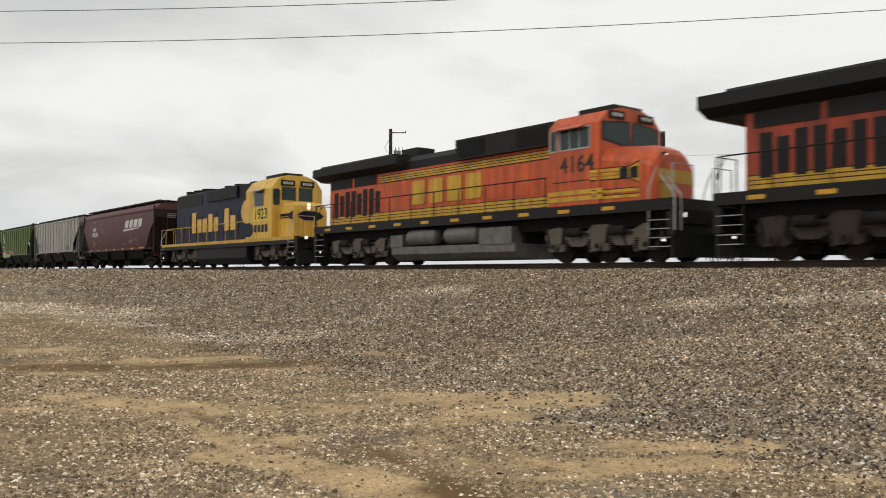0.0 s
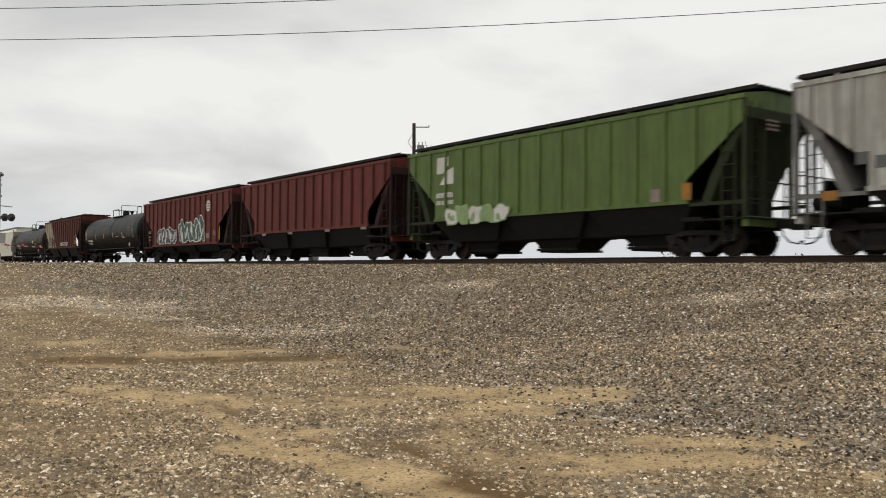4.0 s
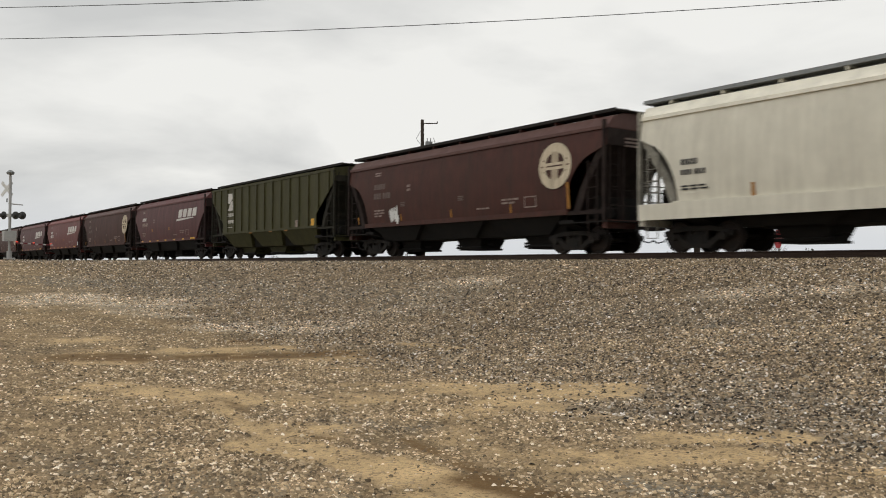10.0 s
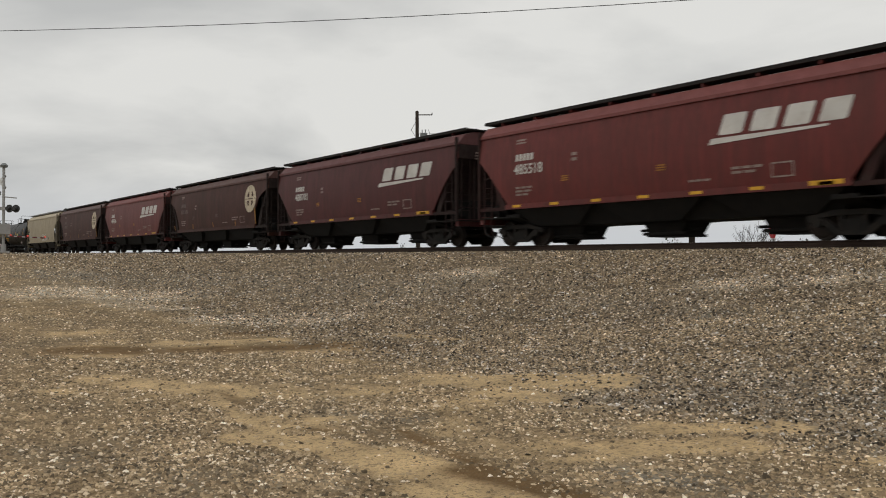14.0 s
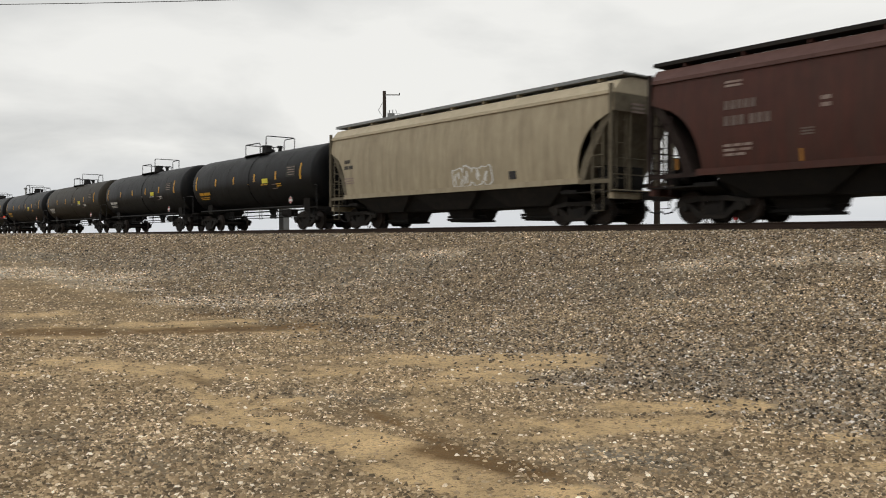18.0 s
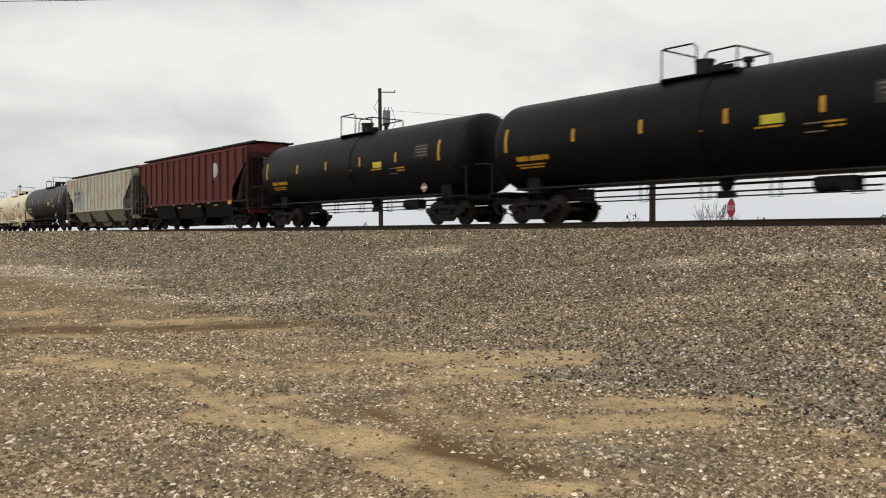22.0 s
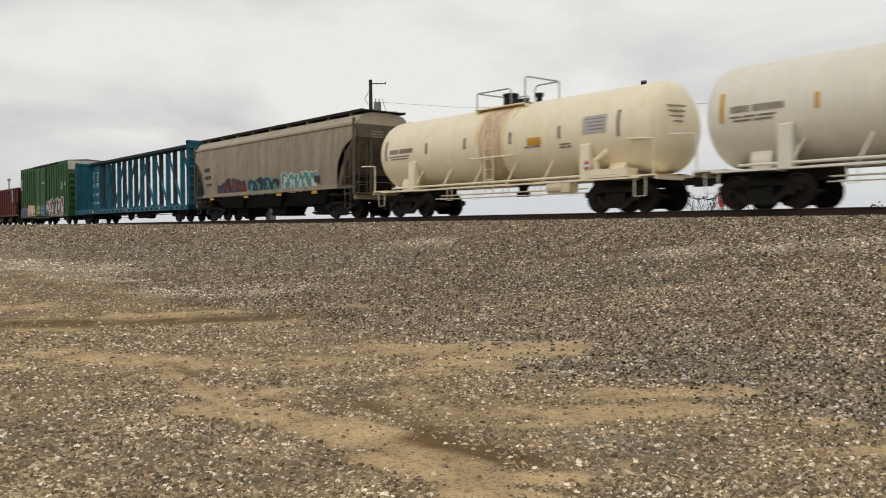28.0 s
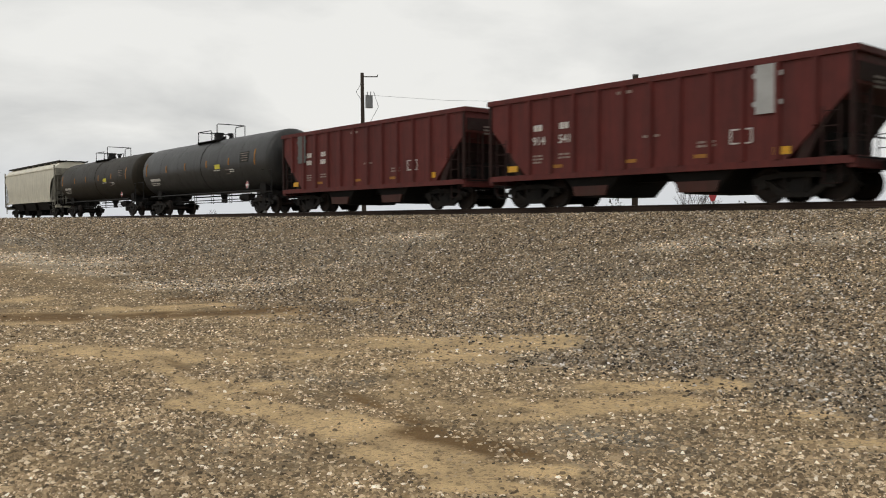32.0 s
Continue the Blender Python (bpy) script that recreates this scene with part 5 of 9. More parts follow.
def grain_hopper(label, front, rear, mat, mark, tags=M_REFLECT, number="", word_x=4.3, emblem_x=6.05):
    """Smooth maroon grain hopper with its lettering."""
    ob, L, Lb, W = smooth_hopper(label, front, rear, mat, M_UNDER, round_end=(mark == "round"), cut=1.45 if mark == "round" else 1.75)
    y = -W - 0.006
    if mark == "word":
        block_word(ob, M_LETTER, word_x - 1.95, word_x + 1.95, 3.22, 0.56, 4, y, slant=0.32, label="white company lettering drawn as blocks")
        part("swoosh", "swoosh", M_LETTER, ob, lambda bm: prism(bm, [(-1.9, -0.12), (1.6, 0.0), (1.65, 0.06), (-1.8, 0.05)], "y", -0.004, 0), (word_x - 0.35, y, 2.82))
    else:
        round_emblem(ob, emblem_x, 3.0, 0.80, y, M_EMBLEM_WORN)
    text_rows(ob, M_LETTER if mark == "word" else M_LETTER_FAINT, -5.9, 3.12, [(1.1, 0.24, 1)], y)
    if number:
        digits(ob, M_LETTER, -5.95, 2.68, 0.36, number, y)
    else:
        text_rows(ob, M_LETTER_DIM if mark == "word" else M_LETTER_FAINT, -5.9, 2.7, [(1.5, 0.26, 2)], y)
    text_rows(ob, M_LETTER_DIM, -5.9, 3.75, [(0.6, 0.06, 1)] * 2, y)
    text_rows(ob, M_LETTER_DIM, -5.9, 2.05, [(0.9, 0.07, 3), (0.9, 0.07, 2), (0.7, 0.07, 2)], y)
    text_rows(ob, M_LETTER_DIM, -Lb * 0.19, 3.0, [(0.3, 0.10, 1), (0.3, 0.10, 1)], y)
    text_rows(ob, M_REFLECT_DIM if mark == "word" else M_LETTER_FAINT, -Lb * 0.22, 2.3, [(0.4, 0.04, 1)] * 3, y)
    text_rows(ob, M_REFLECT_DIM if mark == "word" else M_LETTER_FAINT, Lb * 0.03, 2.3, [(0.4, 0.04, 1)] * 3, y)
    text_rows(ob, M_LETTER_DIM, Lb * 0.19, 2.0, [(1.0, 0.07, 3), (0.8, 0.07, 2)], y)
    text_rows(ob, M_LETTER_DIM, Lb * 0.10, 1.75, [(0.8, 0.06, 3)], y)
    part("service_panel", "service_panel", M_LETTER_DIM, ob, lambda bm: (box(bm, -0.32, -0.004, -0.2, -0.28, 0, 0.2), box(bm, 0.28, -0.004, -0.2, 0.32, 0, 0.2), box(bm, -0.32, -0.004, 0.16, 0.32, 0, 0.2), box(bm, -0.32, -0.004, -0.2, 0.32, 0, -0.16)), (Lb * 0.285, y, 1.85))
    if mark == "word":
        for i in range(7):
            stencil(ob, tags, -Lb * 0.36 + i * Lb * 0.12, 1.40, 0.42, 0.09, -W - 0.022, "reflector")
        stencil(ob, tags, Lb * 0.36, 1.42, 0.9, 0.12, -W - 0.022, "reflector")
    else:
        for i in range(4):
            stencil(ob, tags, -Lb * 0.44 + i * Lb * 0.22, 1.66, 0.09, 0.32, y, "reflector")
        stencil(ob, tags, Lb * 0.40, 1.95, 0.12, 0.9, y, "reflector")
    return ob


# ---- tank cars ----
def tank_car(label, front, rear, mat, r=1.55, cz=2.70, style="plain", marks=M_REFLECT, rail_x=0.0, clean=True, drop=0, flip=0, ink=None, band=None):
    ob, L = car("tank_car", label, "freight car", front, rear)
    half = L / 2 - 0.62
    dish = 0.62 if style != "plain" else 0.55
    bend = 1.0 if style != "plain" else 0.74
    prof = [(-half + dish * (1 - math.sin(k / 10 * math.pi / 2) ** bend), max(0.05, r * math.cos(k / 10 * math.pi / 2) ** bend)) for k in range(10, -1, -1)]
    body = [(x, rr) for x, rr in prof]
    seam = []
    for i in range(1, 6):
        x = -half + 0.62 + (2 * half - 1.24) * i / 6
        seam += [(x - 0.02, r), (x - 0.018, r + 0.006), (x + 0.018, r + 0.006), (x + 0.02, r)]
    full = body + seam + [(-x, rr) for x, rr in body[::-1]]
    shell = part("tank_shell", ("shell", round(L, 2), r, cz), mat, ob, lambda bm: lathe_x(bm, full, 40, cz), smooth=True)
    dark = M_UNDER if style == "plain" else mat
    # manway, valves and the platform with its rail
    rx = rail_x
    top = cz + r
    part("manway", ("manway", style), M_BLACK if style == "plain" else (mat if style == "cream" else M_BLACK), ob, lambda bm: (rod(bm, (0, 0, -0.1), (0, 0, 0.40), 0.27 if style != "cream" else 0.6, 18), rod(bm, (0, 0, 0.40), (0, 0, 0.46), 0.30 if style != "cream" else 0.62, 18)), (rx - 0.35, 0, top), smooth=True)
    part("valve", "valve", M_BLACK, ob, lambda bm: (rod(bm, (0, 0, -0.1), (0, 0, 0.22), 0.10, 10), rod(bm, (0, 0, 0.22), (0, 0, 0.34), 0.16, 10)), (rx + 1.0, 0.1, top))
    part("valve", "low_valve", M_BLACK, ob, lambda bm: (rod(bm, (0, 0, -0.05), (0, 0, 0.16), 0.30, 12), box(bm, -0.36, -0.06, 0.1, 0.36, 0.06, 0.18)), (rx + 0.35, -0.2, top))
    pf = part("platform", "platform", dark, ob, lambda bm: (box(bm, -1.3, -0.88, 0.0, 1.3, -0.5, 0.04), box(bm, -1.3, 0.5, 0.0, 1.3, 0.88, 0.04), box(bm, -1.3, -0.88, -0.1, -1.24, 0.88, 0.04), box(bm, 1.24, -0.88, -0.1, 1.3, 0.88, 0.04)), (rx, 0, top - 0.12), label="loading platform with a handrail")
    rail_mat = M_BLACK if style == "plain" else M_SILVER
    # a low rail round the rear of the platform and a taller hoop at its front
    part("handrail", ("tank_low", flip), rail_mat, pf, lambda bm: pipe(bm, [(0.55, -0.85, 0), (0.55, -0.85, 0.50), (0.45, -0.85, 0.60), (-1.18, -0.85, 0.62), (-1.25, -0.78, 0.62), (-1.25, 0.78, 0.62), (-1.18, 0.85, 0.62), (-0.35, 0.85, 0.60), (-0.25, 0.85, 0.50), (-0.25, 0.85, 0)], 0.027), turn=(0, 0, flip))
    part("handrail", ("tank_hoop", flip), rail_mat, pf, lambda bm: pipe(bm, [(0.05, 0.85, 0), (0.05, 0.85, 0.80), (0.17, 0.85, 0.92), (1.18, 0.85, 0.92), (1.25, 0.78, 0.92), (1.25, -0.78, 0.92), (1.25, -0.85, 0.84), (1.25, -0.85, 0)], 0.027), turn=(0, 0, flip))
    for x, y, h in ((-1.25, -0.85, 0.62), (-1.25, 0.85, 0.62), (1.25, 0.85, 0.92)):
        part("rail_post", ("tank_post", h), rail_mat, pf, lambda bm: rod(bm, (0, 0, 0), (0, 0, h), 0.025), (x if not flip else -x, y if not flip else -y, 0))
    if style != "plain":
        part("side_ladder", ("tank_ladder", round(top, 2)), mat, ob, ladder_build(0.75, top - 0.35, 0.44), (rx, -r - 0.02, 0), label="ladder to the loading platform")
    # jacket band below the platform
    part("jacket_band", ("band", r), band or mat, ob, lambda bm: lathe_x(bm, [(-0.55, r - 0.05), (-0.55, r + 0.02), (0.55, r + 0.02), (0.55, r - 0.05)], 40, 0), (rx, 0, cz), smooth=True)
    # stub sills, saddles, walk rods
    for sx in (-1, 1):
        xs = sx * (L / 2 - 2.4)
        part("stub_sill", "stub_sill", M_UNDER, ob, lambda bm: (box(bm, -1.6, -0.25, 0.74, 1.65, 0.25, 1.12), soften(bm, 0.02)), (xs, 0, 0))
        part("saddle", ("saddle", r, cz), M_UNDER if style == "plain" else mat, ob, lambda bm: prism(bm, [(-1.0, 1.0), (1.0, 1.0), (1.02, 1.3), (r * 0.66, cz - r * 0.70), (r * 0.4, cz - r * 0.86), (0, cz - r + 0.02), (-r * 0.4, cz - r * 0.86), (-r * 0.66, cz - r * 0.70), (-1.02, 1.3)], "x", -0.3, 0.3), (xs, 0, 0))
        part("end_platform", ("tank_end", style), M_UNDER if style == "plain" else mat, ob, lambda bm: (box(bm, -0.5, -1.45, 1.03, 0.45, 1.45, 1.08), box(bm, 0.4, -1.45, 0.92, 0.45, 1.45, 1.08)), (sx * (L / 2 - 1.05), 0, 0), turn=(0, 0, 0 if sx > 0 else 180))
        part("end_rail", ("tank_end_rail", style), rail_mat if style == "plain" else mat, ob, lambda bm: pipe(bm, [(0, -1.42, 1.05), (0, -1.42, 2.1), (-0.5, -1.35, 2.15), (-0.9, -1.45, 2.15)], 0.03), (sx * (L / 2 - 0.72), 0, 0), turn=(0, 0, 0) if sx > 0 else (0, 0, 0))
        part("step", "tank_step", M_BLACK if style == "plain" else mat, ob, lambda bm: pipe(bm, [(-0.2, 0, 1.0), (-0.2, 0, 0.45), (0.2, 0, 0.45), (0.2, 0, 1.0)], 0.02), (sx * (L / 2 - 1.2), -1.42, 0))
        freight_truck(ob, xs)
    coupler(ob, L)
    part("side_rod", ("rods", round(L, 2), style), M_BLACK if style == "plain" else mat, ob, lambda bm: (rod(bm, (-L / 2 + 2.0, -1.42, 1.14), (L / 2 - 2.0, -1.42, 1.14), 0.04), rod(bm, (-L / 2 + 2.0, 1.42, 1.14), (L / 2 - 2.0, 1.42, 1.14), 0.04), rod(bm, (-L / 2 + 4.0, -0.5, 0.80), (L / 2 - 4.0, -0.5, 0.80), 0.025), rod(bm, (-L / 2 + 4.0, -0.6, 0.66), (L / 2 - 4.0, -0.6, 0.66), 0.02)))
    part("bottom_outlet", ("outlet", cz - r), M_BLACK, ob, lambda bm: (rod(bm, (0, 0, cz - r + 0.1), (0, 0, cz - r - 0.35), 0.28, 14, 0.12), box(bm, -0.3, -0.05, cz - r - 0.5, 0.3, 0.05, cz - r - 0.3)), (0.3, 0, 0))
    for i in range(5):
        x = -L / 2 + 4.6 + i * (L - 9.2) / 4
        part("rod_hanger", "rod_hanger", M_BLACK if style == "plain" else mat, ob, lambda bm: pipe(bm, [(-0.14, -0.6, 1.25), (-0.14, -0.6, 0.60), (0.14, -0.6, 0.60), (0.14, -0.6, 1.25)], 0.018), (x, 0, 0))
    part("brake_cylinder", "brake_cyl", M_UNDER if style == "plain" else mat, ob, lambda bm: (rod(bm, (-0.4, 0, 0), (0.3, 0, 0), 0.2, 12), box(bm, 0.3, -0.2, -0.18, 0.7, 0.2, 0.18)), (L / 2 - 5.3, -0.5, 0.88))
    if style != "plain":
        for i in range(6):
            x = -L / 2 + 3.4 + i * (L - 6.8) / 5
            part("brace", "brace", mat, ob, lambda bm: rod(bm, (0, -1.4, 1.05), (0.25, -1.15, 1.75), 0.035), (x, 0, 0))
        part("side_walk", ("side_walk", round(L, 2)), mat, ob, lambda bm: box(bm, -L / 2 + 1.2, -1.46, 0.98, L / 2 - 1.2, -1.2, 1.03), label="pale side walkway")
        part("relief_pipe", "relief", mat, ob, lambda bm: pipe(bm, [(0, -1.3, 1.0), (0, -1.38, 1.6), (0.35, -1.2, 1.9)], 0.09, 10), (L / 2 - 2.9, 0, 0))
        for sx in (-1, 1):
            part("saddle_plate", ("saddle_plate", r), mat, ob, lambda bm: (prism(bm, [(-1.47, 1.0), (-1.18, 1.0), (-1.22, 1.6), (-r + 0.04, 2.15), (-r - 0.05, 2.1), (-1.47, 1.6)], "x", -0.19, 0.19), soften(bm, 0.03)), (sx * (L / 2 - 3.3), 0, 0))
        # a grab rail out from the shell where the ladder meets it
        part("grab_rail", ("grab_rail", r), mat, ob, lambda bm: pipe(bm, [(-0.95, -r + 0.02, 2.0), (-0.95, -r - 0.14, 2.0), (1.35, -r - 0.14, 2.0), (1.35, -r + 0.02, 2.0)], 0.03), (rx, 0, 0))
        for k in range(4):
            part("head_mark", ("pale_head_mark", k), M_INKGREY, ob, lambda bm: box(bm, 0, -0.36 + 0.05 * k, -0.025, 0.012, 0.34 - 0.04 * k, 0.025), (half - 0.035, -0.42, cz + 0.56 - 0.15 * k), turn=(0, -14, -14))
        part("tool_box", "tool_box", mat, ob, lambda bm: (box(bm, -0.75, -0.25, 0, 0.75, 0.25, 0.26), soften(bm, 0.1, 2)), (L / 2 - 2.4, -1.2, 1.05))

    # marks on the shell, laid on its curve
    def patch(x, ang, w, h, m, name="shell_mark", label=""):
        def build(bm):
            n = max(4, int(h / 0.22))
            for i in range(n):
                a0, a1 = -h / r / 2 + h / r * i / n, -h / r / 2 + h / r * (i + 1) / n
                ro, ri = r + 0.016, r - 0.01
                prism(bm, [(-ro * math.cos(a0), ro * math.sin(a0)), (-ro * math.cos(a1), ro * math.sin(a1)), (-ri * math.cos(a1), ri * math.sin(a1)), (-ri * math.cos(a0), ri * math.sin(a0))], "x", -w / 2, w / 2)
        part(name, (name, round(w, 3), round(h, 3), r), m, ob, build, (x, 0, cz), turn=(-ang, 0, 0), label=label)

    for fx in (-0.47, -0.27, -0.10, 0.08, 0.25, 0.43):
        big = abs(fx) > 0.4
        patch(fx * (L - 2.2), (5 if big else 2) - drop, 0.11, 0.8 if big else 0.40, marks, "reflector")
    low = -20 if style == "plain" else 2
    ink = ink or ((M_LETTER if style == "plain" else M_INKGREY) if clean else M_LETTER_DIM)
    for fx, ang, w, h, words in ((-0.39, low, 1.6, 0.17, (0.4, 0.6)), (-0.40, low - 8, 1.4, 0.045, (0.3, 0.3, 0.4)), (-0.40, low - 12, 1.2, 0.045, (0.5, 0.5)), (0.27, -14, 0.55, 0.05, (1.0,)), (0.27, -18, 0.55, 0.05, (0.6, 0.4)), (0.16, -13, 0.8, 0.05, (0.4, 0.6)), (0.02, -10, 0.5, 0.05, (1.0,))):
        x = fx * (L - 2.2) - w / 2
        for q in words:
            n = round((w * q - 0.07) / (h * 0.8)) if h > 0.1 else 1
            for k in range(n):
                c = (w * q - 0.07) / n
                patch(x + (k + 0.5) * c, ang, c * (0.7 if n > 1 else 1.0), h, ink, "stencil_mark")
            x += w * q
    patch(0.36 * (L - 2.2), 7, 0.95, 0.55, M_SPECS if style == "plain" else M_PANELGREY, "data_panel", "grey panel of small worn stencils")
    for k in range(4):
        patch(0.36 * (L - 2.2) + 0.03 * k, 14 - 4.5 * k, 0.8 - 0.06 * k, 0.03, M_LETTER_DIM if style == "plain" else M_INKGREY, "panel_line")
    if style == "plain":
        for k in range(3):
            part("head_mark", "head_mark", M_REFLECT_DIM if ink != M_LETTER else M_LETTER_DIM, ob, lambda bm: box(bm, 0, -0.16, -0.04, 0.012, 0.16, 0.04), (half - 0.075, -0.55 + 0.4 * k, cz + 0.55))
        patch(0.235 * (L - 2.2), -14, 0.5, 0.03, M_LETTER_DIM, "panel_line")
        patch(0.235 * (L - 2.2), -22, 0.5, 0.03, M_LETTER_DIM, "panel_line")
    if clean and not drop:
        patch(0.165 * (L - 2.2), -6, 0.62, 0.24, M_PLACARD if style == "plain" else M_REFLECT, "placard", "yellow notice panel")
    dp = part("diamond_placard", "diamond", M_SIGNWHITE, ob, lambda bm: prism(bm, [(0, -0.2), (0.2, 0), (0, 0.2), (-0.2, 0)], "y", -0.01, 0), (L / 2 - 3.2, -1.47, 1.45), label="red and white diamond placard")
    part("red_half", "diamond_red", M_SIGNRED, dp, lambda bm: (prism(bm, [(-0.12, 0.05), (0.12, 0.05), (0, 0.17)], "y", -0.013, -0.009), prism(bm, [(-0.12, -0.05), (0, -0.17), (0.12, -0.05)], "y", -0.013, -0.009)))
    return ob, L, patch


# ---- other freight cars ----
def ballast_hopper(label, front, rear, patch_panel):
    """Short open-top hopper with side posts and sloped ends."""
    ob, L = car("open_hopper", label, "freight car", front, rear)
    Lb, W, top, sill, cut = L - 1.3, 1.52, 3.62, 1.0, 1.75
    mat = M_BALLAST_RED

    def shell(bm):
        out = [(sill, -Lb / 2 + cut, Lb / 2 - cut, W), (2.75, -Lb / 2, Lb / 2, W), (top, -Lb / 2, Lb / 2, W)]
        inn = [(sill + 0.06, -Lb / 2 + cut + 0.05, Lb / 2 - cut - 0.05, W - 0.05), (2.75, -Lb / 2 + 0.06, Lb / 2 - 0.06, W - 0.05), (top, -Lb / 2 + 0.06, Lb / 2 - 0.06, W - 0.05)]
        rings = []
        for lv in out + inn[::-1]:
            z, x0, x1, w = lv
            rings.append([bm.verts.new(p) for p in ((x0, -w, z), (x1, -w, z), (x1, w, z), (x0, w, z))])
        bm.faces.new(rings[0][::-1])
        bm.faces.new(rings[-1])
        for lo, hi in zip(rings, rings[1:]):
            for i in range(4):
                j = (i + 1) % 4
                bm.faces.new((lo[i], lo[j], hi[j], hi[i]))

    part("body", ("open_body", round(L, 2)), mat, ob, shell)
    part("top_rim", ("top_rim", round(L, 2)), mat, ob, lambda bm: (box(bm, -Lb / 2, -W - 0.06, top - 0.14, Lb / 2, -W, top + 0.02), box(bm, -Lb / 2, W, top - 0.14, Lb / 2, W + 0.06, top + 0.02), box(bm, Lb / 2 - 0.02, -W - 0.06, top - 0.14, Lb / 2 + 0.08, W + 0.06, top + 0.02), box(bm, -Lb / 2 - 0.08, -W - 0.06, top - 0.14, -Lb / 2 + 0.02, W + 0.06, top + 0.02)))
    part("side_sill", ("open_sill", round(L, 2)), mat, ob, lambda bm: (box(bm, -Lb / 2, -W - 0.05, sill - 0.12, Lb / 2, -W + 0.1, sill + 0.06), box(bm, -Lb / 2, W - 0.1, sill - 0.12, Lb / 2, W + 0.05, sill + 0.06)))
    n = 12
    for i in range(n):
        x = -Lb / 2 + cut * 0.55 + (Lb - cut * 1.1) * i / (n - 1)
        for y in (-W - 0.05, W + 0.05):
            d = Lb / 2 - abs(x)
            lo = sill + 0.06 if d >= cut else 2.75 - (2.75 - sill) * d / cut + 0.05
            part("side_post", ("open_post", round(lo, 2)), mat, ob, lambda bm: prism(bm, [(-0.09, -0.05), (0.09, -0.05), (0.05, 0.05), (-0.05, 0.05)] if y > 0 else [(-0.05, -0.05), (0.05, -0.05), (0.09, 0.05), (-0.09, 0.05)], "z", lo, top - 0.14), (x, y, 0))
    for sx in (-1, 1):
        hopper_end(ob, sx, Lb, L, mat, top, W, sill)
        part("end_sill", "open_end_sill", mat, ob, lambda bm: box(bm, -0.1, -W, 0.78, 0.1, W, 1.06), (sx * (L / 2 - 0.72), 0, 0))
        freight_truck(ob, sx * (L / 2 - 2.3))
        part("chute", "chute", M_UNDER, ob, lambda bm: (loft(bm, [(0.28, -0.55, 0.55, 1.2), (0.62, -0.8, 0.8, 1.3), (1.0, -1.2, 1.2, 1.35)]), soften(bm, 0.03)), (sx * 1.9, 0, 0), label="ballast discharge chute")
        part("chute_door", "chute_door", M_MAROON_DARK, ob, lambda bm: prism(bm, [(-0.6, 0.32), (0.6, 0.32), (0.7, 0.62), (-0.7, 0.62)], "y", -0.02, 0.02), (sx * 1.9, -1.36, 0))
    coupler(ob, L)
    part("centre_sill", ("centre_sill", round(L, 2)), M_UNDER, ob, lambda bm: box(bm, -L / 2 + 0.75, -0.2, 0.72, L / 2 - 0.75, 0.2, 1.02))
    y = -W - 0.006
    for x, n3 in ((-0.335, "914"), (-0.245, "541")):
        text_rows(ob, M_LETTER, x * Lb + 0.05, 2.55, [(0.4, 0.2, 2)], y)
        digits(ob, M_LETTER, x * Lb, 2.12, 0.27, n3, y) if patch_panel > 0 else text_rows(ob, M_LETTER, x * Lb, 2.22, [(0.45, 0.2, 3)], y)
    text_rows(ob, M_LETTER_DIM, -Lb * 0.335, 1.65, [(0.45, 0.06, 2), (0.45, 0.06, 3), (0.4, 0.06, 2)], y)
    text_rows(ob, M_LETTER_DIM, -Lb * 0.245, 1.65, [(0.5, 0.06, 2), (0.5, 0.06, 3)], y)
    text_rows(ob, M_LETTER_DIM, -Lb * 0.06, 3.3, [(0.6, 0.09, 2)], y)
    text_rows(ob, M_LETTER_DIM, 0.2, 1.95, [(0.6, 0.07, 3)], y)
    text_rows(ob, M_LETTER_DIM, Lb * 0.16, 1.65, [(0.6, 0.06, 2), (0.6, 0.06, 3)], y)
    part("service_panel", "service_panel", M_LETTER, ob, lambda bm: (box(bm, -0.32, -0.004, -0.2, -0.28, 0, 0.2), box(bm, 0.28, -0.004, -0.2, 0.32, 0, 0.2), box(bm, -0.32, -0.004, 0.16, 0.32, 0, 0.2), box(bm, -0.32, -0.004, -0.2, 0.32, 0, -0.16)), (Lb * 0.265, y, 1.72))
    for x in (-0.41, -0.25, -0.02, 0.17, 0.355):
        stencil(ob, M_REFLECT_DIM if abs(x) < 0.3 else M_REFLECT, x * Lb, 1.28, 0.45, 0.2 if abs(x) > 0.3 else 0.1, y, "reflector")
    part("repair_panel", "repair_panel", M_SILVER if patch_panel > 0 else M_PATCHGREY, ob, lambda bm: (box(bm, -0.32, -0.02, -0.62, 0.32, 0, 0.62), box(bm, -0.4, -0.015, 0.3, 0.4, 0, 0.42), box(bm, -0.4, -0.015, -0.42, 0.4, 0, -0.3)), (abs(patch_panel) * Lb if patch_panel > 0 else patch_panel * Lb, -W - 0.055, 2.85), label="unpainted repair panel bolted to the side")
    return ob


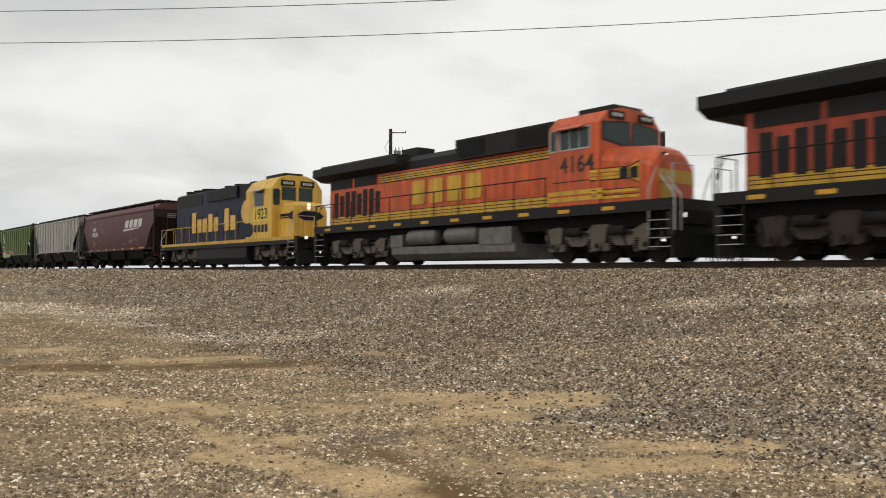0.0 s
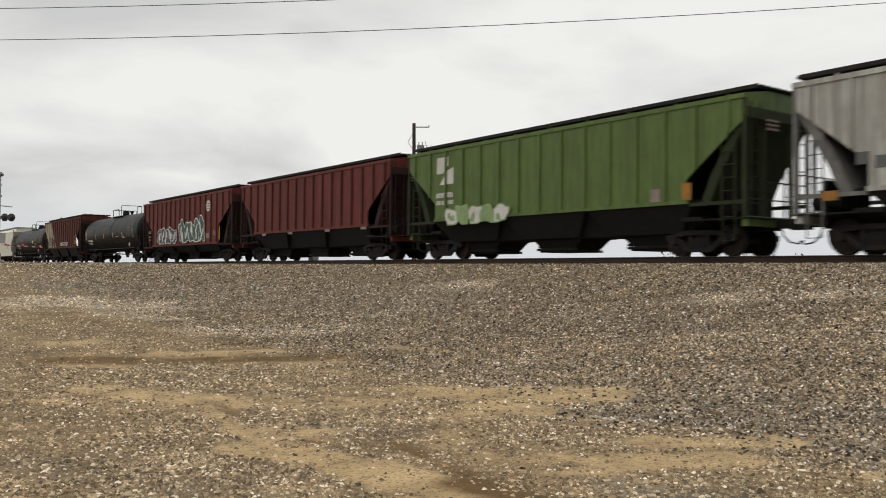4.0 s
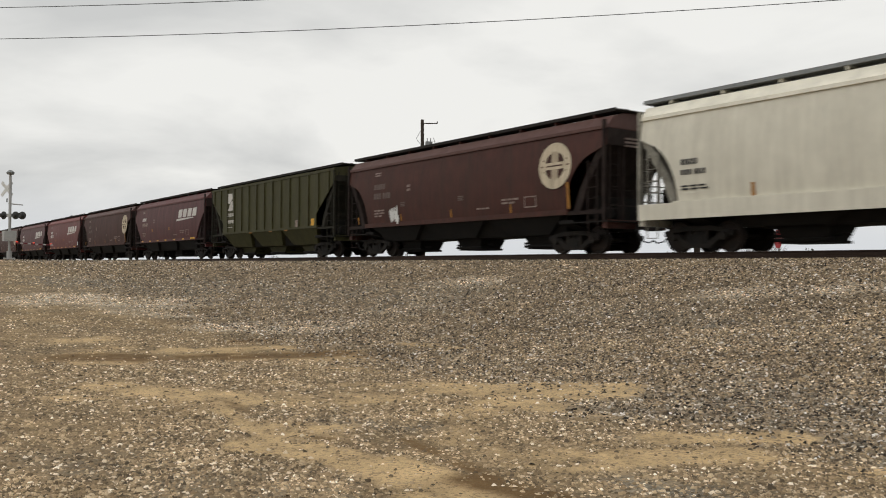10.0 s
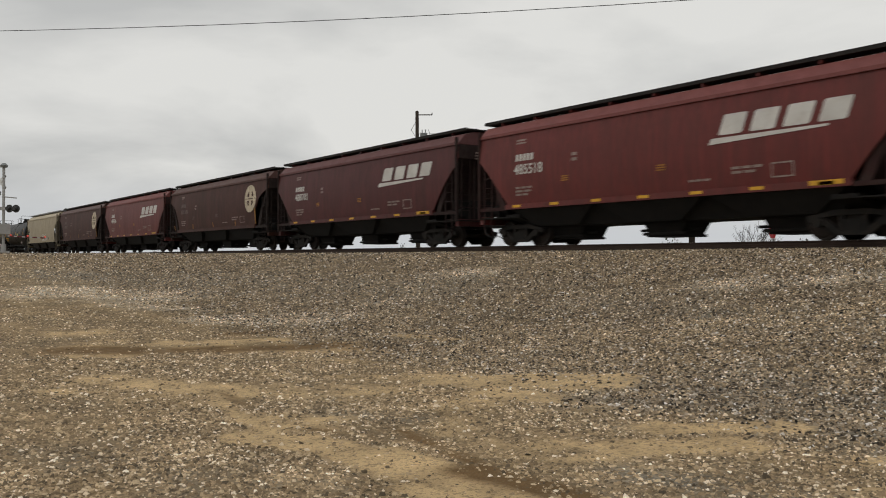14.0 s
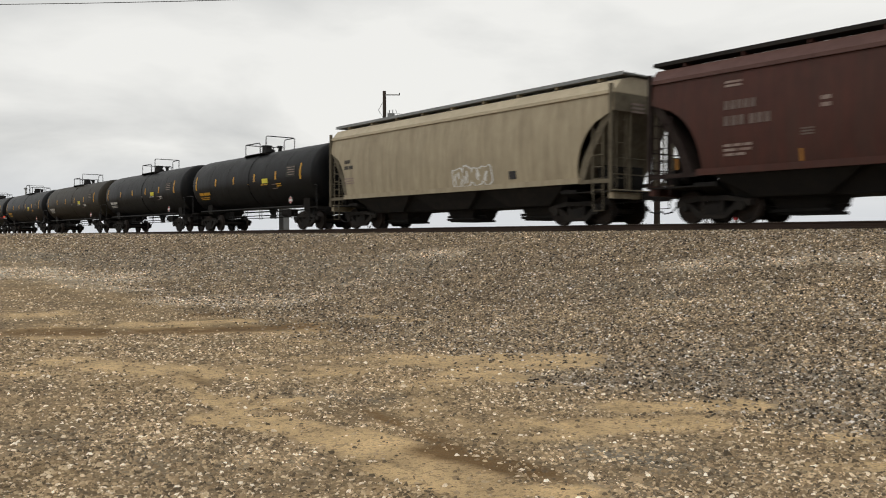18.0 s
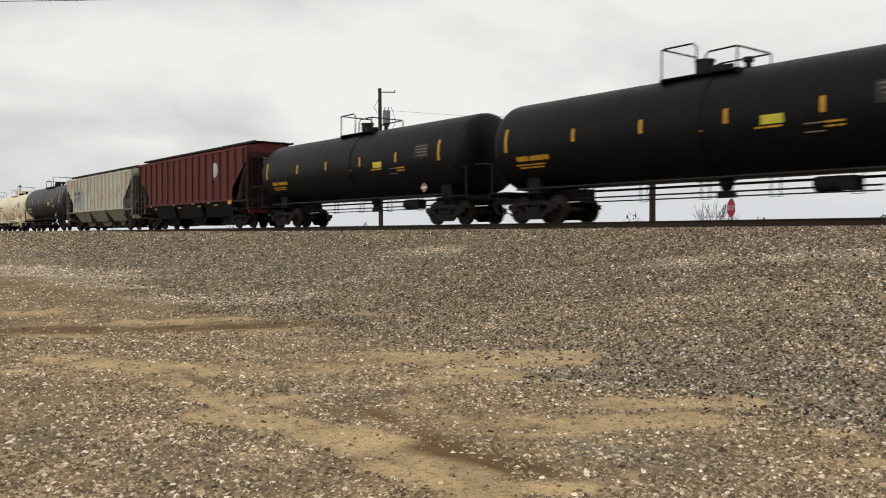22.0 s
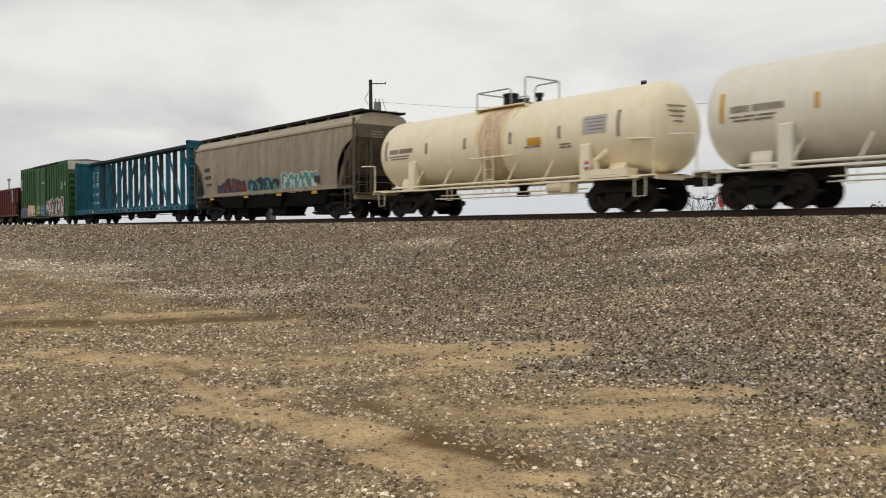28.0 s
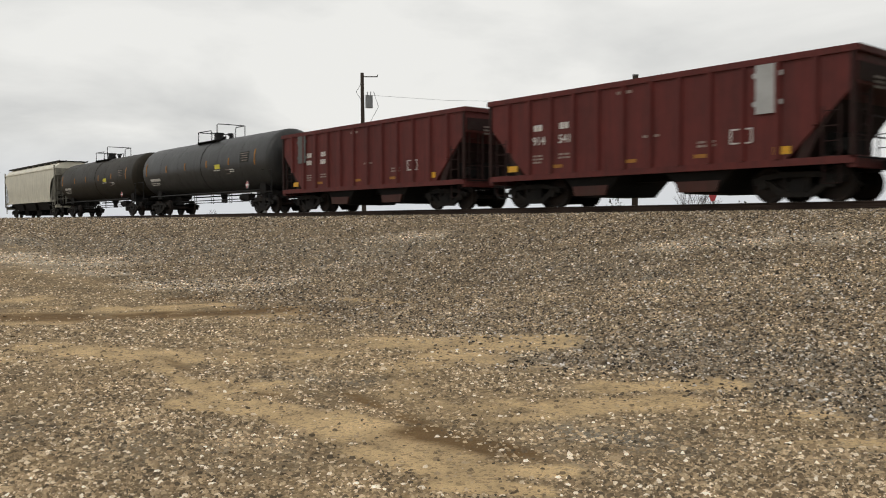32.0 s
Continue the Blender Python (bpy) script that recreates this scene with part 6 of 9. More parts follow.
def centerbeam_car(front, rear):
    ob, L = car("centerbeam_flatcar", "empty blue-green centerbeam lumber flatcar with an open truss", "freight car", front, rear)
    Lb, W = L - 1.25, 1.46
    part("deck", ("deck", round(L, 2)), M_TEAL, ob, lambda bm: (box(bm, -Lb / 2, -W, 0.72, Lb / 2, W, 1.0), soften(bm, 0.02)))
    for sx in (-1, 1):
        bk = part("bulkhead", "bulkhead", M_TEAL, ob, lambda bm: (box(bm, -0.12, -W, 1.0, 0.12, W, 4.80), box(bm, -0.2, -W, 4.66, 0.16, W, 4.82), box(bm, -0.2, -W, 1.0, 0.0, -W + 0.06, 4.8), box(bm, -0.2, W - 0.06, 1.0, 0.0, W, 4.8), soften(bm, 0.02)), (sx * (Lb / 2 - 0.2) + (0.35 if sx > 0 else 0), 0, 0), turn=(0, 0, 0 if sx > 0 else 180), label="ribbed end bulkhead")
        for k in range(6):
            part("bulkhead_rib", "bulkhead_rib", M_TEAL, bk, lambda bm: prism(bm, [(0.12, -0.1), (0.24, -0.04), (0.24, 0.04), (0.12, 0.1)], "y", -W + 0.08, W - 0.08), (0, 0, 1.5 + 0.58 * k))
        part("end_ladder", "cb_ladder", M_TEAL, ob, ladder_build(0.6, 4.7), (sx * (Lb / 2 + 0.06), -W + 0.25, 0), turn=(0, 0, 90))
        freight_truck(ob, sx * (L / 2 - 2.75))
    x0, x1 = -Lb / 2 + 0.3, Lb / 2 - 0.3
    part("top_chord", ("top_chord", round(L, 2)), M_DARKTEAL, ob, lambda bm: (box(bm, x0, -0.30, 4.66, x1, 0.30, 4.74)))
    for y in (-0.33, 0.33):
        part("chord_flange", ("chord_flange", round(L, 2)), M_DARKTEAL, ob, lambda bm: box(bm, x0, -0.03, 4.70, x1, 0.03, 4.86), (0, y, 0))
    for k in range(16):
        part("chord_plate", "chord_plate", M_WALK, ob, lambda bm: box(bm, -0.28, -0.26, 4.742, 0.28, 0.26, 4.77), (x0 + (x1 - x0) * (k + 0.5) / 16, 0, 0))
    n, slip = 18, -0.27
    step = (x1 - x0) / n
    for i in range(1, n + 1):
        wide = 0.095 if i % 2 else 0.065
        part("truss_post", ("truss_post", wide), M_TEAL if i % 2 else M_POSTGREY, ob, lambda bm: (prism(bm, [(-wide, 1.0), (wide, 1.0), (wide * 0.7, 4.68), (-wide * 0.7, 4.68)], "y", -0.14, 0.14)), (x0 + i * step + slip, 0, 0))
    for foot, head in ((2, 4), (4, 6), (6, 8), (8, 10), (11, 9), (13, 11), (15, 13), (17, 15)):
        lo, hi = x0 + foot * step + slip, x0 + head * step + slip
        part("truss_diagonal", ("truss_diag", foot), M_TEAL, ob, lambda bm: (prism(bm, [(lo - 0.05, 1.0), (lo + 0.05, 1.0), (hi + 0.05, 4.68), (hi - 0.05, 4.68)], "y", -0.06, 0.06)))
        lean = 1 if head > foot else -1
        part("gusset", ("gusset_top", lean), M_TEAL, ob, lambda bm: prism(bm, [(-0.1, 4.68), (-0.1, 4.25), (-0.22 * lean, 4.05), (-0.34 * lean, 4.35), (-0.2 * lean, 4.68)] if lean < 0 else [(0.1, 4.68), (-0.2, 4.68), (-0.34, 4.35), (-0.22, 4.05), (0.1, 4.25)], "y", -0.075, 0.075), (hi, 0, 0))
        part("gusset", "gusset_foot", M_TEAL, ob, lambda bm: prism(bm, [(-0.24, 1.0), (0.24, 1.0), (0.13, 1.4), (-0.13, 1.4)], "y", -0.075, 0.075), (lo, 0, 0))
    for i in range(26):
        part("side_stop", "side_stop", M_TEAL, ob, lambda bm: prism(bm, [(-0.08, 1.0), (0.08, 1.0), (0.05, 1.12), (-0.05, 1.12)], "y", -W - 0.01, -W + 0.14), (x0 + (x1 - x0) * (i + 0.5) / 26, 0, 0))
        part("winch", "winch", M_UNDER, ob, lambda bm: rod(bm, (0, -W - 0.06, 0.86), (0, -W + 0.1, 0.86), 0.06, 8), (x0 + (x1 - x0) * (i + 0.5) / 26, 0, 0))
    # sheeted panel by the rear bulkhead with lettering
    for k in range(2):
        px = -Lb / 2 + 0.62 + k * 0.98
        part("side_sheet", "side_sheet", M_TEAL, ob, lambda bm: (box(bm, -0.48, -0.18, 1.0, 0.48, 0.18, 4.68), soften(bm, 0.015)), (px, 0, 0), label="lettered sheet panel of the truss")
        text_rows(ob, M_LETTER, px - 0.36, 4.05, [(0.72, 0.06, 4)], -0.19)
        stencil(ob, M_LETTER, px, 3.65, 0.16, 0.5, -0.19, "emblem_bar")
        text_rows(ob, M_LETTER, px - 0.38, 3.2, [(0.76, 0.05, 5), (0.68, 0.05, 4), (0.76, 0.05, 5), (0.6, 0.05, 3)], -0.19)
        text_rows(ob, M_LETTER, px - 0.38, 2.4, [(0.76, 0.05, 4), (0.6, 0.05, 4), (0.68, 0.05, 3)], -0.19)
        text_rows(ob, M_LETTER, px - 0.38, 1.7, [(0.76, 0.06, 4), (0.76, 0.06, 3)], -0.19)
    coupler(ob, L)
    part("centre_sill", ("cb_sill", round(L, 2)), M_UNDER, ob, lambda bm: prism(bm, [(-Lb / 2, 0.72), (-Lb / 2 + 5, 0.62), (Lb / 2 - 5, 0.62), (Lb / 2, 0.72)], "y", -0.35, 0.35))
    part("brake_rod", ("cb_rods", round(L, 2)), M_BLACK, ob, lambda bm: (rod(bm, (-L / 2 + 4, -0.7, 0.55), (L / 2 - 4, -0.7, 0.50), 0.02), rod(bm, (-L / 2 + 4, -0.9, 0.66), (L / 2 - 4, -0.9, 0.58), 0.018)))
    part("brake_cylinder", "cb_brake", M_UNDER, ob, lambda bm: (rod(bm, (-0.4, 0, 0), (0.4, 0, 0), 0.2, 12), box(bm, 0.5, -0.2, -0.2, 1.1, 0.2, 0.2)), (1.5, -0.7, 0.5))
    for x in (-0.3, 0.02, 0.31):
        stencil(ob, M_REFLECT, x * Lb, 0.86, 0.5, 0.12, -W - 0.006, "reflector")
    part("air_tank", "cb_tank", M_UNDER, ob, lambda bm: (rod(bm, (-0.45, 0, 0), (0.45, 0, 0), 0.19, 12), rod(bm, (-0.5, 0, 0), (0.5, 0, 0), 0.06, 8)), (3.6, -0.8, 0.44))
    part("brake_valve", "cb_valve", M_UNDER, ob, lambda bm: (box(bm, -0.2, -0.15, -0.2, 0.2, 0.15, 0.22), rod(bm, (-0.1, 0, -0.3), (-0.1, 0, 0), 0.1, 10)), (0.2, -0.95, 0.46))
    part("air_pipe", "cb_pipe", M_BLACK, ob, lambda bm: pipe(bm, [(-1.6, -1.1, 0.62), (-1.5, -1.1, 0.36), (-0.3, -1.1, 0.34), (0.2, -1.05, 0.42), (2.4, -1.0, 0.40), (5.2, -1.0, 0.55), (7.0, -1.0, 0.62)], 0.025))
    for x in (-7.0, -6.4, 2.2, 2.9):
        part("rod_hanger", "cb_hanger", M_BLACK, ob, lambda bm: pipe(bm, [(-0.14, -0.9, 0.75), (-0.14, -0.9, 0.42), (0.14, -0.9, 0.42), (0.14, -0.9, 0.75)], 0.02), (x, 0, 0))
    return ob


def boxcar(front, rear):
    ob, L = car("boxcar", "tall green boxcar with sliding door and bright graffiti", "freight car", front, rear)
    Lb, W, top, lo = L - 1.45, 1.57, 5.20, 0.66
    part("body", ("box_body", round(L, 2)), M_BOXGREEN, ob, lambda bm: (box(bm, -Lb / 2, -W, lo, Lb / 2, W, top), soften(bm, 0.03)))
    part("roof", ("box_roof", round(L, 2)), M_GALV, ob, lambda bm: prism(bm, [(-W - 0.03, top), (W + 0.03, top), (W + 0.03, top + 0.04), (0, top + 0.16), (-W - 0.03, top + 0.04)], "x", -Lb / 2, Lb / 2))
    for i in range(21):
        x = -Lb / 2 + 0.35 + (Lb - 0.7) * i / 20
        if -2.3 < x < 1.6:
            continue
        part("side_post", "box_post", M_BOXGREEN, ob, lambda bm: prism(bm, [(-0.05, 0.0), (-0.045, -0.075), (0.045, -0.075), (0.05, 0.0)], "z", lo + 0.12, top - 0.2), (x, -W, 0))
    part("side_sill", ("box_sill", round(L, 2)), M_BOXGREEN, ob, lambda bm: (prism(bm, [(-Lb / 2, 0.95), (-Lb / 2, 0.64), (-3.2, 0.60), (-2.6, 0.54), (1.8, 0.54), (2.4, 0.60), (Lb / 2, 0.64), (Lb / 2, 0.95)], "y", -W - 0.03, -W + 0.05)))
    part("eave", ("box_eave", round(L, 2)), M_BLACK, ob, lambda bm: box(bm, -2.8, -W - 0.10, top - 0.10, 5.2, -W, top + 0.03))
    dr = part("door", "box_door", M_BOXGREEN, ob, lambda bm: (box(bm, -1.8, -0.07, 0.78, 1.8, 0.0, top - 0.22), soften(bm, 0.015)), (-0.35, -W - 0.02, 0), label="sliding plug door with cross bars")
    for z in (1.25, 2.0, 2.75, 3.5, 4.25):
        part("door_bar", "door_bar", M_BOXGREEN, dr, lambda bm: box(bm, -1.72, -0.12, -0.04, 1.72, -0.06, 0.04), (0, 0, z))
    for x in (-1.7, -0.05, 1.7):
        part("door_rod", "door_rod", M_BOXGREEN, dr, lambda bm: rod(bm, (0, -0.12, 0.85), (0, -0.12, top - 0.35), 0.03), (x, 0, 0))
    part("door_rail", "door_rail", M_UNDER, ob, lambda bm: (box(bm, -4.0, -0.1, 0.68, 3.2, 0, 0.76), box(bm, -4.0, -0.1, 0.86, 3.2, -0.03, 0.90)), (-0.5, -W, 0))
    for sx in (-1, 1):
        en = part("end_wall", "box_end", M_BOXGREEN, ob, lambda bm: box(bm, -0.02, -W + 0.02, lo, 0.03, W - 0.02, 4.47), (sx * Lb / 2, 0, 0), turn=(0, 0, 0 if sx > 0 else 180), label="corrugated steel end wall")
        part("end_panel", "box_end_top", M_WHITE, en, lambda bm: box(bm, -0.02, -W + 0.02, 4.47, 0.035, W - 0.02, top - 0.01), label="white painted top of the end wall")
        for k in range(7):
            part("end_rib", "box_end_rib", M_BOXGREEN, en, lambda bm: prism(bm, [(0.03, -0.16), (0.13, -0.05), (0.13, 0.05), (0.03, 0.16)], "y", -W + 0.1, W - 0.1), (0, 0, 1.0 + 0.52 * k))
        part("end_ladder", "box_ladder", M_BOXGREEN, ob, ladder_build(0.75, 3.0), (sx * (Lb / 2 + 0.12), -W + 0.3, 0), turn=(0, 0, 90))
        part("step", "box_step", M_BOXGREEN, ob, lambda bm: pipe(bm, [(-0.2, 0, 0.8), (-0.2, 0, 0.35), (0.2, 0, 0.35), (0.2, 0, 0.8)], 0.02), (sx * (Lb / 2 - 0.35), -W, 0))
        freight_truck(ob, sx * (L / 2 - 2.6))
    coupler(ob, L)
    part("centre_sill", ("centre_sill", round(L, 2)), M_UNDER, ob, lambda bm: box(bm, -L / 2 + 0.75, -0.2, 0.60, L / 2 - 0.75, 0.2, 0.9))
    part("brake_rod", ("box_rods", round(L, 2)), M_BLACK, ob, lambda bm: (rod(bm, (-L / 2 + 4, -0.7, 0.5), (L / 2 - 4, -0.7, 0.42), 0.02), box(bm, -1.4, -0.9, 0.35, -0.8, -0.5, 0.6)))
    y = -W - 0.078
    part("emblem_ring", "box_ring", M_LETTER, ob, disc_build(0.52, 0.43), (-Lb / 2 + 0.62, y, 3.78), label="white ring emblem with a tree shape")
    part("emblem_bar", "box_tree", M_LETTER, ob, lambda bm: (box(bm, -0.03, -0.005, -0.4, 0.03, 0, 0.4), *[prism(bm, [(-0.22 + 0.04 * k, -0.3 + 0.2 * k), (0, -0.12 + 0.2 * k), (0.22 - 0.04 * k, -0.3 + 0.2 * k), (0, -0.2 + 0.2 * k)], "y", -0.0055, -0.0005) for k in range(3)]), (-Lb / 2 + 0.62, y, 3.78))
    text_rows(ob, M_LETTER, 0.2, 3.72, [(0.9, 0.06, 3), (0.9, 0.06, 4), (0.6, 0.06, 2)], -W - 0.098)
    text_rows(ob, M_LETTER, 6.05, 3.45, [(0.5, 0.06, 2)] * 6, y)
    text_rows(ob, M_LETTER, 7.0, 3.45, [(0.45, 0.06, 2)] * 3, y)
    part("service_panel", "service_panel", M_LETTER, ob, lambda bm: (box(bm, -0.32, -0.004, -0.2, -0.28, 0, 0.2), box(bm, 0.28, -0.004, -0.2, 0.32, 0, 0.2), box(bm, -0.32, -0.004, 0.16, 0.32, 0, 0.2), box(bm, -0.32, -0.004, -0.2, 0.32, 0, -0.16)), (6.3, y, 2.0))
    graffiti(ob, 1.2, 6.7, 0.68, 2.3, y, [G_BROWN, G_RED, G_BROWN, G_PLUM], G_WHITE, 6, 21, "red, brown and white graffiti letters")
    graffiti(ob, -4.95, -2.2, 0.7, 1.75, y, [G_TANGERINE], G_WHITE, 4, 22, "orange graffiti letters", back=G_TANGERINE)
    graffiti(ob, -7.5, -5.1, 0.7, 1.55, y, [G_SLATE, G_NAVY], G_BLACK, 3, 23, "slate blue graffiti letters", back=G_SLATE)
    graffiti(ob, -1.8, 0.0, 0.85, 1.75, -W - 0.10, [G_LIME], G_LIME, 2, 24, "pale green sprayed patch")
    graffiti(ob, 0.2, 1.2, 0.7, 1.8, -W - 0.10, [G_SKY], G_SKY, 1, 25, "bright blue sprayed patch")
    stencil(ob, M_REFLECT, -Lb / 2 + 0.6, 1.2, 0.4, 0.16, y - 0.004, "reflector")
    return ob


# ---- locomotives ----
def loco_truck(parent, x, mat, sx):
    """Three-axle locomotive truck."""
    tr = part("truck", ("loco_bolster", mat.name), M_UNDER, parent, lambda bm: (box(bm, -2.2, -0.95, 0.45, 2.2, 0.95, 1.2), soften(bm, 0.03)), (x, 0, 0), label="three-axle locomotive truck with dusty side frames")

    def sf(bm):
        prism(bm, [(-2.45, 0.86), (-2.3, 1.12), (-1.75, 1.18), (-1.35, 1.0), (-0.55, 1.0), (-0.3, 1.2), (0.3, 1.2), (0.55, 1.0), (1.35, 1.0), (1.75, 1.18), (2.3, 1.12), (2.45, 0.86), (2.35, 0.66), (1.35, 0.62), (1.2, 0.52), (0.7, 0.52), (0.5, 0.64), (-0.5, 0.64), (-0.7, 0.52), (-1.2, 0.52), (-1.35, 0.62), (-2.35, 0.66)], "y", -0.1, 0.1)
        soften(bm, 0.03)
    for y in (-1.1, 1.1):
        part("side_frame", ("loco_frame", mat.name), mat, tr, sf, (0, y, 0))
    for ax in (-1.9, 0.0, 1.9):
        part("journal_box", ("loco_box", mat.name), mat, tr, lambda bm: (prism(bm, [(-0.5, 0.9), (0.5, 0.9), (0.46, 0.46), (0.30, 0.36), (-0.30, 0.36), (-0.46, 0.46)], "y", -1.2, -0.98), rod(bm, (0, -1.34, 0.52), (0, -1.2, 0.52), 0.15, 14), soften(bm, 0.02)), (ax, 0, 0))
        part("journal_cap", "loco_cap", M_UNDER, tr, lambda bm: rod(bm, (0, -1.37, 0.52), (0, -1.3, 0.52), 0.09, 12), (ax, 0, 0))
        for dx in (-0.45, 0.45):
            part("coil_spring", "loco_spring", M_UNDER, tr, lambda bm: [rod(bm, (0, -1.16, 0.42 + 0.07 * k), (0, -1.16, 0.46 + 0.07 * k), 0.1 if k % 2 else 0.085, 10) for k in range(5)], (ax + dx, 0, 0))
        part("shock_absorber", "loco_shock", M_TRUCK, tr, lambda bm: (rod(bm, (0, 0, 0), (0.1, 0, 0.42), 0.045, 10), rod(bm, (0.06, 0, 0.25), (0.11, 0, 0.5), 0.06, 10)), (ax + 0.3, -1.26, 0.6))
    for ax in (-1.3, 0.5):
        part("brake_cylinder", "loco_brake", M_TRUCK, tr, lambda bm: (rod(bm, (0, -1.28, 0.98), (0.6, -1.28, 0.98), 0.15, 12), rod(bm, (0.6, -1.28, 0.98), (0.85, -1.28, 0.9), 0.05, 8)), (ax, 0, 0))
        part("brake_lever", "loco_lever", mat, tr, lambda bm: prism(bm, [(0.7, 1.0), (0.8, 1.0), (1.0, 0.34), (0.88, 0.32)], "y", -1.2, -1.14), (ax, 0, 0))
        part("sand_pipe", "sand_pipe", M_UNDER, tr, lambda bm: pipe(bm, [(0, -1.24, 1.1), (0.15, -1.2, 0.5), (0.2, -1.0, 0.2)], 0.035), (ax * 1.8, 0, 0))
        part("brake_shoe", "loco_shoe", M_UNDER, tr, lambda bm: (box(bm, -0.1, -0.95, 0.25, 0.1, -0.6, 0.75)), (ax + 0.9, 0, 0))
    for ax in (-1.35, 0.55, 1.35):
        part("traction_motor", "traction_motor", M_UNDER, tr, lambda bm: (box(bm, -0.42, -0.62, 0.16, 0.42, 0.62, 0.86), soften(bm, 0.08)), (ax, 0, 0))
    for ax in (-1.9, 0.0, 1.9):
        part("axle", "loco_axle", M_WHEEL, tr, lambda bm: rod(bm, (0, -1.0, 0.52), (0, 1.0, 0.52), 0.1, 10), (ax, 0, 0))
        for sy in (-1, 1):
            w = part("wheel", "loco_wheel", M_WHEEL, tr, wheel_build, (ax, sy * 0.7535, 0.52), turn=(0, 0, 180 if sy > 0 else 0), smooth=True)
            w.scale = (1.138, 1.0, 1.138)
    return tr


def handrails(ob, x0, x1, z, y, posts, mat, h=1.0):
    for sy in (-1, 1):
        hr = part("handrail", ("handrail", x0, x1, posts), mat, ob, lambda bm: rod(bm, (x0, 0, h), (x1, 0, h), 0.022), (0, sy * y, z))
        for i in range(posts):
            part("stanchion", ("stanchion", h), mat, hr, lambda bm: rod(bm, (0, 0, 0), (0, 0, h), 0.02), (x0 + (x1 - x0) * i / (posts - 1), 0, 0))


def loco_steps(ob, x, sx, mat, floor):
    for y in (-1.36, 1.36):
        st = part("step_well", ("step_well", floor), M_BLACK, ob, lambda bm: box(bm, -0.42, -0.1, floor - 0.2, 0.42, 0.14, floor), (x, y, 0), label="boarding steps")
        for dx in (-0.4, 0.4):
            part("stringer", ("stringer", floor), M_BLACK, st, lambda bm: box(bm, -0.02, -0.12, 0.42, 0.02, 0.12, floor - 0.2), (dx, 0, 0))
        for k in range(4):
            part("tread", "tread", M_BLACK, st, lambda bm: (box(bm, -0.38, -0.14, 0, 0.38, 0.14, 0.03), soften(bm, 0.006)), (0, 0, 0.42 + 0.26 * k))
            part("tread_edge", "tread_edge", M_SILVER, st, lambda bm: box(bm, -0.38, -0.146, 0.004, 0.38, -0.14, 0.026), (0, 0, 0.42 + 0.26 * k), label="worn bright step edge")
        part("grab_iron", ("grab", floor), mat, st, lambda bm: pipe(bm, [(-0.42, -0.1, 0.7), (-0.42, -0.12, floor + 0.3), (-0.42, 0.25, floor + 1.0)], 0.022))
        part("step_light", "step_light", M_LAMP, st, lambda bm: rod(bm, (0, -0.16, 0.62), (0, -0.13, 0.62), 0.045, 8), (0.15, 0, 0))


def snow_plow(ob, x, sx):
    part("plow", "plow", M_BLACK, ob, lambda bm: (prism(bm, [(-0.05, -1.45), (0.35, 0.0), (-0.05, 1.45), (-0.15, 1.45), (0.2, 0), (-0.15, -1.45)], "z", 0.12, 0.80), box(bm, -0.25, -1.5, 0.75, 0.0, 1.5, 1.45)), (x, 0, 0), turn=(0, 0, 0 if sx > 0 else 180), label="pilot plate with plow")


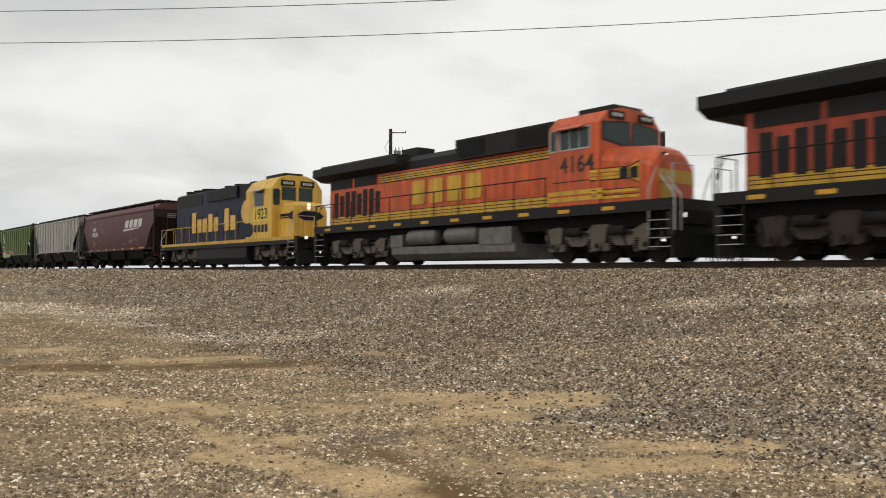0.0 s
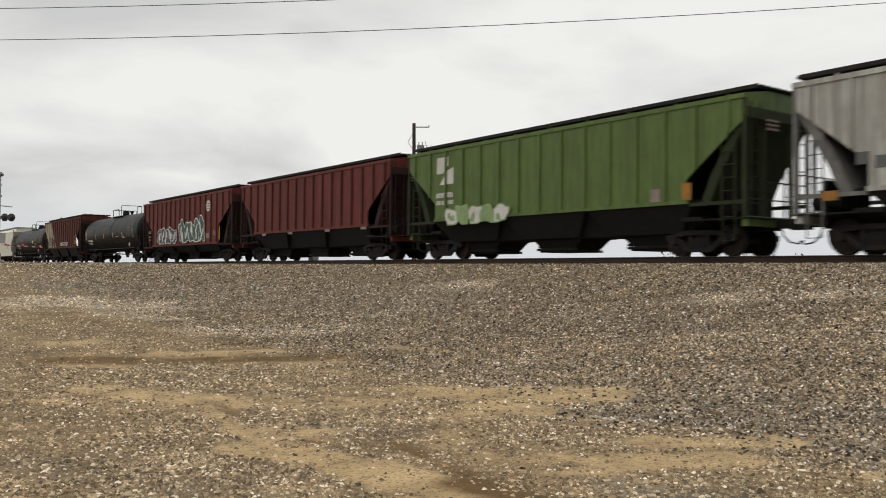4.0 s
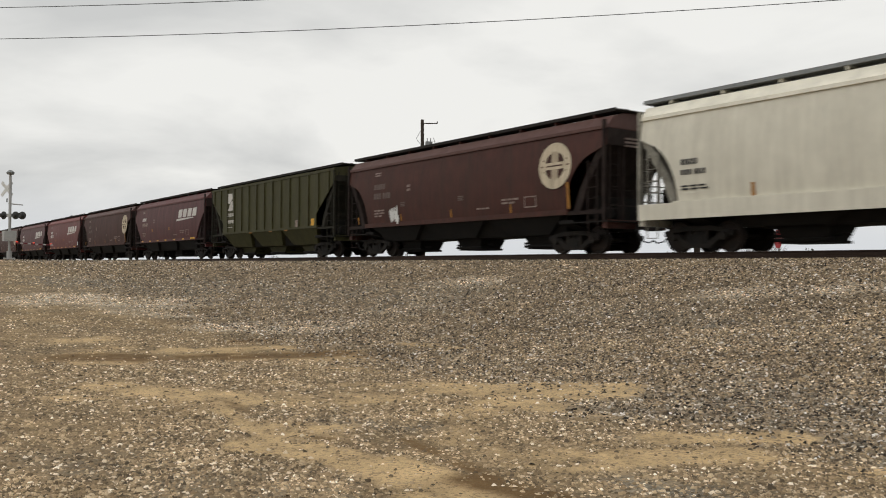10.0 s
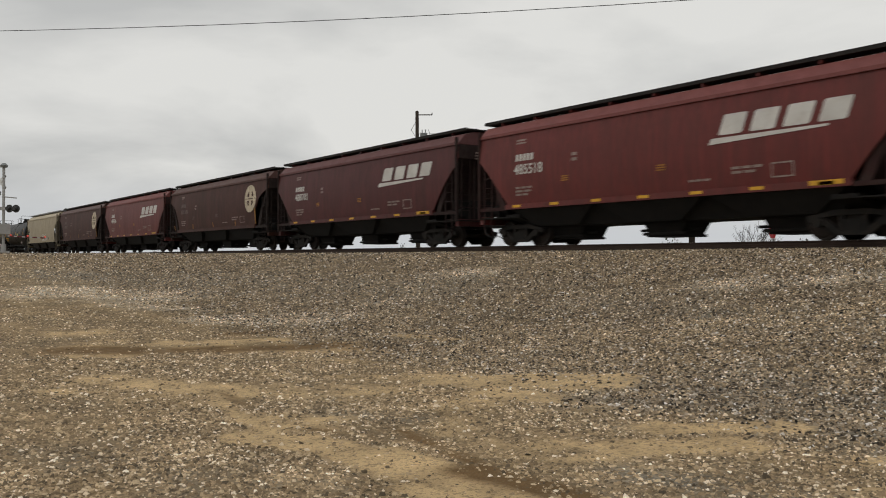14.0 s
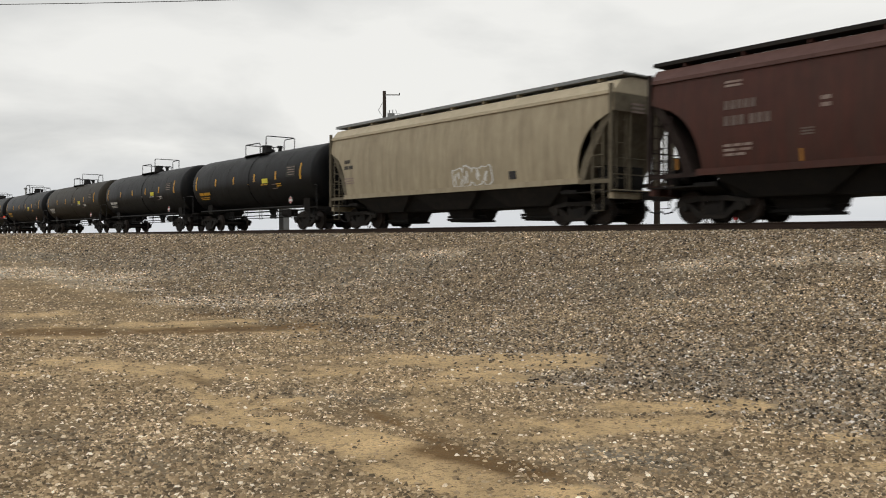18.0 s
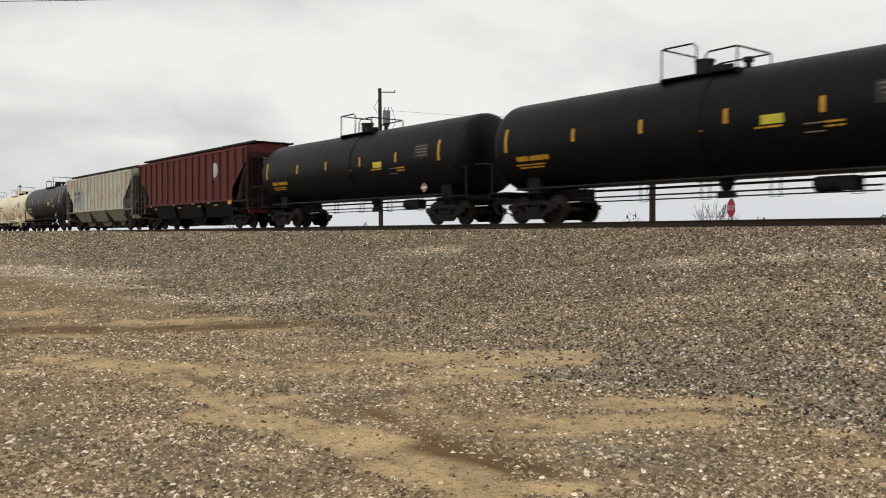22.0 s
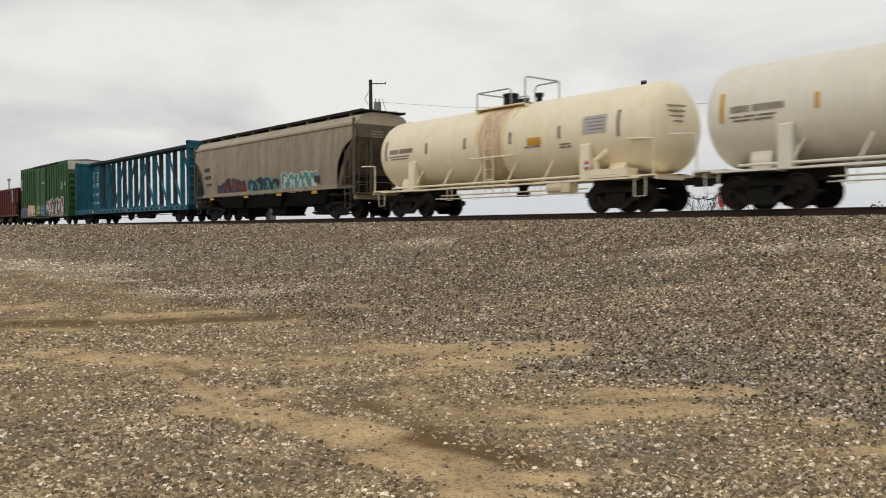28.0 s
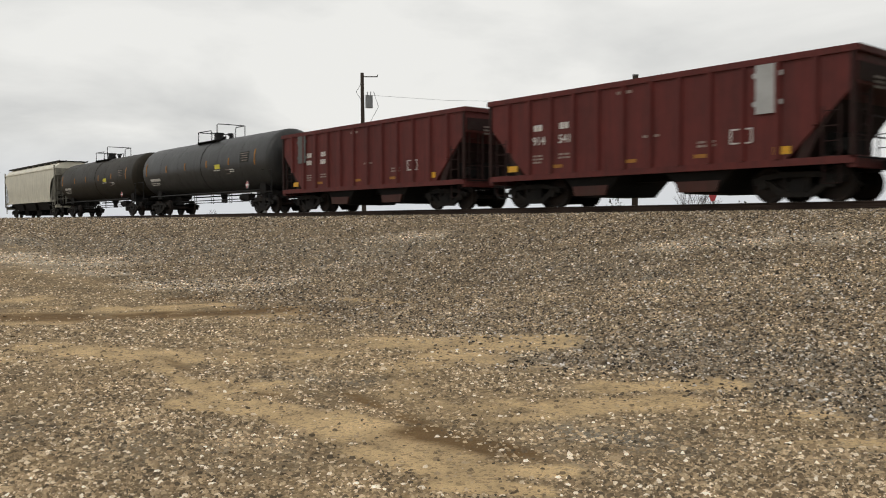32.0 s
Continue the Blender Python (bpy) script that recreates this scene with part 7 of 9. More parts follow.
def ge_loco(label, front, rear, body, wings, number=""):
    """Six-axle wide-cab locomotive, black roof, orange sides with yellow bands."""
    ob, L = car("locomotive", label, "locomotive", front, rear)
    fl, hw = 1.84, 1.02
    x_r, x_h, x_c, x_n = -L / 2 + 1.25, 5.15, 7.38, 9.1
    part("frame", ("ge_frame", round(L, 2)), M_BLACK, ob, lambda bm: (box(bm, -L / 2 + 0.55, -1.5, 1.50, L / 2 - 1.05, 1.5, fl), soften(bm, 0.02)), label="black underframe and walkway")
    for k in range(10):
        part("reflector", "ge_reflect", M_REFLECT, ob, lambda bm: box(bm, 0, -1.506, 1.60, 0.5, -1.5, 1.72), (-L / 2 + 1.6 + 1.9 * k, 0, 0))
    part("hood", ("ge_hood", round(L, 2), wings), body, ob, lambda bm: (box(bm, x_r, -hw, fl, x_h, hw, 4.12), soften(bm, 0.05, 2)))
    part("hood_roof", ("ge_roof", round(L, 2)), M_BLACK, ob, lambda bm: prism(bm, [(-hw - 0.01, 3.98), (hw + 0.01, 3.98), (hw + 0.01, 4.3), (hw - 0.3, 4.56), (-hw + 0.3, 4.56), (-hw - 0.01, 4.3)], "x", x_r - 0.01, x_h), label="black roof")
    # radiator section with overhanging wings
    wl_ = 6.2 if wings == "small" else 7.0
    part("radiator_wing", ("ge_wing", wings), M_BLACK, ob, lambda bm: (prism(bm, [(-1.05, 4.0), (1.05, 4.0), (1.52, 4.22), (1.52, 4.58), (-1.52, 4.58), (-1.52, 4.22)], "x", x_r - (0.85 if wings == "small" else 1.2), x_r + wl_), prism(bm, [(-1.4, 4.58), (1.4, 4.58), (1.3, 4.70), (-1.3, 4.70)], "x", x_r - 0.4, x_r + wl_ - 0.5)), label="black radiator housing overhanging the hood")
    for k in range(2):
        part("radiator_grille", ("ge_grille", k), M_BLACK, ob, lambda bm: box(bm, x_r + 0.25 + 2.05 * k, -hw - 0.03, 3.56, x_r + 2.1 + 2.05 * k, -hw, 4.0))
    for k in range(8 if wings == "small" else 11):
        tall = k % 3 != 1
        part("air_intake", ("ge_intake", tall), M_BLACK, ob, lambda bm: box(bm, -0.17, -0.03, 0.0 if tall else 0.12, 0.17, 0, 1.2 if tall else 1.05), (x_r + 0.6 + 0.50 * k, -hw, 2.2), label="black louvred door")
    for k, (xa, xb) in enumerate(((x_h - 3.7, x_h - 2.6), (x_h - 2.5, x_h - 1.4), (x_h - 1.3, x_h - 0.2))):
        if xb > xa:
            part("hood_door", ("ge_door", wings, k), body, ob, lambda bm: (box(bm, xa, -hw - 0.02, 2.38, xb, -hw, 3.5), soften(bm, 0.01)))
    part("blower_box", ("ge_box", round(L, 2)), M_BLACK, ob, lambda bm: (box(bm, -0.15, -1.25, 3.98, x_h - 0.02, 1.25, 4.76), soften(bm, 0.04)), label="black equipment box behind the cab")
    for k in (0.05, 3.3):
        part("box_vent", "ge_vent", M_UNDER, ob, lambda bm: box(bm, 0, -1.27, 4.06, 1.5, -1.25, 4.66), (k, 0, 0))
    part("exhaust_pipe", "ge_stack", M_BLACK, ob, lambda bm: (box(bm, -4.9, -0.45, 4.5, -3.7, 0.45, 5.0), soften(bm, 0.03)))
    part("horn", "ge_horn", M_BLACK, ob, lambda bm: (rod(bm, (-1.5, 0, 4.35), (-1.5, 0, 4.6), 0.03), rod(bm, (-1.75, -0.02, 4.6), (-1.2, -0.02, 4.62), 0.03, 8, 0.09), rod(bm, (-1.2, 0.05, 4.66), (-1.8, 0.05, 4.64), 0.03, 8, 0.08)))
    # yellow bands with thin dark lines
    x_b = x_r + (4.3 if wings == "small" else 7.0)
    for k, (z0, z1, xs) in enumerate(((3.59, 3.86, x_b), (1.92, 2.27, x_r + 0.1))):
        part("yellow_band", ("ge_band", k, wings), M_STRIPE, ob, lambda bm: box(bm, xs, -hw - 0.024, z0, x_h, -hw, z1), label="yellow painted band")
        for q in (-0.04, 0.33, 0.66, 1.04):
            part("band_line", ("ge_line", k, wings), M_BLACK, ob, lambda bm: box(bm, xs, -hw - 0.027, -0.014, x_h, -hw, 0.014), (0, 0, z0 + (z1 - z0) * q))
    # cab and nose
    part("cab", ("ge_cab", round(L, 2)), body, ob, lambda bm: (prism(bm, [(-1.5, fl), (1.5, fl), (1.5, 4.42), (1.12, 4.82), (0.5, 4.98), (-0.5, 4.98), (-1.12, 4.82), (-1.5, 4.42)], "x", x_h, x_c), soften(bm, 0.06, 2)), label="orange crew cab")
    part("cab_roof_unit", "ge_ac", M_BLACK, ob, lambda bm: (box(bm, x_h + 0.6, -0.7, 4.9, x_c - 0.1, 0.7, 5.08), soften(bm, 0.05)), label="black roof unit")

    def nose(bm):
        rings = []
        for x, w, z_s, z_t in ((x_c - 0.02, 1.46, 3.30, 3.74), (x_n - 0.45, 1.10, 3.12, 3.62), (x_n - 0.08, 0.98, 2.98, 3.46), (x_n, 0.86, 2.86, 3.30)):
            half = [(w, fl), (w, z_s - 0.1), (w - 0.05, z_s + 0.04), (w - 0.3, 0.5 * (z_s + z_t) + 0.06), (0.34, z_t)]
            rings.append([bm.verts.new((x, -y, z)) for y, z in half] + [bm.verts.new((x, y, z)) for y, z in half[::-1]])
        bm.faces.new(rings[0])
        bm.faces.new(rings[-1][::-1])
        for p, q in zip(rings, rings[1:]):
            for i in range(10):
                bm.faces.new((p[i], p[(i + 1) % 10], q[(i + 1) % 10], q[i]))
    part("nose", ("ge_nose", round(L, 2)), body, ob, nose, label="orange wide nose drawn in towards the front")

    def on_nose(name, mat_, xa, za, xb, zb, lift, label=""):
        """A strip of paint on the lot side of the nose, from xa with heights za to xb with heights zb."""
        side = lambda x: -(1.46 + (1.10 - 1.46) * (x - x_c) / (x_n - 0.45 - x_c)) - lift

        def build(bm):
            v = [bm.verts.new((x, side(x) + d, z)) for d in (0, 0.01 + lift) for x, z in ((xa, za[0]), (xb, zb[0]), (xb, zb[1]), (xa, za[1]))]
            for f in ((0, 1, 2, 3), (7, 6, 5, 4), (0, 4, 5, 1), (1, 5, 6, 2), (2, 6, 7, 3), (3, 7, 4, 0)):
                bm.faces.new([v[i] for i in f])
        part(name, (name, xa, za, xb, zb), mat_, ob, build, label=label)
    for k, (xa, xb) in enumerate(((x_h + 0.1, x_h + 0.34), (x_h + 0.54, x_h + 1.8))):
        part("side_window", ("ge_win", k), M_GLASS, ob, lambda bm: box(bm, xa, -1.512, 3.68, xb, -1.495, 4.32), label="cab side window")
        part("window_frame", ("ge_winframe", k), M_SILVER, ob, lambda bm: (box(bm, xa - 0.05, -1.52, 3.63, xb + 0.05, -1.5, 3.68), box(bm, xa - 0.05, -1.52, 4.32, xb + 0.05, -1.5, 4.36), box(bm, xa - 0.05, -1.52, 3.68, xa, -1.5, 4.32), box(bm, xb, -1.52, 3.68, xb + 0.05, -1.5, 4.32)))
    for x in (x_h + 0.95, x_h + 1.38):
        part("window_bar", "ge_winbar", M_SILVER, ob, lambda bm: box(bm, -0.02, -1.52, 3.68, 0.02, -1.5, 4.32), (x, 0, 0))
    part("sunshade", "ge_sunshade", body, ob, lambda bm: prism(bm, [(-1.5, 4.42), (-1.78, 4.30), (-1.78, 4.28), (-1.5, 4.38)], "x", x_h + 0.3, x_h + 1.6), label="orange sunshade over the window")
    for sy in (-1, 1):
        part("windscreen", ("ge_screen", sy), M_GLASS, ob, lambda bm: prism(bm, [(sy * 0.06, 3.74), (sy * 1.36, 3.9), (sy * 1.34, 4.40), (sy * 0.1, 4.52)], "x", x_c - 0.005, x_c + 0.014), label="windscreen")
        part("screen_frame", ("ge_screenframe", sy), M_BLACK, ob, lambda bm: prism(bm, [(sy * 0.02, 3.68), (sy * 1.41, 3.85), (sy * 1.39, 4.45), (sy * 0.06, 4.57)], "x", x_c - 0.005, x_c + 0.008), label="black windscreen gasket")
        bd = part("number_board", "ge_board", M_BLACK, ob, lambda bm: (box(bm, -0.1, -0.36, 4.58, 0.06, 0.36, 4.84), soften(bm, 0.02)), (x_c, sy * 0.72, 0), label="black number board")
        part("board_numeral", "ge_boardnum", M_LETTER, bd, lambda bm: [box(bm, 0.06, -0.25 + 0.13 * q, 4.66, 0.064, -0.16 + 0.13 * q, 4.77) for q in range(4)])
        part("ditch_light", "ge_ditch", M_LAMP, ob, lambda bm: rod(bm, (0, 0, 0), (0.05, 0, 0), 0.09, 10), (L / 2 - 1.0, sy * 1.0, 1.35))
    part("headlight_housing", "ge_lampbox", M_BLACK, ob, lambda bm: (box(bm, x_n - 0.3, -0.2, 2.92, x_n - 0.03, 0.2, 3.36), soften(bm, 0.03)), (0, -0.36, 0), label="black headlight housing")
    for z in (3.14, 3.36):
        part("headlight", "ge_headlight", M_LAMP, ob, lambda bm: rod(bm, (0, 0, 0), (0.05, 0, 0), 0.09, 10), (x_n - 0.06, -0.36, z - 0.12))
    x_m, x_e = x_c + 0.95, x_n - 0.47
    for k, (z0, z1) in enumerate(((2.58, 2.66), (2.69, 2.77), (2.80, 2.90))):
        on_nose("nose_band", M_STRIPE, x_c - 0.35, (z0, z1), x_m, (z0 + 0.02, z1 + 0.02), 0.012, "yellow nose band")
    on_nose("nose_band", M_STRIPE, x_m, (2.60, 2.92), x_e, (2.44, 3.06), 0.012, "yellow nose band")
    for za, zb in (((2.56, 2.58), (2.40, 2.43)), ((2.93, 2.95), (3.08, 3.11))):
        on_nose("band_line", M_BLACK, x_m, za, x_e, zb, 0.014)
        on_nose("band_line", M_BLACK, x_c - 0.35, (za[0] - 0.01, za[1] - 0.01), x_m, za, 0.014)
    for z in (2.14, 1.96):
        on_nose("nose_stripe", M_STRIPE, x_c - 0.3, (z, z + 0.09), x_e, (z + 0.03, z + 0.12), 0.012)
        on_nose("band_line", M_BLACK, x_c - 0.3, (z + 0.10, z + 0.12), x_e, (z + 0.13, z + 0.15), 0.013)
    for k in range(2):
        on_nose("nose_emblem", M_BLACK, x_e - 0.62 + 0.32 * k, (2.58, 2.90), x_e - 0.36 + 0.32 * k, (2.56, 2.93), 0.018, "dark emblem block on the nose")
    part("nose_front_band", ("ge_front_band", round(L, 2)), M_STRIPE, ob, lambda bm: box(bm, x_n - 0.01, -0.84, 2.44, x_n + 0.012, 0.84, 2.84), label="yellow band across the nose front")
    for y0, y1 in ((-1.2, -0.55), (-1.5, -0.85)):
        part("nose_handrail", ("ge_nose_rail", y0), M_SILVER, ob, lambda bm: pipe(bm, [(L / 2 - 1.15, y0, 0.9), (L / 2 - 1.15, y0, fl + 0.1), (x_n + 0.12, y1, 2.6), (x_n + 0.12, y1, 2.75)], 0.028), label="bright handrail beside the nose steps")
    part("brake_wheel_panel", "ge_nosedoor", M_STRIPE, ob, lambda bm: box(bm, x_n - 0.01, -0.75, 1.92, x_n + 0.03, -0.1, 2.40), label="yellow nose door")
    block_word(ob, M_STRIPE, -3.4, 1.3, 2.96, 0.98, 4, -hw - 0.031, label="yellow company lettering drawn as blocks")
    digits(ob, M_LETTER_DARK, x_h + 0.52, 3.14, 0.54, number, -1.506) if number else None
    part("cab_step_panel", "ge_panel", M_STRIPE, ob, lambda bm: (box(bm, x_h, -1.515, 1.98, x_c + 0.1, -1.5, 2.12), box(bm, x_h, -1.515, 2.18, x_c + 0.1, -1.5, 2.32)), label="yellow cab stripes")
    part("cab_seam", "ge_seam", M_BLACK, ob, lambda bm: box(bm, x_h + 0.2, -1.505, 2.60, x_c - 0.1, -1.5, 2.63))
    # fuel tank, air reservoirs
    part("fuel_tank", "ge_fuel", M_GREYTANK, ob, lambda bm: (prism(bm, [(-1.4, 0.42), (-1.1, 0.18), (1.1, 0.18), (1.4, 0.42), (1.4, 0.72), (-1.4, 0.72)], "x", -4.2, 3.4), box(bm, 1.5, -1.44, 0.7, 3.25, -0.6, 1.30), box(bm, -4.3, -1.40, 0.7, -3.45, -0.6, 1.22), soften(bm, 0.03)), label="grey fuel tank")
    for x in (-3.25, -0.75):
        part("air_reservoir", "ge_air", M_GREYTANK, ob, lambda bm: lathe_x(bm, [(0, 0.08), (0.06, 0.26), (0.2, 0.33), (1.8, 0.33), (1.94, 0.26), (2.0, 0.08)], 18, 0), (x, -1.14, 1.10), smooth=True, label="grey air reservoir")
    for sx in (1, -1):
        loco_truck(ob, sx * (L / 2 - 4.1), M_TRUCK_GREY if wings == "small" else M_TRUCK_BROWN, sx)
    coupler(ob, L)
    handrails(ob, x_r - 0.5, x_h - 0.2, fl, 1.46, 11, M_BLACK)
    part("centre_frame", ("ge_centre", round(L, 2)), M_UNDER, ob, lambda bm: box(bm, -L / 2 + 0.9, -1.05, 1.1, L / 2 - 0.9, 1.05, 1.5))
    part("equipment_shelf", "ge_shelf", M_UNDER, ob, lambda bm: box(bm, -4.4, -0.9, 0.7, 3.4, 0.9, 1.5))
    for sx in (-1, 1):
        x_p = L / 2 - 1.05 if sx > 0 else -L / 2 + 0.55
        loco_steps(ob, x_p - sx * 0.5, sx, M_BLACK if sx < 0 else M_SILVER, fl)
        snow_plow(ob, x_p, sx)
        for y in (-0.97, 0.97):
            part("end_rail", "ge_end_rail", M_BLACK if sx < 0 else M_SILVER, ob, lambda bm: pipe(bm, [(0, -0.48, 0), (0, -0.48, 1.0), (0, 0.48, 1.0), (0, 0.48, 0)], 0.025), (x_p - sx * 0.07, y, fl))
    return ob


def emd_loco(front, rear):
    """Older six-axle hood locomotive in blue and yellow."""
    ob, L = car("locomotive", "blue and yellow six-axle road locomotive with weathered paint", "locomotive", front, rear)
    fl, hw = 1.50, 0.98
    x_r, x_h, x_c, x_n = -L / 2 + 2.1, 3.4, 6.5, 7.95
    x_f = 9.35
    part("frame", "emd_frame", M_BLACK, ob, lambda bm: (box(bm, -L / 2 + 0.5, -1.48, 1.12, x_f, 1.48, 1.33), soften(bm, 0.02)), label="black underframe")
    part("frame_stripe", "emd_stripe", M_STRIPE, ob, lambda bm: (box(bm, -L / 2 + 0.5, -1.49, 1.33, x_f - 0.4, 1.49, fl)), label="yellow frame stripe")
    part("hood", "emd_hood", M_BLUE, ob, lambda bm: (box(bm, x_r, -hw, fl, x_h, hw, 4.56), soften(bm, 0.07, 2)), label="dark blue long hood")
    part("hood_roof", "emd_roof", M_BLACK, ob, lambda bm: prism(bm, [(-hw + 0.02, 4.42), (hw - 0.02, 4.42), (hw - 0.02, 4.62), (hw - 0.3, 4.76), (-hw + 0.3, 4.76), (-hw + 0.02, 4.62)], "x", x_r + 0.05, x_h))
    part("dynamic_brake", "emd_brake", M_BLUE, ob, lambda bm: (box(bm, -3.2, -1.12, 4.0, 1.3, 1.12, 4.66), soften(bm, 0.06, 2)), label="blue dynamic brake housing")
    for k, b in enumerate(((x_r + 0.12, -hw - 0.02, 3.86, x_r + 4.3, -hw, 4.52), (-3.0, -1.135, 4.08, 1.15, -1.12, 4.56), (1.5, -hw - 0.03, 3.86, x_h - 0.02, -hw, 4.66))):
        part("radiator_grille", ("emd_grille", k), M_BLACK, ob, lambda bm: box(bm, *b), label="black radiator screen")
    for x in (x_r + 0.8, x_r + 2.15, x_r + 3.5):
        part("roof_fan", "emd_fan", M_BLACK, ob, lambda bm: (rod(bm, (0, 0, 4.7), (0, 0, 4.92), 0.62, 20), rod(bm, (0, 0, 4.92), (0, 0, 4.97), 0.66, 20)), (x, 0, 0), label="round radiator fan housing")
    for x in (-1.5, -0.1):
        part("roof_fan", "emd_fan2", M_BLACK, ob, lambda bm: rod(bm, (0, 0, 4.7), (0, 0, 4.9), 0.6, 20), (x, 0, 0))
    for i in range(9):
        part("hood_door", "emd_door", M_BLUE, ob, lambda bm: (box(bm, -0.4, -0.02, 1.75, 0.4, 0.0, 3.3), soften(bm, 0.008)), (x_r + 0.9 + 1.05 * i, -hw, 0))
    part("exhaust_pipe", "emd_stack", M_BLACK, ob, lambda bm: box(bm, 1.5, -0.4, 4.7, 2.1, 0.4, 4.9))
    part("end_plate", "emd_end", M_BLUE, ob, lambda bm: (box(bm, x_r - 0.04, -0.8, 1.9, x_r, 0.8, 3.9), rod(bm, (x_r - 0.08, 0, 4.0), (x_r, 0, 4.0), 0.18)))
    # yellow cab with rounded sweep into the blue
    part("cab", "emd_cab", M_WARBONNET, ob, lambda bm: (prism(bm, [(-1.5, fl), (1.5, fl), (1.5, 4.12), (1.15, 4.6), (0.55, 4.84), (-0.55, 4.84), (-1.15, 4.6), (-1.5, 4.12)], "x", x_h, x_c), soften(bm, 0.04)), label="yellow crew cab")
    part("cab_roof_unit", "emd_ac", M_BLACK, ob, lambda bm: (box(bm, x_h + 0.5, -0.55, 4.8, x_c - 0.4, 0.55, 5.0), soften(bm, 0.03)))
    part("yellow_sweep", "emd_sweep", M_WARBONNET, ob, lambda bm: prism(bm, [(x_h, 2.36), (x_h, 3.84), (x_h - 0.75, 3.84), (x_h - 1.3, 3.72), (x_h - 1.6, 3.45), (x_h - 1.72, 3.1), (x_h - 1.6, 2.75), (x_h - 1.3, 2.48), (x_h - 0.75, 2.38)], "y", -hw - 0.028, -hw), label="yellow sweep painted onto the hood")
    part("nose", "emd_nose", M_WARBONNET, ob, lambda bm: (loft(bm, [(fl, x_c, x_n, 0.98), (2.8, x_c, x_n, 0.98), (3.15, x_c, x_n - 0.06, 0.92), (3.34, x_c, x_n - 0.3, 0.7)]), soften(bm, 0.12, 2)), label="yellow short hood")
    part("side_window", "emd_win", M_GLASS, ob, lambda bm: box(bm, x_h + 1.1, -1.512, 3.22, x_h + 2.15, -1.495, 4.0), label="cab side window")
    part("sunshade", "emd_shade", M_SILVER, ob, lambda bm: prism(bm, [(-1.5, 4.14), (-1.85, 4.0), (-1.85, 3.98), (-1.5, 4.11)], "x", x_h + 0.85, x_h + 2.3), label="sunshade over the window")
    part("door_window", "emd_doorwin", M_GLASS, ob, lambda bm: (prism(bm, [(-0.2, 3.3), (-0.12, 3.22), (0.12, 3.22), (0.2, 3.3), (0.2, 4.0), (0.12, 4.08), (-0.12, 4.08), (-0.2, 4.0)], "x", x_c - 0.005, x_c + 0.012)), (0, -1.22, 0), label="cab door window")
    for y in (-0.5, 0.5):
        part("windscreen", "emd_screen", M_GLASS, ob, lambda bm: box(bm, x_c - 0.005, -0.42, 3.5, x_c + 0.012, 0.42, 4.2), (0, y, 0), label="windscreen")
        bd = part("number_board", "emd_board", M_BLACK, ob, lambda bm: (box(bm, x_c - 0.1, -0.4, 4.26, x_c + 0.06, 0.4, 4.56), soften(bm, 0.03)), (0, y * 1.15, 0), label="black number board")
        part("board_numeral", "emd_boardnum", M_LETTER, bd, lambda bm: [box(bm, x_c + 0.06, -0.28 + 0.15 * q, 4.34, x_c + 0.064, -0.18 + 0.15 * q, 4.48) for q in range(4)])
    part("number_panel", "emd_panel", M_NUMYELLOW, ob, lambda bm: box(bm, x_h + 0.9, -1.512, 2.40, x_h + 2.66, -1.5, 3.12), label="yellow number panel")
    digits(ob, M_BLUE, x_h + 1.05, 2.77, 0.58, "1923", -1.513)
    block_word(ob, M_BLUE, x_h + 1.0, x_h + 2.75, 2.02, 0.4, 4, -1.506, label="dark lettering drawn as blocks")
    part("blue_sweep", "emd_bluesweep", M_BLUE, ob, lambda bm: prism(bm, [(x_h, fl + 0.1), (x_h, 2.36), (x_h + 0.6, 2.36), (x_h + 0.88, 2.22), (x_h + 0.98, 1.98), (x_h + 0.88, 1.76), (x_h + 0.6, fl + 0.1)], "y", -1.506, -1.495))
    block_word(ob, M_WARBONNET, -5.75, -1.45, 2.85, 1.4, 5, -hw - 0.025, heights=(1.3, 0.85, 0.85, 1.1, 0.85), label="yellow company lettering drawn as blocks")
    block_word(ob, M_WARBONNET, -0.75, 1.0, 2.85, 1.4, 2, -hw - 0.025, heights=(1.3, 0.85))
    for z0, z1 in ((2.60, 2.74), (2.50, 2.56)):
        part("nose_stripe", ("emd_nosestripe", z0), M_BLUE, ob, lambda bm: box(bm, x_c + 0.02, -0.995, z0, x_n - 0.06, -0.97, z1), label="dark blue nose stripe")
    part("nose_swell", "emd_swell", M_BLUE, ob, lambda bm: prism(bm, [(x_n - 0.55, 2.60), (x_n - 0.3, 2.80), (x_n - 0.06, 2.86), (x_n - 0.06, 2.40), (x_n - 0.3, 2.44)], "y", -0.999, -0.96), label="dark blue swelling end of the nose stripe")
    part("nose_emblem", "emd_emblem", M_BLUE, ob, lambda bm: prism(bm, [(-0.8, 2.62), (-0.6, 2.76), (-0.35, 2.86), (0.35, 2.86), (0.6, 2.76), (0.8, 2.62), (0.6, 2.48), (0.35, 2.38), (-0.35, 2.38), (-0.6, 2.48)], "x", x_n, x_n + 0.02), label="dark blue cigar-shaped nose emblem")
    for z in (3.02, 3.2):
        part("headlight", "emd_headlight", M_LAMP, ob, lambda bm: rod(bm, (0, 0, 0), (0.05, 0, 0), 0.085, 10), (x_n - 0.02, -0.1, z))
    part("centre_frame", "emd_centre", M_UNDER, ob, lambda bm: box(bm, -L / 2 + 0.9, -1.05, 0.9, L / 2 - 0.9, 1.05, 1.14))
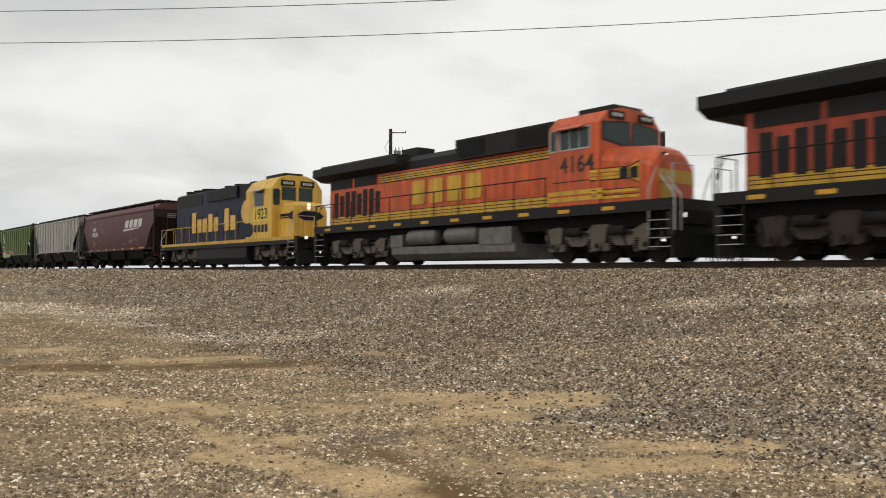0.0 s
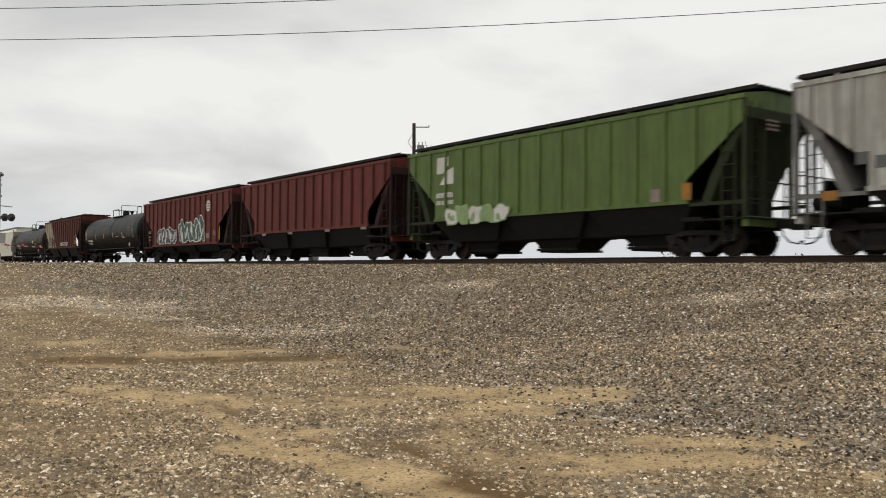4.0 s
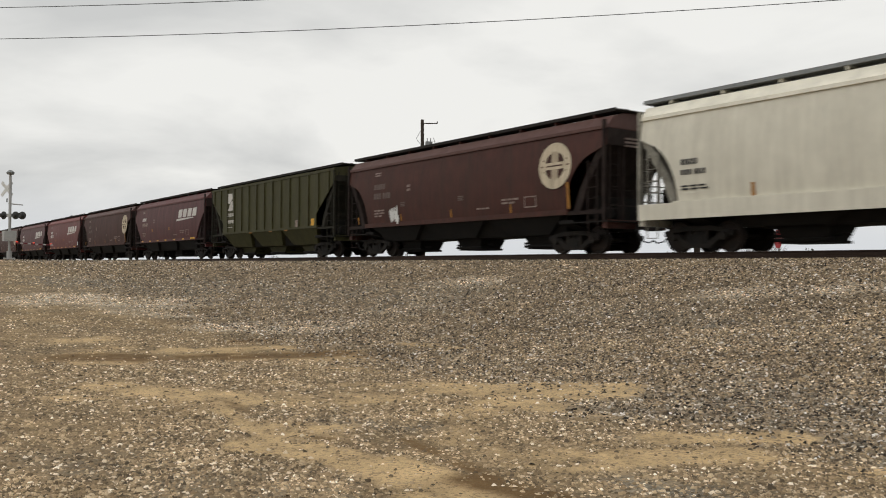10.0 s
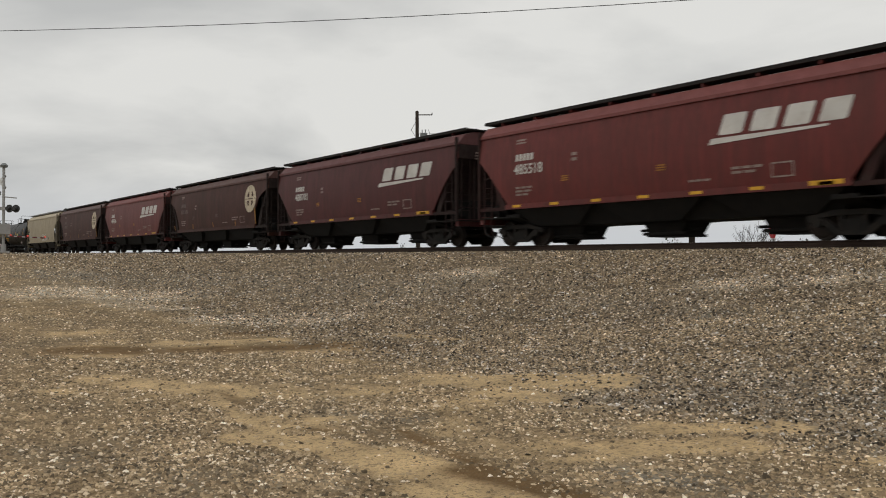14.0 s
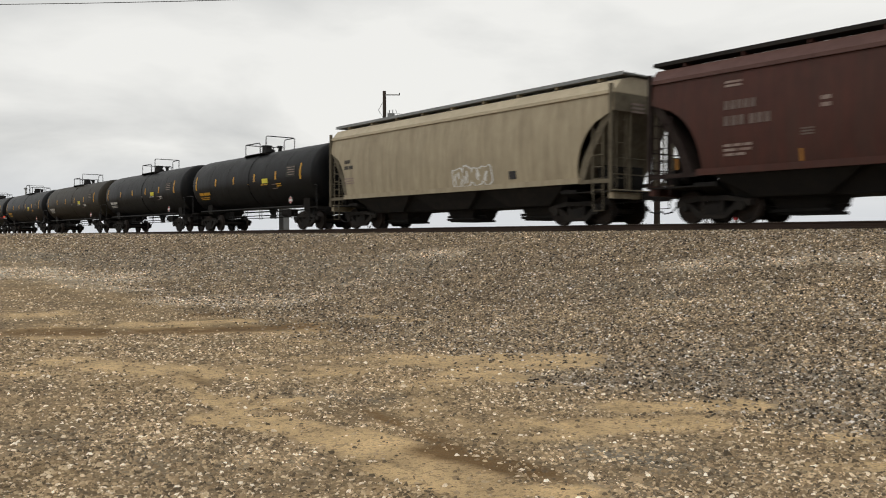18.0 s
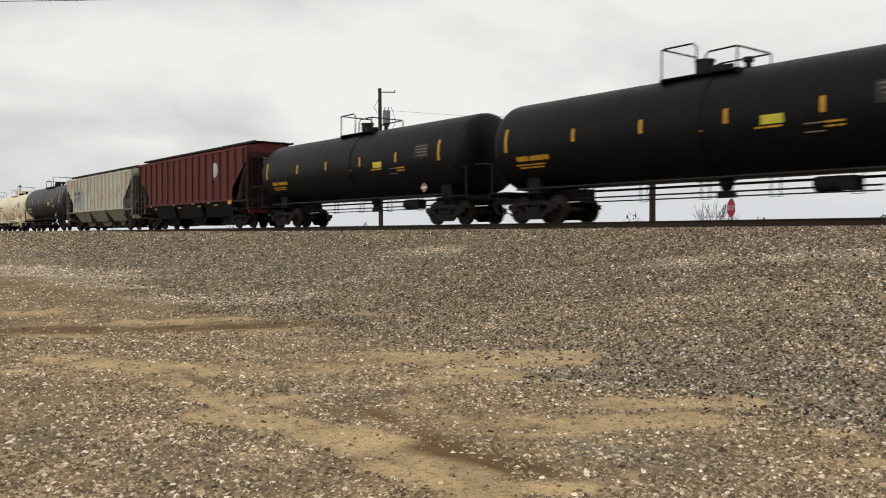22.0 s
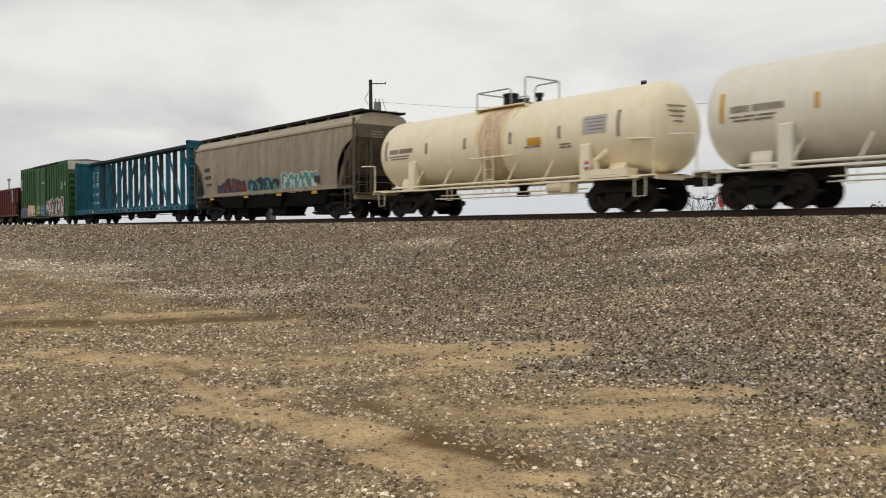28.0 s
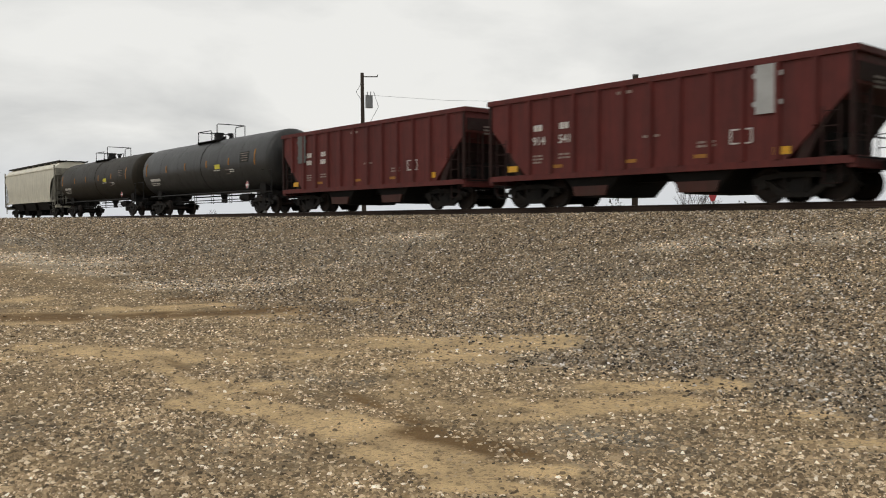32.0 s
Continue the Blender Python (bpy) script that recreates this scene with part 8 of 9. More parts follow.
    part("fuel_tank", "emd_fuel", M_BLACK, ob, lambda bm: (prism(bm, [(-1.38, 0.5), (-1.15, 0.18), (1.15, 0.18), (1.38, 0.5), (1.38, 1.12), (-1.38, 1.12)], "x", -3.9, 3.3), soften(bm, 0.04)), label="black fuel tank")
    loco_truck(ob, L / 2 - 4.2, M_TRUCK_GREY, 1)
    loco_truck(ob, -L / 2 + 4.2, M_TRUCK_GREY, -1)
    coupler(ob, L)
    handrails(ob, -L / 2 + 1.4, x_h - 0.1, fl, 1.44, 10, M_STRIPE)
    for sx in (-1, 1):
        loco_steps(ob, x_f - 0.6 if sx > 0 else -L / 2 + 1.0, sx, M_SILVER, fl)
        snow_plow(ob, x_f if sx > 0 else -L / 2 + 0.5, sx)
        for y in (-0.97, 0.97):
            part("end_rail", "emd_end_rail", M_WARBONNET if sx > 0 else M_SILVER, ob, lambda bm: pipe(bm, [(0, -0.48, 0), (0, -0.48, 1.0), (0, 0.48, 1.0), (0, 0.48, 0)], 0.025), (x_f - 0.1 if sx > 0 else -L / 2 + 0.6, y, fl))
    part("ditch_light", "emd_ditch", M_LAMP, ob, lambda bm: rod(bm, (0, -1.0, 0), (0.05, -1.0, 0), 0.085, 10), (x_f, 0, 1.42))
    part("bell", "emd_bell", M_TRUCK_GREY, ob, lambda bm: rod(bm, (0, 0, 0), (0, 0, 0.25), 0.16, 12, 0.08), (x_f - 0.5, 0.4, fl + 0.1))
    return ob

# ---- the train, front to rear: coupler lines in metres along the track at 0 s ----
ge_loco("orange and black wide-cab locomotive at the head, sooty rear grilles", 8.4, -14.3, M_OLD_ORANGE, "large")
ge_loco("bright orange wide-cab locomotive with yellow bands and a black roof", -14.0, -36.45, M_ORANGE, "small", "4164")
emd_loco(-36.45, -57.4)
grain_hopper("maroon smooth-sided grain hopper behind the locomotives", -57.4, -76.05, M_MAROON, "word", number="488698")

ob, L, Lb, W = ribbed_hopper("faded light grey ribbed covered hopper with grimy bays", -76.05, -93.9, M_GREY, M_TRUCK, 16)
for k in range(3):
    stencil(ob, M_PATCHGREY, -Lb * 0.39 + 0.45 * k, 2.3 - 0.12 * k, 0.32, 0.3, -W - 0.006, "stencil")
for x in (-0.44, -0.2, 0.08, 0.42):
    stencil(ob, M_REFLECT_DIM, x * Lb, 1.45, 0.4, 0.24, -W - 0.006, "reflector")
for x in (0.25, 0.29):
    stencil(ob, M_PATCHGREY, x * Lb, 1.85, 0.32, 0.36, -W - 0.006, "service_panel")

ob, L, Lb, W = ribbed_hopper("leaf-green ribbed covered hopper with white emblem and faint graffiti", -93.9, -111.5, M_GREEN, M_UNDER, 15)
part("emblem_block", "green_emblem", M_LETTER, ob, lambda bm: (prism(bm, [(-0.55, -0.1), (-0.55, 0.55), (0.2, 0.55), (0.2, 0.2), (-0.15, -0.1)], "y", -0.004, 0), prism(bm, [(0.55, 0.1), (0.55, -0.55), (-0.35, -0.55), (0.15, 0.0)], "y", -0.004, 0)), (-5.5, -W - 0.01, 3.5), label="white company emblem drawn as plain shapes")
text_rows(ob, M_LETTER, -6.1, 2.6, [(1.2, 0.05, 1), (1.2, 0.16, 2), (1.2, 0.16, 3)], -W - 0.006)
graffiti(ob, -Lb * 0.33, -Lb * 0.10, 1.3, 2.1, -W - 0.075, [M_LETTER, G_LIME], G_LIME, 5, 31, "faint white graffiti letters")
stencil(ob, M_LETTER_DIM, Lb * 0.31, 1.8, 0.35, 0.4, -W - 0.006, "service_panel")
stencil(ob, M_REFLECT_DIM, Lb * 0.38, 1.85, 0.32, 0.5, -W - 0.006, "reflector")

ob, L, Lb, W = ribbed_hopper("oxide red ribbed covered hopper", -111.5, -129.2, M_OXIDE, M_UNDER, 17, M_OXIDE_RIB)
for x in (-0.3, -0.1, 0.15, 0.36):
    stencil(ob, M_LETTER_DIM, x * Lb, 1.45, 0.5, 0.14, -W - 0.006, "stencil")

ob, L, Lb, W = ribbed_hopper("oxide red ribbed covered hopper with large green and black graffiti", -129.2, -147.95, M_OXIDE, M_UNDER, 18, M_OXIDE_RIB, cut=2.25, z_slope=3.6, sill=1.12)
part("emblem_disc", "white_disc_small", M_LETTER, ob, disc_build(0.36), (Lb * 0.275, -W - 0.01, 3.55), label="round white emblem")
for k in range(3):
    stencil(ob, M_LETTER_DIM, Lb * 0.275, 3.7 - 0.16 * k, 0.5, 0.06, -W - 0.017, "emblem_bar")
graffiti(ob, -Lb * 0.29, -Lb * 0.06, 1.25, 2.45, -W - 0.075, [G_BLACK], G_WHITE, 5, 41, "black and white graffiti letters")
graffiti(ob, -Lb * 0.02, Lb * 0.245, 1.25, 2.95, -W - 0.075, [G_GREEN], G_WHITE, 5, 42, "dark green graffiti letters with white outlines")
stencil(ob, M_REFLECT, Lb * 0.385, 1.75, 0.11, 0.85, -W - 0.006, "reflector")
text_rows(ob, M_LETTER_DIM, Lb * 0.325, 1.9, [(0.6, 0.06, 2)] * 3, -W - 0.006)
text_rows(ob, M_LETTER_DIM, -Lb * 0.42, 2.2, [(0.55, 0.2, 1), (0.55, 0.12, 2), (0.4, 0.12, 1)], -W - 0.006)
stencil(ob, M_LETTER_DIM, Lb * 0.27, 1.65, 0.55, 0.3, -W - 0.006, "service_panel")

ob, L, patch = tank_car("black tank car with scuffed grey patches and yellow reflectors", -147.95, -166.2, M_TANKBLACK, 1.57, 2.51, drop=10)
patch(6.2, 25, 1.9, 2.2, M_SCUFF, "scuffed_band", "worn grey patch of the shell")

ob, L, Lb, W = ribbed_hopper("red ribbed covered hopper with a cream painted corner", -166.2, -183.5, M_BROWNRED, M_UNDER, 17, lambda x: M_PATCHCREAM if x < -4.2 else M_OXIDE_RIB)
part("cream_panel", "cream_panel", M_PATCHCREAM, ob, lambda bm: prism(bm, [(-Lb / 2 + 0.02, 3.78), (-Lb / 2 + 0.02, 4.27), (-4.94, 4.27), (-2.3, 1.63), (-Lb / 2 + 1.97, 1.63), (-Lb / 2 + 1.97, 2.22)], "y", -W - 0.012, -W - 0.002), label="faded cream painted panel")
for k in range(3):
    stencil(ob, M_PATCHGREY, -5.16 + 0.94 * k, 2.3 - 0.1 * k, 0.62, 1.05 - 0.15 * k, -W - 0.016, "paint_patch")
    text_rows(ob, M_LETTER_DARK, -5.38 + 0.94 * k, 2.6 - 0.1 * k, [(0.4, 0.2, 2), (0.4, 0.2, 2)][k > 1:], -W - 0.022)
for k, (xa, xb) in enumerate(((-0.1, 0.75), (1.0, 1.8), (2.1, 3.1))):
    graffiti(ob, xa, xb, 1.72, 2.08, -W - 0.075, [M_BROWNRED], M_LETTER, 2, 51 + k, "small pale sprayed mark")
stencil(ob, M_REFLECT, Lb * 0.365, 2.0, 0.3, 0.35, -W - 0.006, "reflector")
stencil(ob, M_LETTER_DIM, Lb * 0.365, 2.5, 0.3, 0.5, -W - 0.006, "service_panel")

tank_car("black tank car with sooty shell", -183.5, -201.35, M_TANKBLACK, 1.52, 2.64, marks=M_REFLECT_DIM)

ob, L, Lb, W = smooth_hopper("off-white smooth-sided covered hopper with a pale sill", -201.35, -221.0, M_WHITE, M_UNDER, bright_sill=M_WHITE, cut=1.2, walk=M_GALV)
text_rows(ob, M_LETTER_DARK, -Lb * 0.41, 2.6, [(0.7, 0.17, 1), (0.95, 0.15, 2)], -W - 0.006)
text_rows(ob, M_LETTER_DARK, -Lb * 0.41, 1.9, [(0.9, 0.05, 3), (1.0, 0.05, 3)], -W - 0.006)
text_rows(ob, M_LETTER_DARK, Lb * 0.27, 2.2, [(0.45, 0.07, 1)] * 3, -W - 0.006)
part("white_sill", "white_sill", M_WHITE, ob, lambda bm: (box(bm, -Lb / 2 + 0.1, -W - 0.05, 0.96, Lb / 2 - 0.1, -W - 0.021, 1.44), soften(bm, 0.01)), label="deep off-white side sill")
stencil(ob, M_REFLECT_DIM, -Lb * 0.28, 1.6, 0.12, 0.5, -W - 0.006, "reflector")

grain_hopper("dark brown grain hopper with a round cream emblem", -221.0, -239.05, M_MAROON_DARK, "round", M_REFLECT_DIM)
rng_s = random.Random(61)
for k in range(9):
    x, z, h = -4.5 + 0.085 * k + rng_s.uniform(-0.08, 0.08), 1.78 + rng_s.uniform(-0.22, 0.16), rng_s.uniform(0.14, 0.34)
    lean, w = rng_s.uniform(-0.5, 0.5), rng_s.uniform(0.04, 0.09)
    part("graffiti_stroke", ("spray", k), G_WHITE, MOVERS[-1][0], lambda bm: prism(bm, [(-w - lean * h, -h), (w * 0.6 - lean * h, -h), (w * 1.3, 0.02), (w * 0.4 + lean * h * 0.6, h), (-w + lean * h * 0.6, h * 0.9), (-w * 1.5, 0)], "y", -0.004, 0), (x, -1.577 - 0.0012 * k, z), label="white spray scribble")

ob, L, Lb, W = ribbed_hopper("faded olive green ribbed covered hopper with a white emblem", -239.05, -257.07, M_OLIVE, M_OLIVE, 15)
part("emblem_block", "olive_emblem", M_LETTER, ob, lambda bm: (prism(bm, [(-0.42, 0.0), (-0.42, 0.6), (0.3, 0.6), (0.36, 0.3), (-0.1, 0.0)], "y", -0.004, 0), prism(bm, [(0.36, 0.15), (0.42, -0.45), (-0.4, -0.45), (0.1, 0.1)], "y", -0.004, 0)), (-5.15, -W - 0.01, 3.4), label="white company emblem drawn as plain shapes")
text_rows(ob, M_LETTER, -5.7, 2.75, [(1.1, 0.04, 1), (1.1, 0.2, 3), (1.1, 0.04, 1), (1.1, 0.2, 3), (1.1, 0.04, 1)], -W - 0.006)
for x in (-0.12, 0.05, 0.17):
    stencil(ob, M_REFLECT_DIM, x * Lb, 1.5, 0.4, 0.12, -W - 0.006, "reflector")
stencil(ob, M_REFLECT, Lb * 0.36, 1.8, 0.35, 0.36, -W - 0.006, "reflector")
stencil(ob, M_LETTER_DIM, Lb * 0.25, 1.75, 0.35, 0.45, -W - 0.006, "service_panel")

GRAIN = [(-257.07, -274.4, M_MAROON, "word"), (-274.4, -292.2, M_MAROON_DARK, "round"), (-292.2, -309.7, M_REDBROWN, "word"), (-309.7, -327.4, M_MAROON, "word"), (-327.4, -345.4, M_MAROON_DARK, "round"), (-345.4, -363.1, M_REDBROWN, "word"), (-363.1, -381.3, M_MAROON_DARK, "round")]
for (f, r, m, mark), num, ex in zip(GRAIN, ("", "", "485518", "488701", "", "488424", ""), (6.0, 6.5, 6, 6, 6.0, 6, 6.05)):
    tone = {"maroon_paint": "maroon", "weathered_brown_paint": "weathered dark brown", "red_brown_paint": "red-brown"}[m.name]
    grain_hopper(tone + " smooth-sided grain hopper with " + ("slanted white lettering" if mark == "word" else "a round cream emblem"), f, r, m, mark, M_REFLECT if mark == "word" else M_REFLECT_DIM, num, 4.6, ex)

ob, L, Lb, W = smooth_hopper("dusty tan smooth-sided covered hopper with faint graffiti", -381.3, -399.35, M_TAN, M_TRUCK, cut=1.15, walk=M_GALV)
text_rows(ob, M_LETTER_DARK, -Lb * 0.42, 2.95, [(0.55, 0.15, 1), (0.75, 0.15, 2)], -W - 0.006)
text_rows(ob, M_LETTER_DIM, -Lb * 0.42, 2.2, [(0.8, 0.06, 3)] * 3, -W - 0.006)
graffiti(ob, Lb * 0.04, Lb * 0.17, 1.45, 2.3, -W - 0.004, [M_TAN], G_WHITE, 4, 71, "faint white outline graffiti")
stencil(ob, M_LETTER_DARK, Lb * 0.235, 1.75, 0.36, 0.28, -W - 0.006, "service_panel")

TANKS = [(-399.35, -415.9, M_TANKBLACK, "black tank car with yellow reflectors and notice panel"), (-415.9, -433.2, M_TANKBLACK, "black tank car with clean glossy shell"), (-433.2, -451.3, M_TANKBROWN, "sooty brown-black tank car"), (-451.3, -469.15, M_TANKBLACK, "black tank car with yellow stencils"), (-469.15, -487.1, M_TANKBLACK, "black tank car with a yellow notice panel")]
for (f, r, m, lab), turned, paint in zip(TANKS, (0, 0, 0, 180, 180), (M_REFLECT, None, None, M_REFLECT, M_REFLECT)):
    tank_car(lab, f, r, m, marks=M_REFLECT, rail_x=-0.1, flip=turned, ink=paint)

ob, L, Lb, W = ribbed_hopper("oxide red ribbed covered hopper with a small round emblem", -487.1, -505.4, M_OXIDE, M_UNDER, 17, M_OXIDE_RIB)
part("emblem_disc", "white_disc", M_LETTER, ob, disc_build(0.42), (Lb * 0.25, -W - 0.01, 3.3), label="round white emblem")
stencil(ob, M_REFLECT, Lb * 0.37, 1.42, 0.5, 0.2, -W - 0.02, "reflector")
for x in (-0.36, -0.12, 0.06, 0.2):
    stencil(ob, M_LETTER_DIM, x * Lb, 1.5, 0.4, 0.14, -W - 0.006, "stencil")
    stencil(ob, M_REFLECT_DIM, (x + 0.06) * Lb, 1.3, 0.5, 0.1, -W - 0.02, "reflector")

ob, L, Lb, W = ribbed_hopper("rust-stained cream ribbed covered hopper with pale blue patches", -505.4, -523.4, M_CREAM_HOPPER, M_BAYTAN, 18, top=4.26, open_end=True)
for k, (x, w) in enumerate(((-5.55, 0.78), (-4.62, 0.78), (-3.7, 0.78))):
    stencil(ob, M_PATCHBLUE, x, 2.75 - 0.12 * k, w, 1.7, -W - 0.006, "paint_patch", "pale blue paint patch")
for k, x in enumerate((-5.93, -5.0)):
    (text_rows(ob, M_LETTER_DARK, x + 0.12, 3.02, [(0.5, 0.26, 2)], -W - 0.012), digits(ob, M_LETTER_DARK, x + 0.04, 2.5, 0.36, ("833", "325")[k], -W - 0.012))
stencil(ob, M_SIGNWHITE, Lb * 0.25, 1.7, 0.35, 0.3, -W - 0.006, "notice")
M_RUST = material("rust_bloom", (0.53, 0.485, 0.37), 0.8, spread=0.15, dirt=(0.44, 0.25, 0.09), dirt_amount=0.8, dirt_from=0.36, scale=3.0, streak=1)
rng_r = random.Random(80)
for k in range(26):
    x, z = -Lb / 2 + Lb * (k + rng_r.uniform(0.2, 0.8)) / 26, rng_r.uniform(2.0, 3.7)
    if abs(x) > Lb / 2 - 2.0 and z < 3.4:
        z = 3.7
    w, h = rng_r.uniform(0.2, 0.5), rng_r.uniform(0.5, 1.4)
    pts = [(w / 2 * rng_r.uniform(0.5, 1.2) * math.cos(a * 0.393), h / 2 * rng_r.uniform(0.5, 1.2) * math.sin(a * 0.393)) for a in range(16)]
    part("rust_stain", ("rust_stain", k), M_RUST, ob, lambda bm: prism(bm, pts, "y", -0.003, 0), (x, -W - 0.004, z), label="rust stain")

tank_car("dark blue-black tank car with a smooth shell", -523.4, -539.0, M_TANKBLUE, 1.52, 2.69, marks=M_REFLECT)
tank_car("cream tank car with a wide valve dome", -539.0, -552.3, M_TANKCREAM, 1.38, 2.55, "cream", marks=M_REFLECT)
tank_car("off-white tank car with pale side walkway", -552.3, -566.7, M_TANKWHITE, 1.38, 2.55, "white", marks=M_REFLECT)
tank_car("white tank car with pale running gear", -566.7, -582.0, M_TANKWHITE, 1.42, 2.57, "white", marks=M_REFLECT)
ob, L, patch = tank_car("cream tank car with rust-stained middle", -582.0, -597.55, M_TANKCREAM, 1.40, 2.55, "white", marks=M_INKGREY, band=M_TANKRUST)
for x, ang, w, h in ((0.66, 18, 0.16, 2.0), (-0.68, 30, 0.22, 1.5), (1.0, 44, 0.08, 0.6)):
    patch(x, ang, w, h, M_RUSTWASH, "rust_run", "thin orange rust run below the platform")

ob, L, Lb, W = smooth_hopper("taupe smooth-sided covered hopper with red, navy and teal graffiti", -597.55, -615.9, M_TAUPE, M_UNDER, cut=1.15)
text_rows(ob, M_LETTER_DARK, -Lb * 0.43 + 0.35, 2.85, [(0.85, 0.22, 1)], -W - 0.006)
text_rows(ob, M_LETTER_DARK, -Lb * 0.43 + 0.35, 2.42, [(1.0, 0.20, 1)], -W - 0.006)
text_rows(ob, M_LETTER_DARK, -Lb * 0.43 + 0.5, 2.05, [(0.9, 0.05, 2), (0.8, 0.05, 2)], -W - 0.006)
graffiti(ob, -5.2, -1.9, 1.25, 2.2, -W - 0.008, [G_NAVY, G_PLUM], G_RED, 4, 91, "dark graffiti letters with red outlines")
graffiti(ob, -1.5, 1.75, 1.25, 2.2, -W - 0.008, [G_NAVY, G_BLACK], G_TEAL, 4, 92, "navy blue graffiti letters")
graffiti(ob, 2.1, 5.45, 1.25, 2.3, -W - 0.008, [G_TEAL], G_WHITE, 5, 93, "teal graffiti letters with white outlines")
stencil(ob, M_LETTER_DARK, Lb * 0.32, 1.8, 0.4, 0.3, -W - 0.012, "service_panel")
for x in (-0.35, -0.1, 0.11, 0.31):
    stencil(ob, M_REFLECT, x * Lb, 1.2, 0.5, 0.12, -W - 0.03, "reflector")

centerbeam_car(-615.9, -639.8)
boxcar(-640.05, -657.2)
ballast_hopper("dull red open-top ballast hopper with a bare repair panel", -657.1, -670.9, 0.325)
ballast_hopper("dull red open-top ballast hopper with a grey patch near its rear", -670.9, -685.4, -0.36)
tank_car("charcoal grey tank car", -685.4, -704.0, M_TANKGREY, marks=M_REFLECT_DIM)
tank_car("dark grey tank car with a grimy shell", -704.0, -722.3, M_TANKBROWN, marks=M_REFLECT_DIM)
ob, L, Lb, W = smooth_hopper("pale cream covered hopper", -722.3, -740.6, M_CREAM_HOPPER, M_UNDER, cut=1.15)

for ob, s in MOVERS:
    if any(c.name.split(".")[0] == "roof" for c in ob.children) and ob.name.startswith("covered_hopper"):
        lay_marks(ob, 1.57)

# ---- beside and beyond the track ----
def stand(x, y):
    return float(ground_height(x, y))


# crossing signal with flashers, crossbuck and a lowered gate
def crossing_signal(x, y, tall, gate):
    s = thing("crossing_signal", "railway crossing signal mast with crossbuck, flashing lamps and lowered gate" if gate else "railway crossing signal mast beyond the track", "railway signal", at=(x, y, stand(x, y)))
    part("mast", ("mast", tall), M_SILVER, s, lambda bm: (rod(bm, (0, 0, 0.25), (0, 0, tall - 0.1), 0.085, 12), box(bm, -0.3, -0.3, -0.1, 0.3, 0.3, 0.18), rod(bm, (0, 0, 0.15), (0, 0, 0.6), 0.16, 12)))
    part("bell", "signal_bell", M_GALV, s, lambda bm: (rod(bm, (0, 0, 0), (0, 0, 0.12), 0.2, 14, 0.24), rod(bm, (0, 0, 0.12), (0, 0, 0.26), 0.24, 14, 0.1)), (0, 0, tall - 0.15))
    if not gate:
        return s
    for k, a in enumerate((45, -45)):
        part("crossbuck_board", ("crossbuck", k), M_SIGNWHITE, s, lambda bm: (box(bm, -0.6, -0.02 - 0.012 * k, -0.11, 0.6, 0.0 - 0.012 * k, 0.11)), (-0.35, -0.13, tall - 1.05), turn=(0, a, 35), label="white crossbuck board")
    part("bracket", "signal_bracket", M_SILVER, s, lambda bm: (rod(bm, (-0.5, -0.1, 0), (0.1, 0, 0), 0.03), rod(bm, (0, -0.1, -0.95), (0.2, 0.72, -1.02), 0.035)), (0, 0, tall - 1.05))
    part("sign_plate", "signal_plate", M_PATCHGREY, s, lambda bm: box(bm, -0.12, -0.02, -0.10, 0.14, 0.02, 0.12), (-0.42, -0.12, tall - 1.78))
    arm = part("lamp_arm", "lamp_arm", M_SILVER, s, lambda bm: (rod(bm, (-0.75, 0, 0), (0.75, 0, 0), 0.035), box(bm, -0.14, -0.14, -0.1, 0.14, 0.14, 0.1)), (0, 0, tall - 2.75), turn=(0, 0, 60))
    for k, (lx, ly, rz) in enumerate(((-0.80, 0, -38), (-0.38, 0, -34), (0.34, 0, -20), (0.74, 0, -14))):
        lm = part("lamp", "signal_lamp", M_LAMPHOOD, arm, lambda bm: (rod(bm, (0, 0.04, 0), (0, -0.02, 0), 0.25, 18), rod(bm, (0, -0.02, 0), (0, -0.22, 0), 0.12, 12), rod(bm, (0, 0.04, 0), (0, 0.16, 0), 0.12, 12)), (lx, ly, 0), turn=(0, 0, rz), label="weathered black signal lamp with a round backing disc")
        part("lens", "signal_lens", M_LENS, lm, lambda bm: rod(bm, (0, -0.05, 0), (0, -0.10, 0), 0.10, 12))
    gm = part("gate_mechanism", "gate_box", M_SILVER, s, lambda bm: (box(bm, -0.4, -0.35, -0.32, 0.4, 0.35, 0.32), soften(bm, 0.03)), (-0.1, 0.0, 1.55), label="grey gate mechanism case")
    ga = part("gate_arm", "gate_arm", M_GATE, s, lambda bm: box(bm, 0.0, -0.025, -0.035, 2.75, 0.025, 0.035), (0.3, 0.2, 1.12), turn=(0, 3.2, 44), label="lowered gate arm with red and white stripes")
    for k in range(5):
        part("red_stripe", "gate_stripe", M_GATERED, ga, lambda bm: box(bm, 0, -0.029, -0.039, 0.32, 0.029, 0.039), (0.15 + 0.53 * k, 0, 0))
    for k in range(3):
        part("gate_lamp", "gate_lamp", M_REDLAMP, ga, lambda bm: (rod(bm, (0, -0.05, 0.07), (0, 0.05, 0.07), 0.04, 10)), (0.2 + 1.2 * k, 0, 0), label="lit red gate lamp")
    return s


crossing_signal(-59.5, 9.0, 5.6, True)
crossing_signal(-124.0, 26.4, 7.65, False)

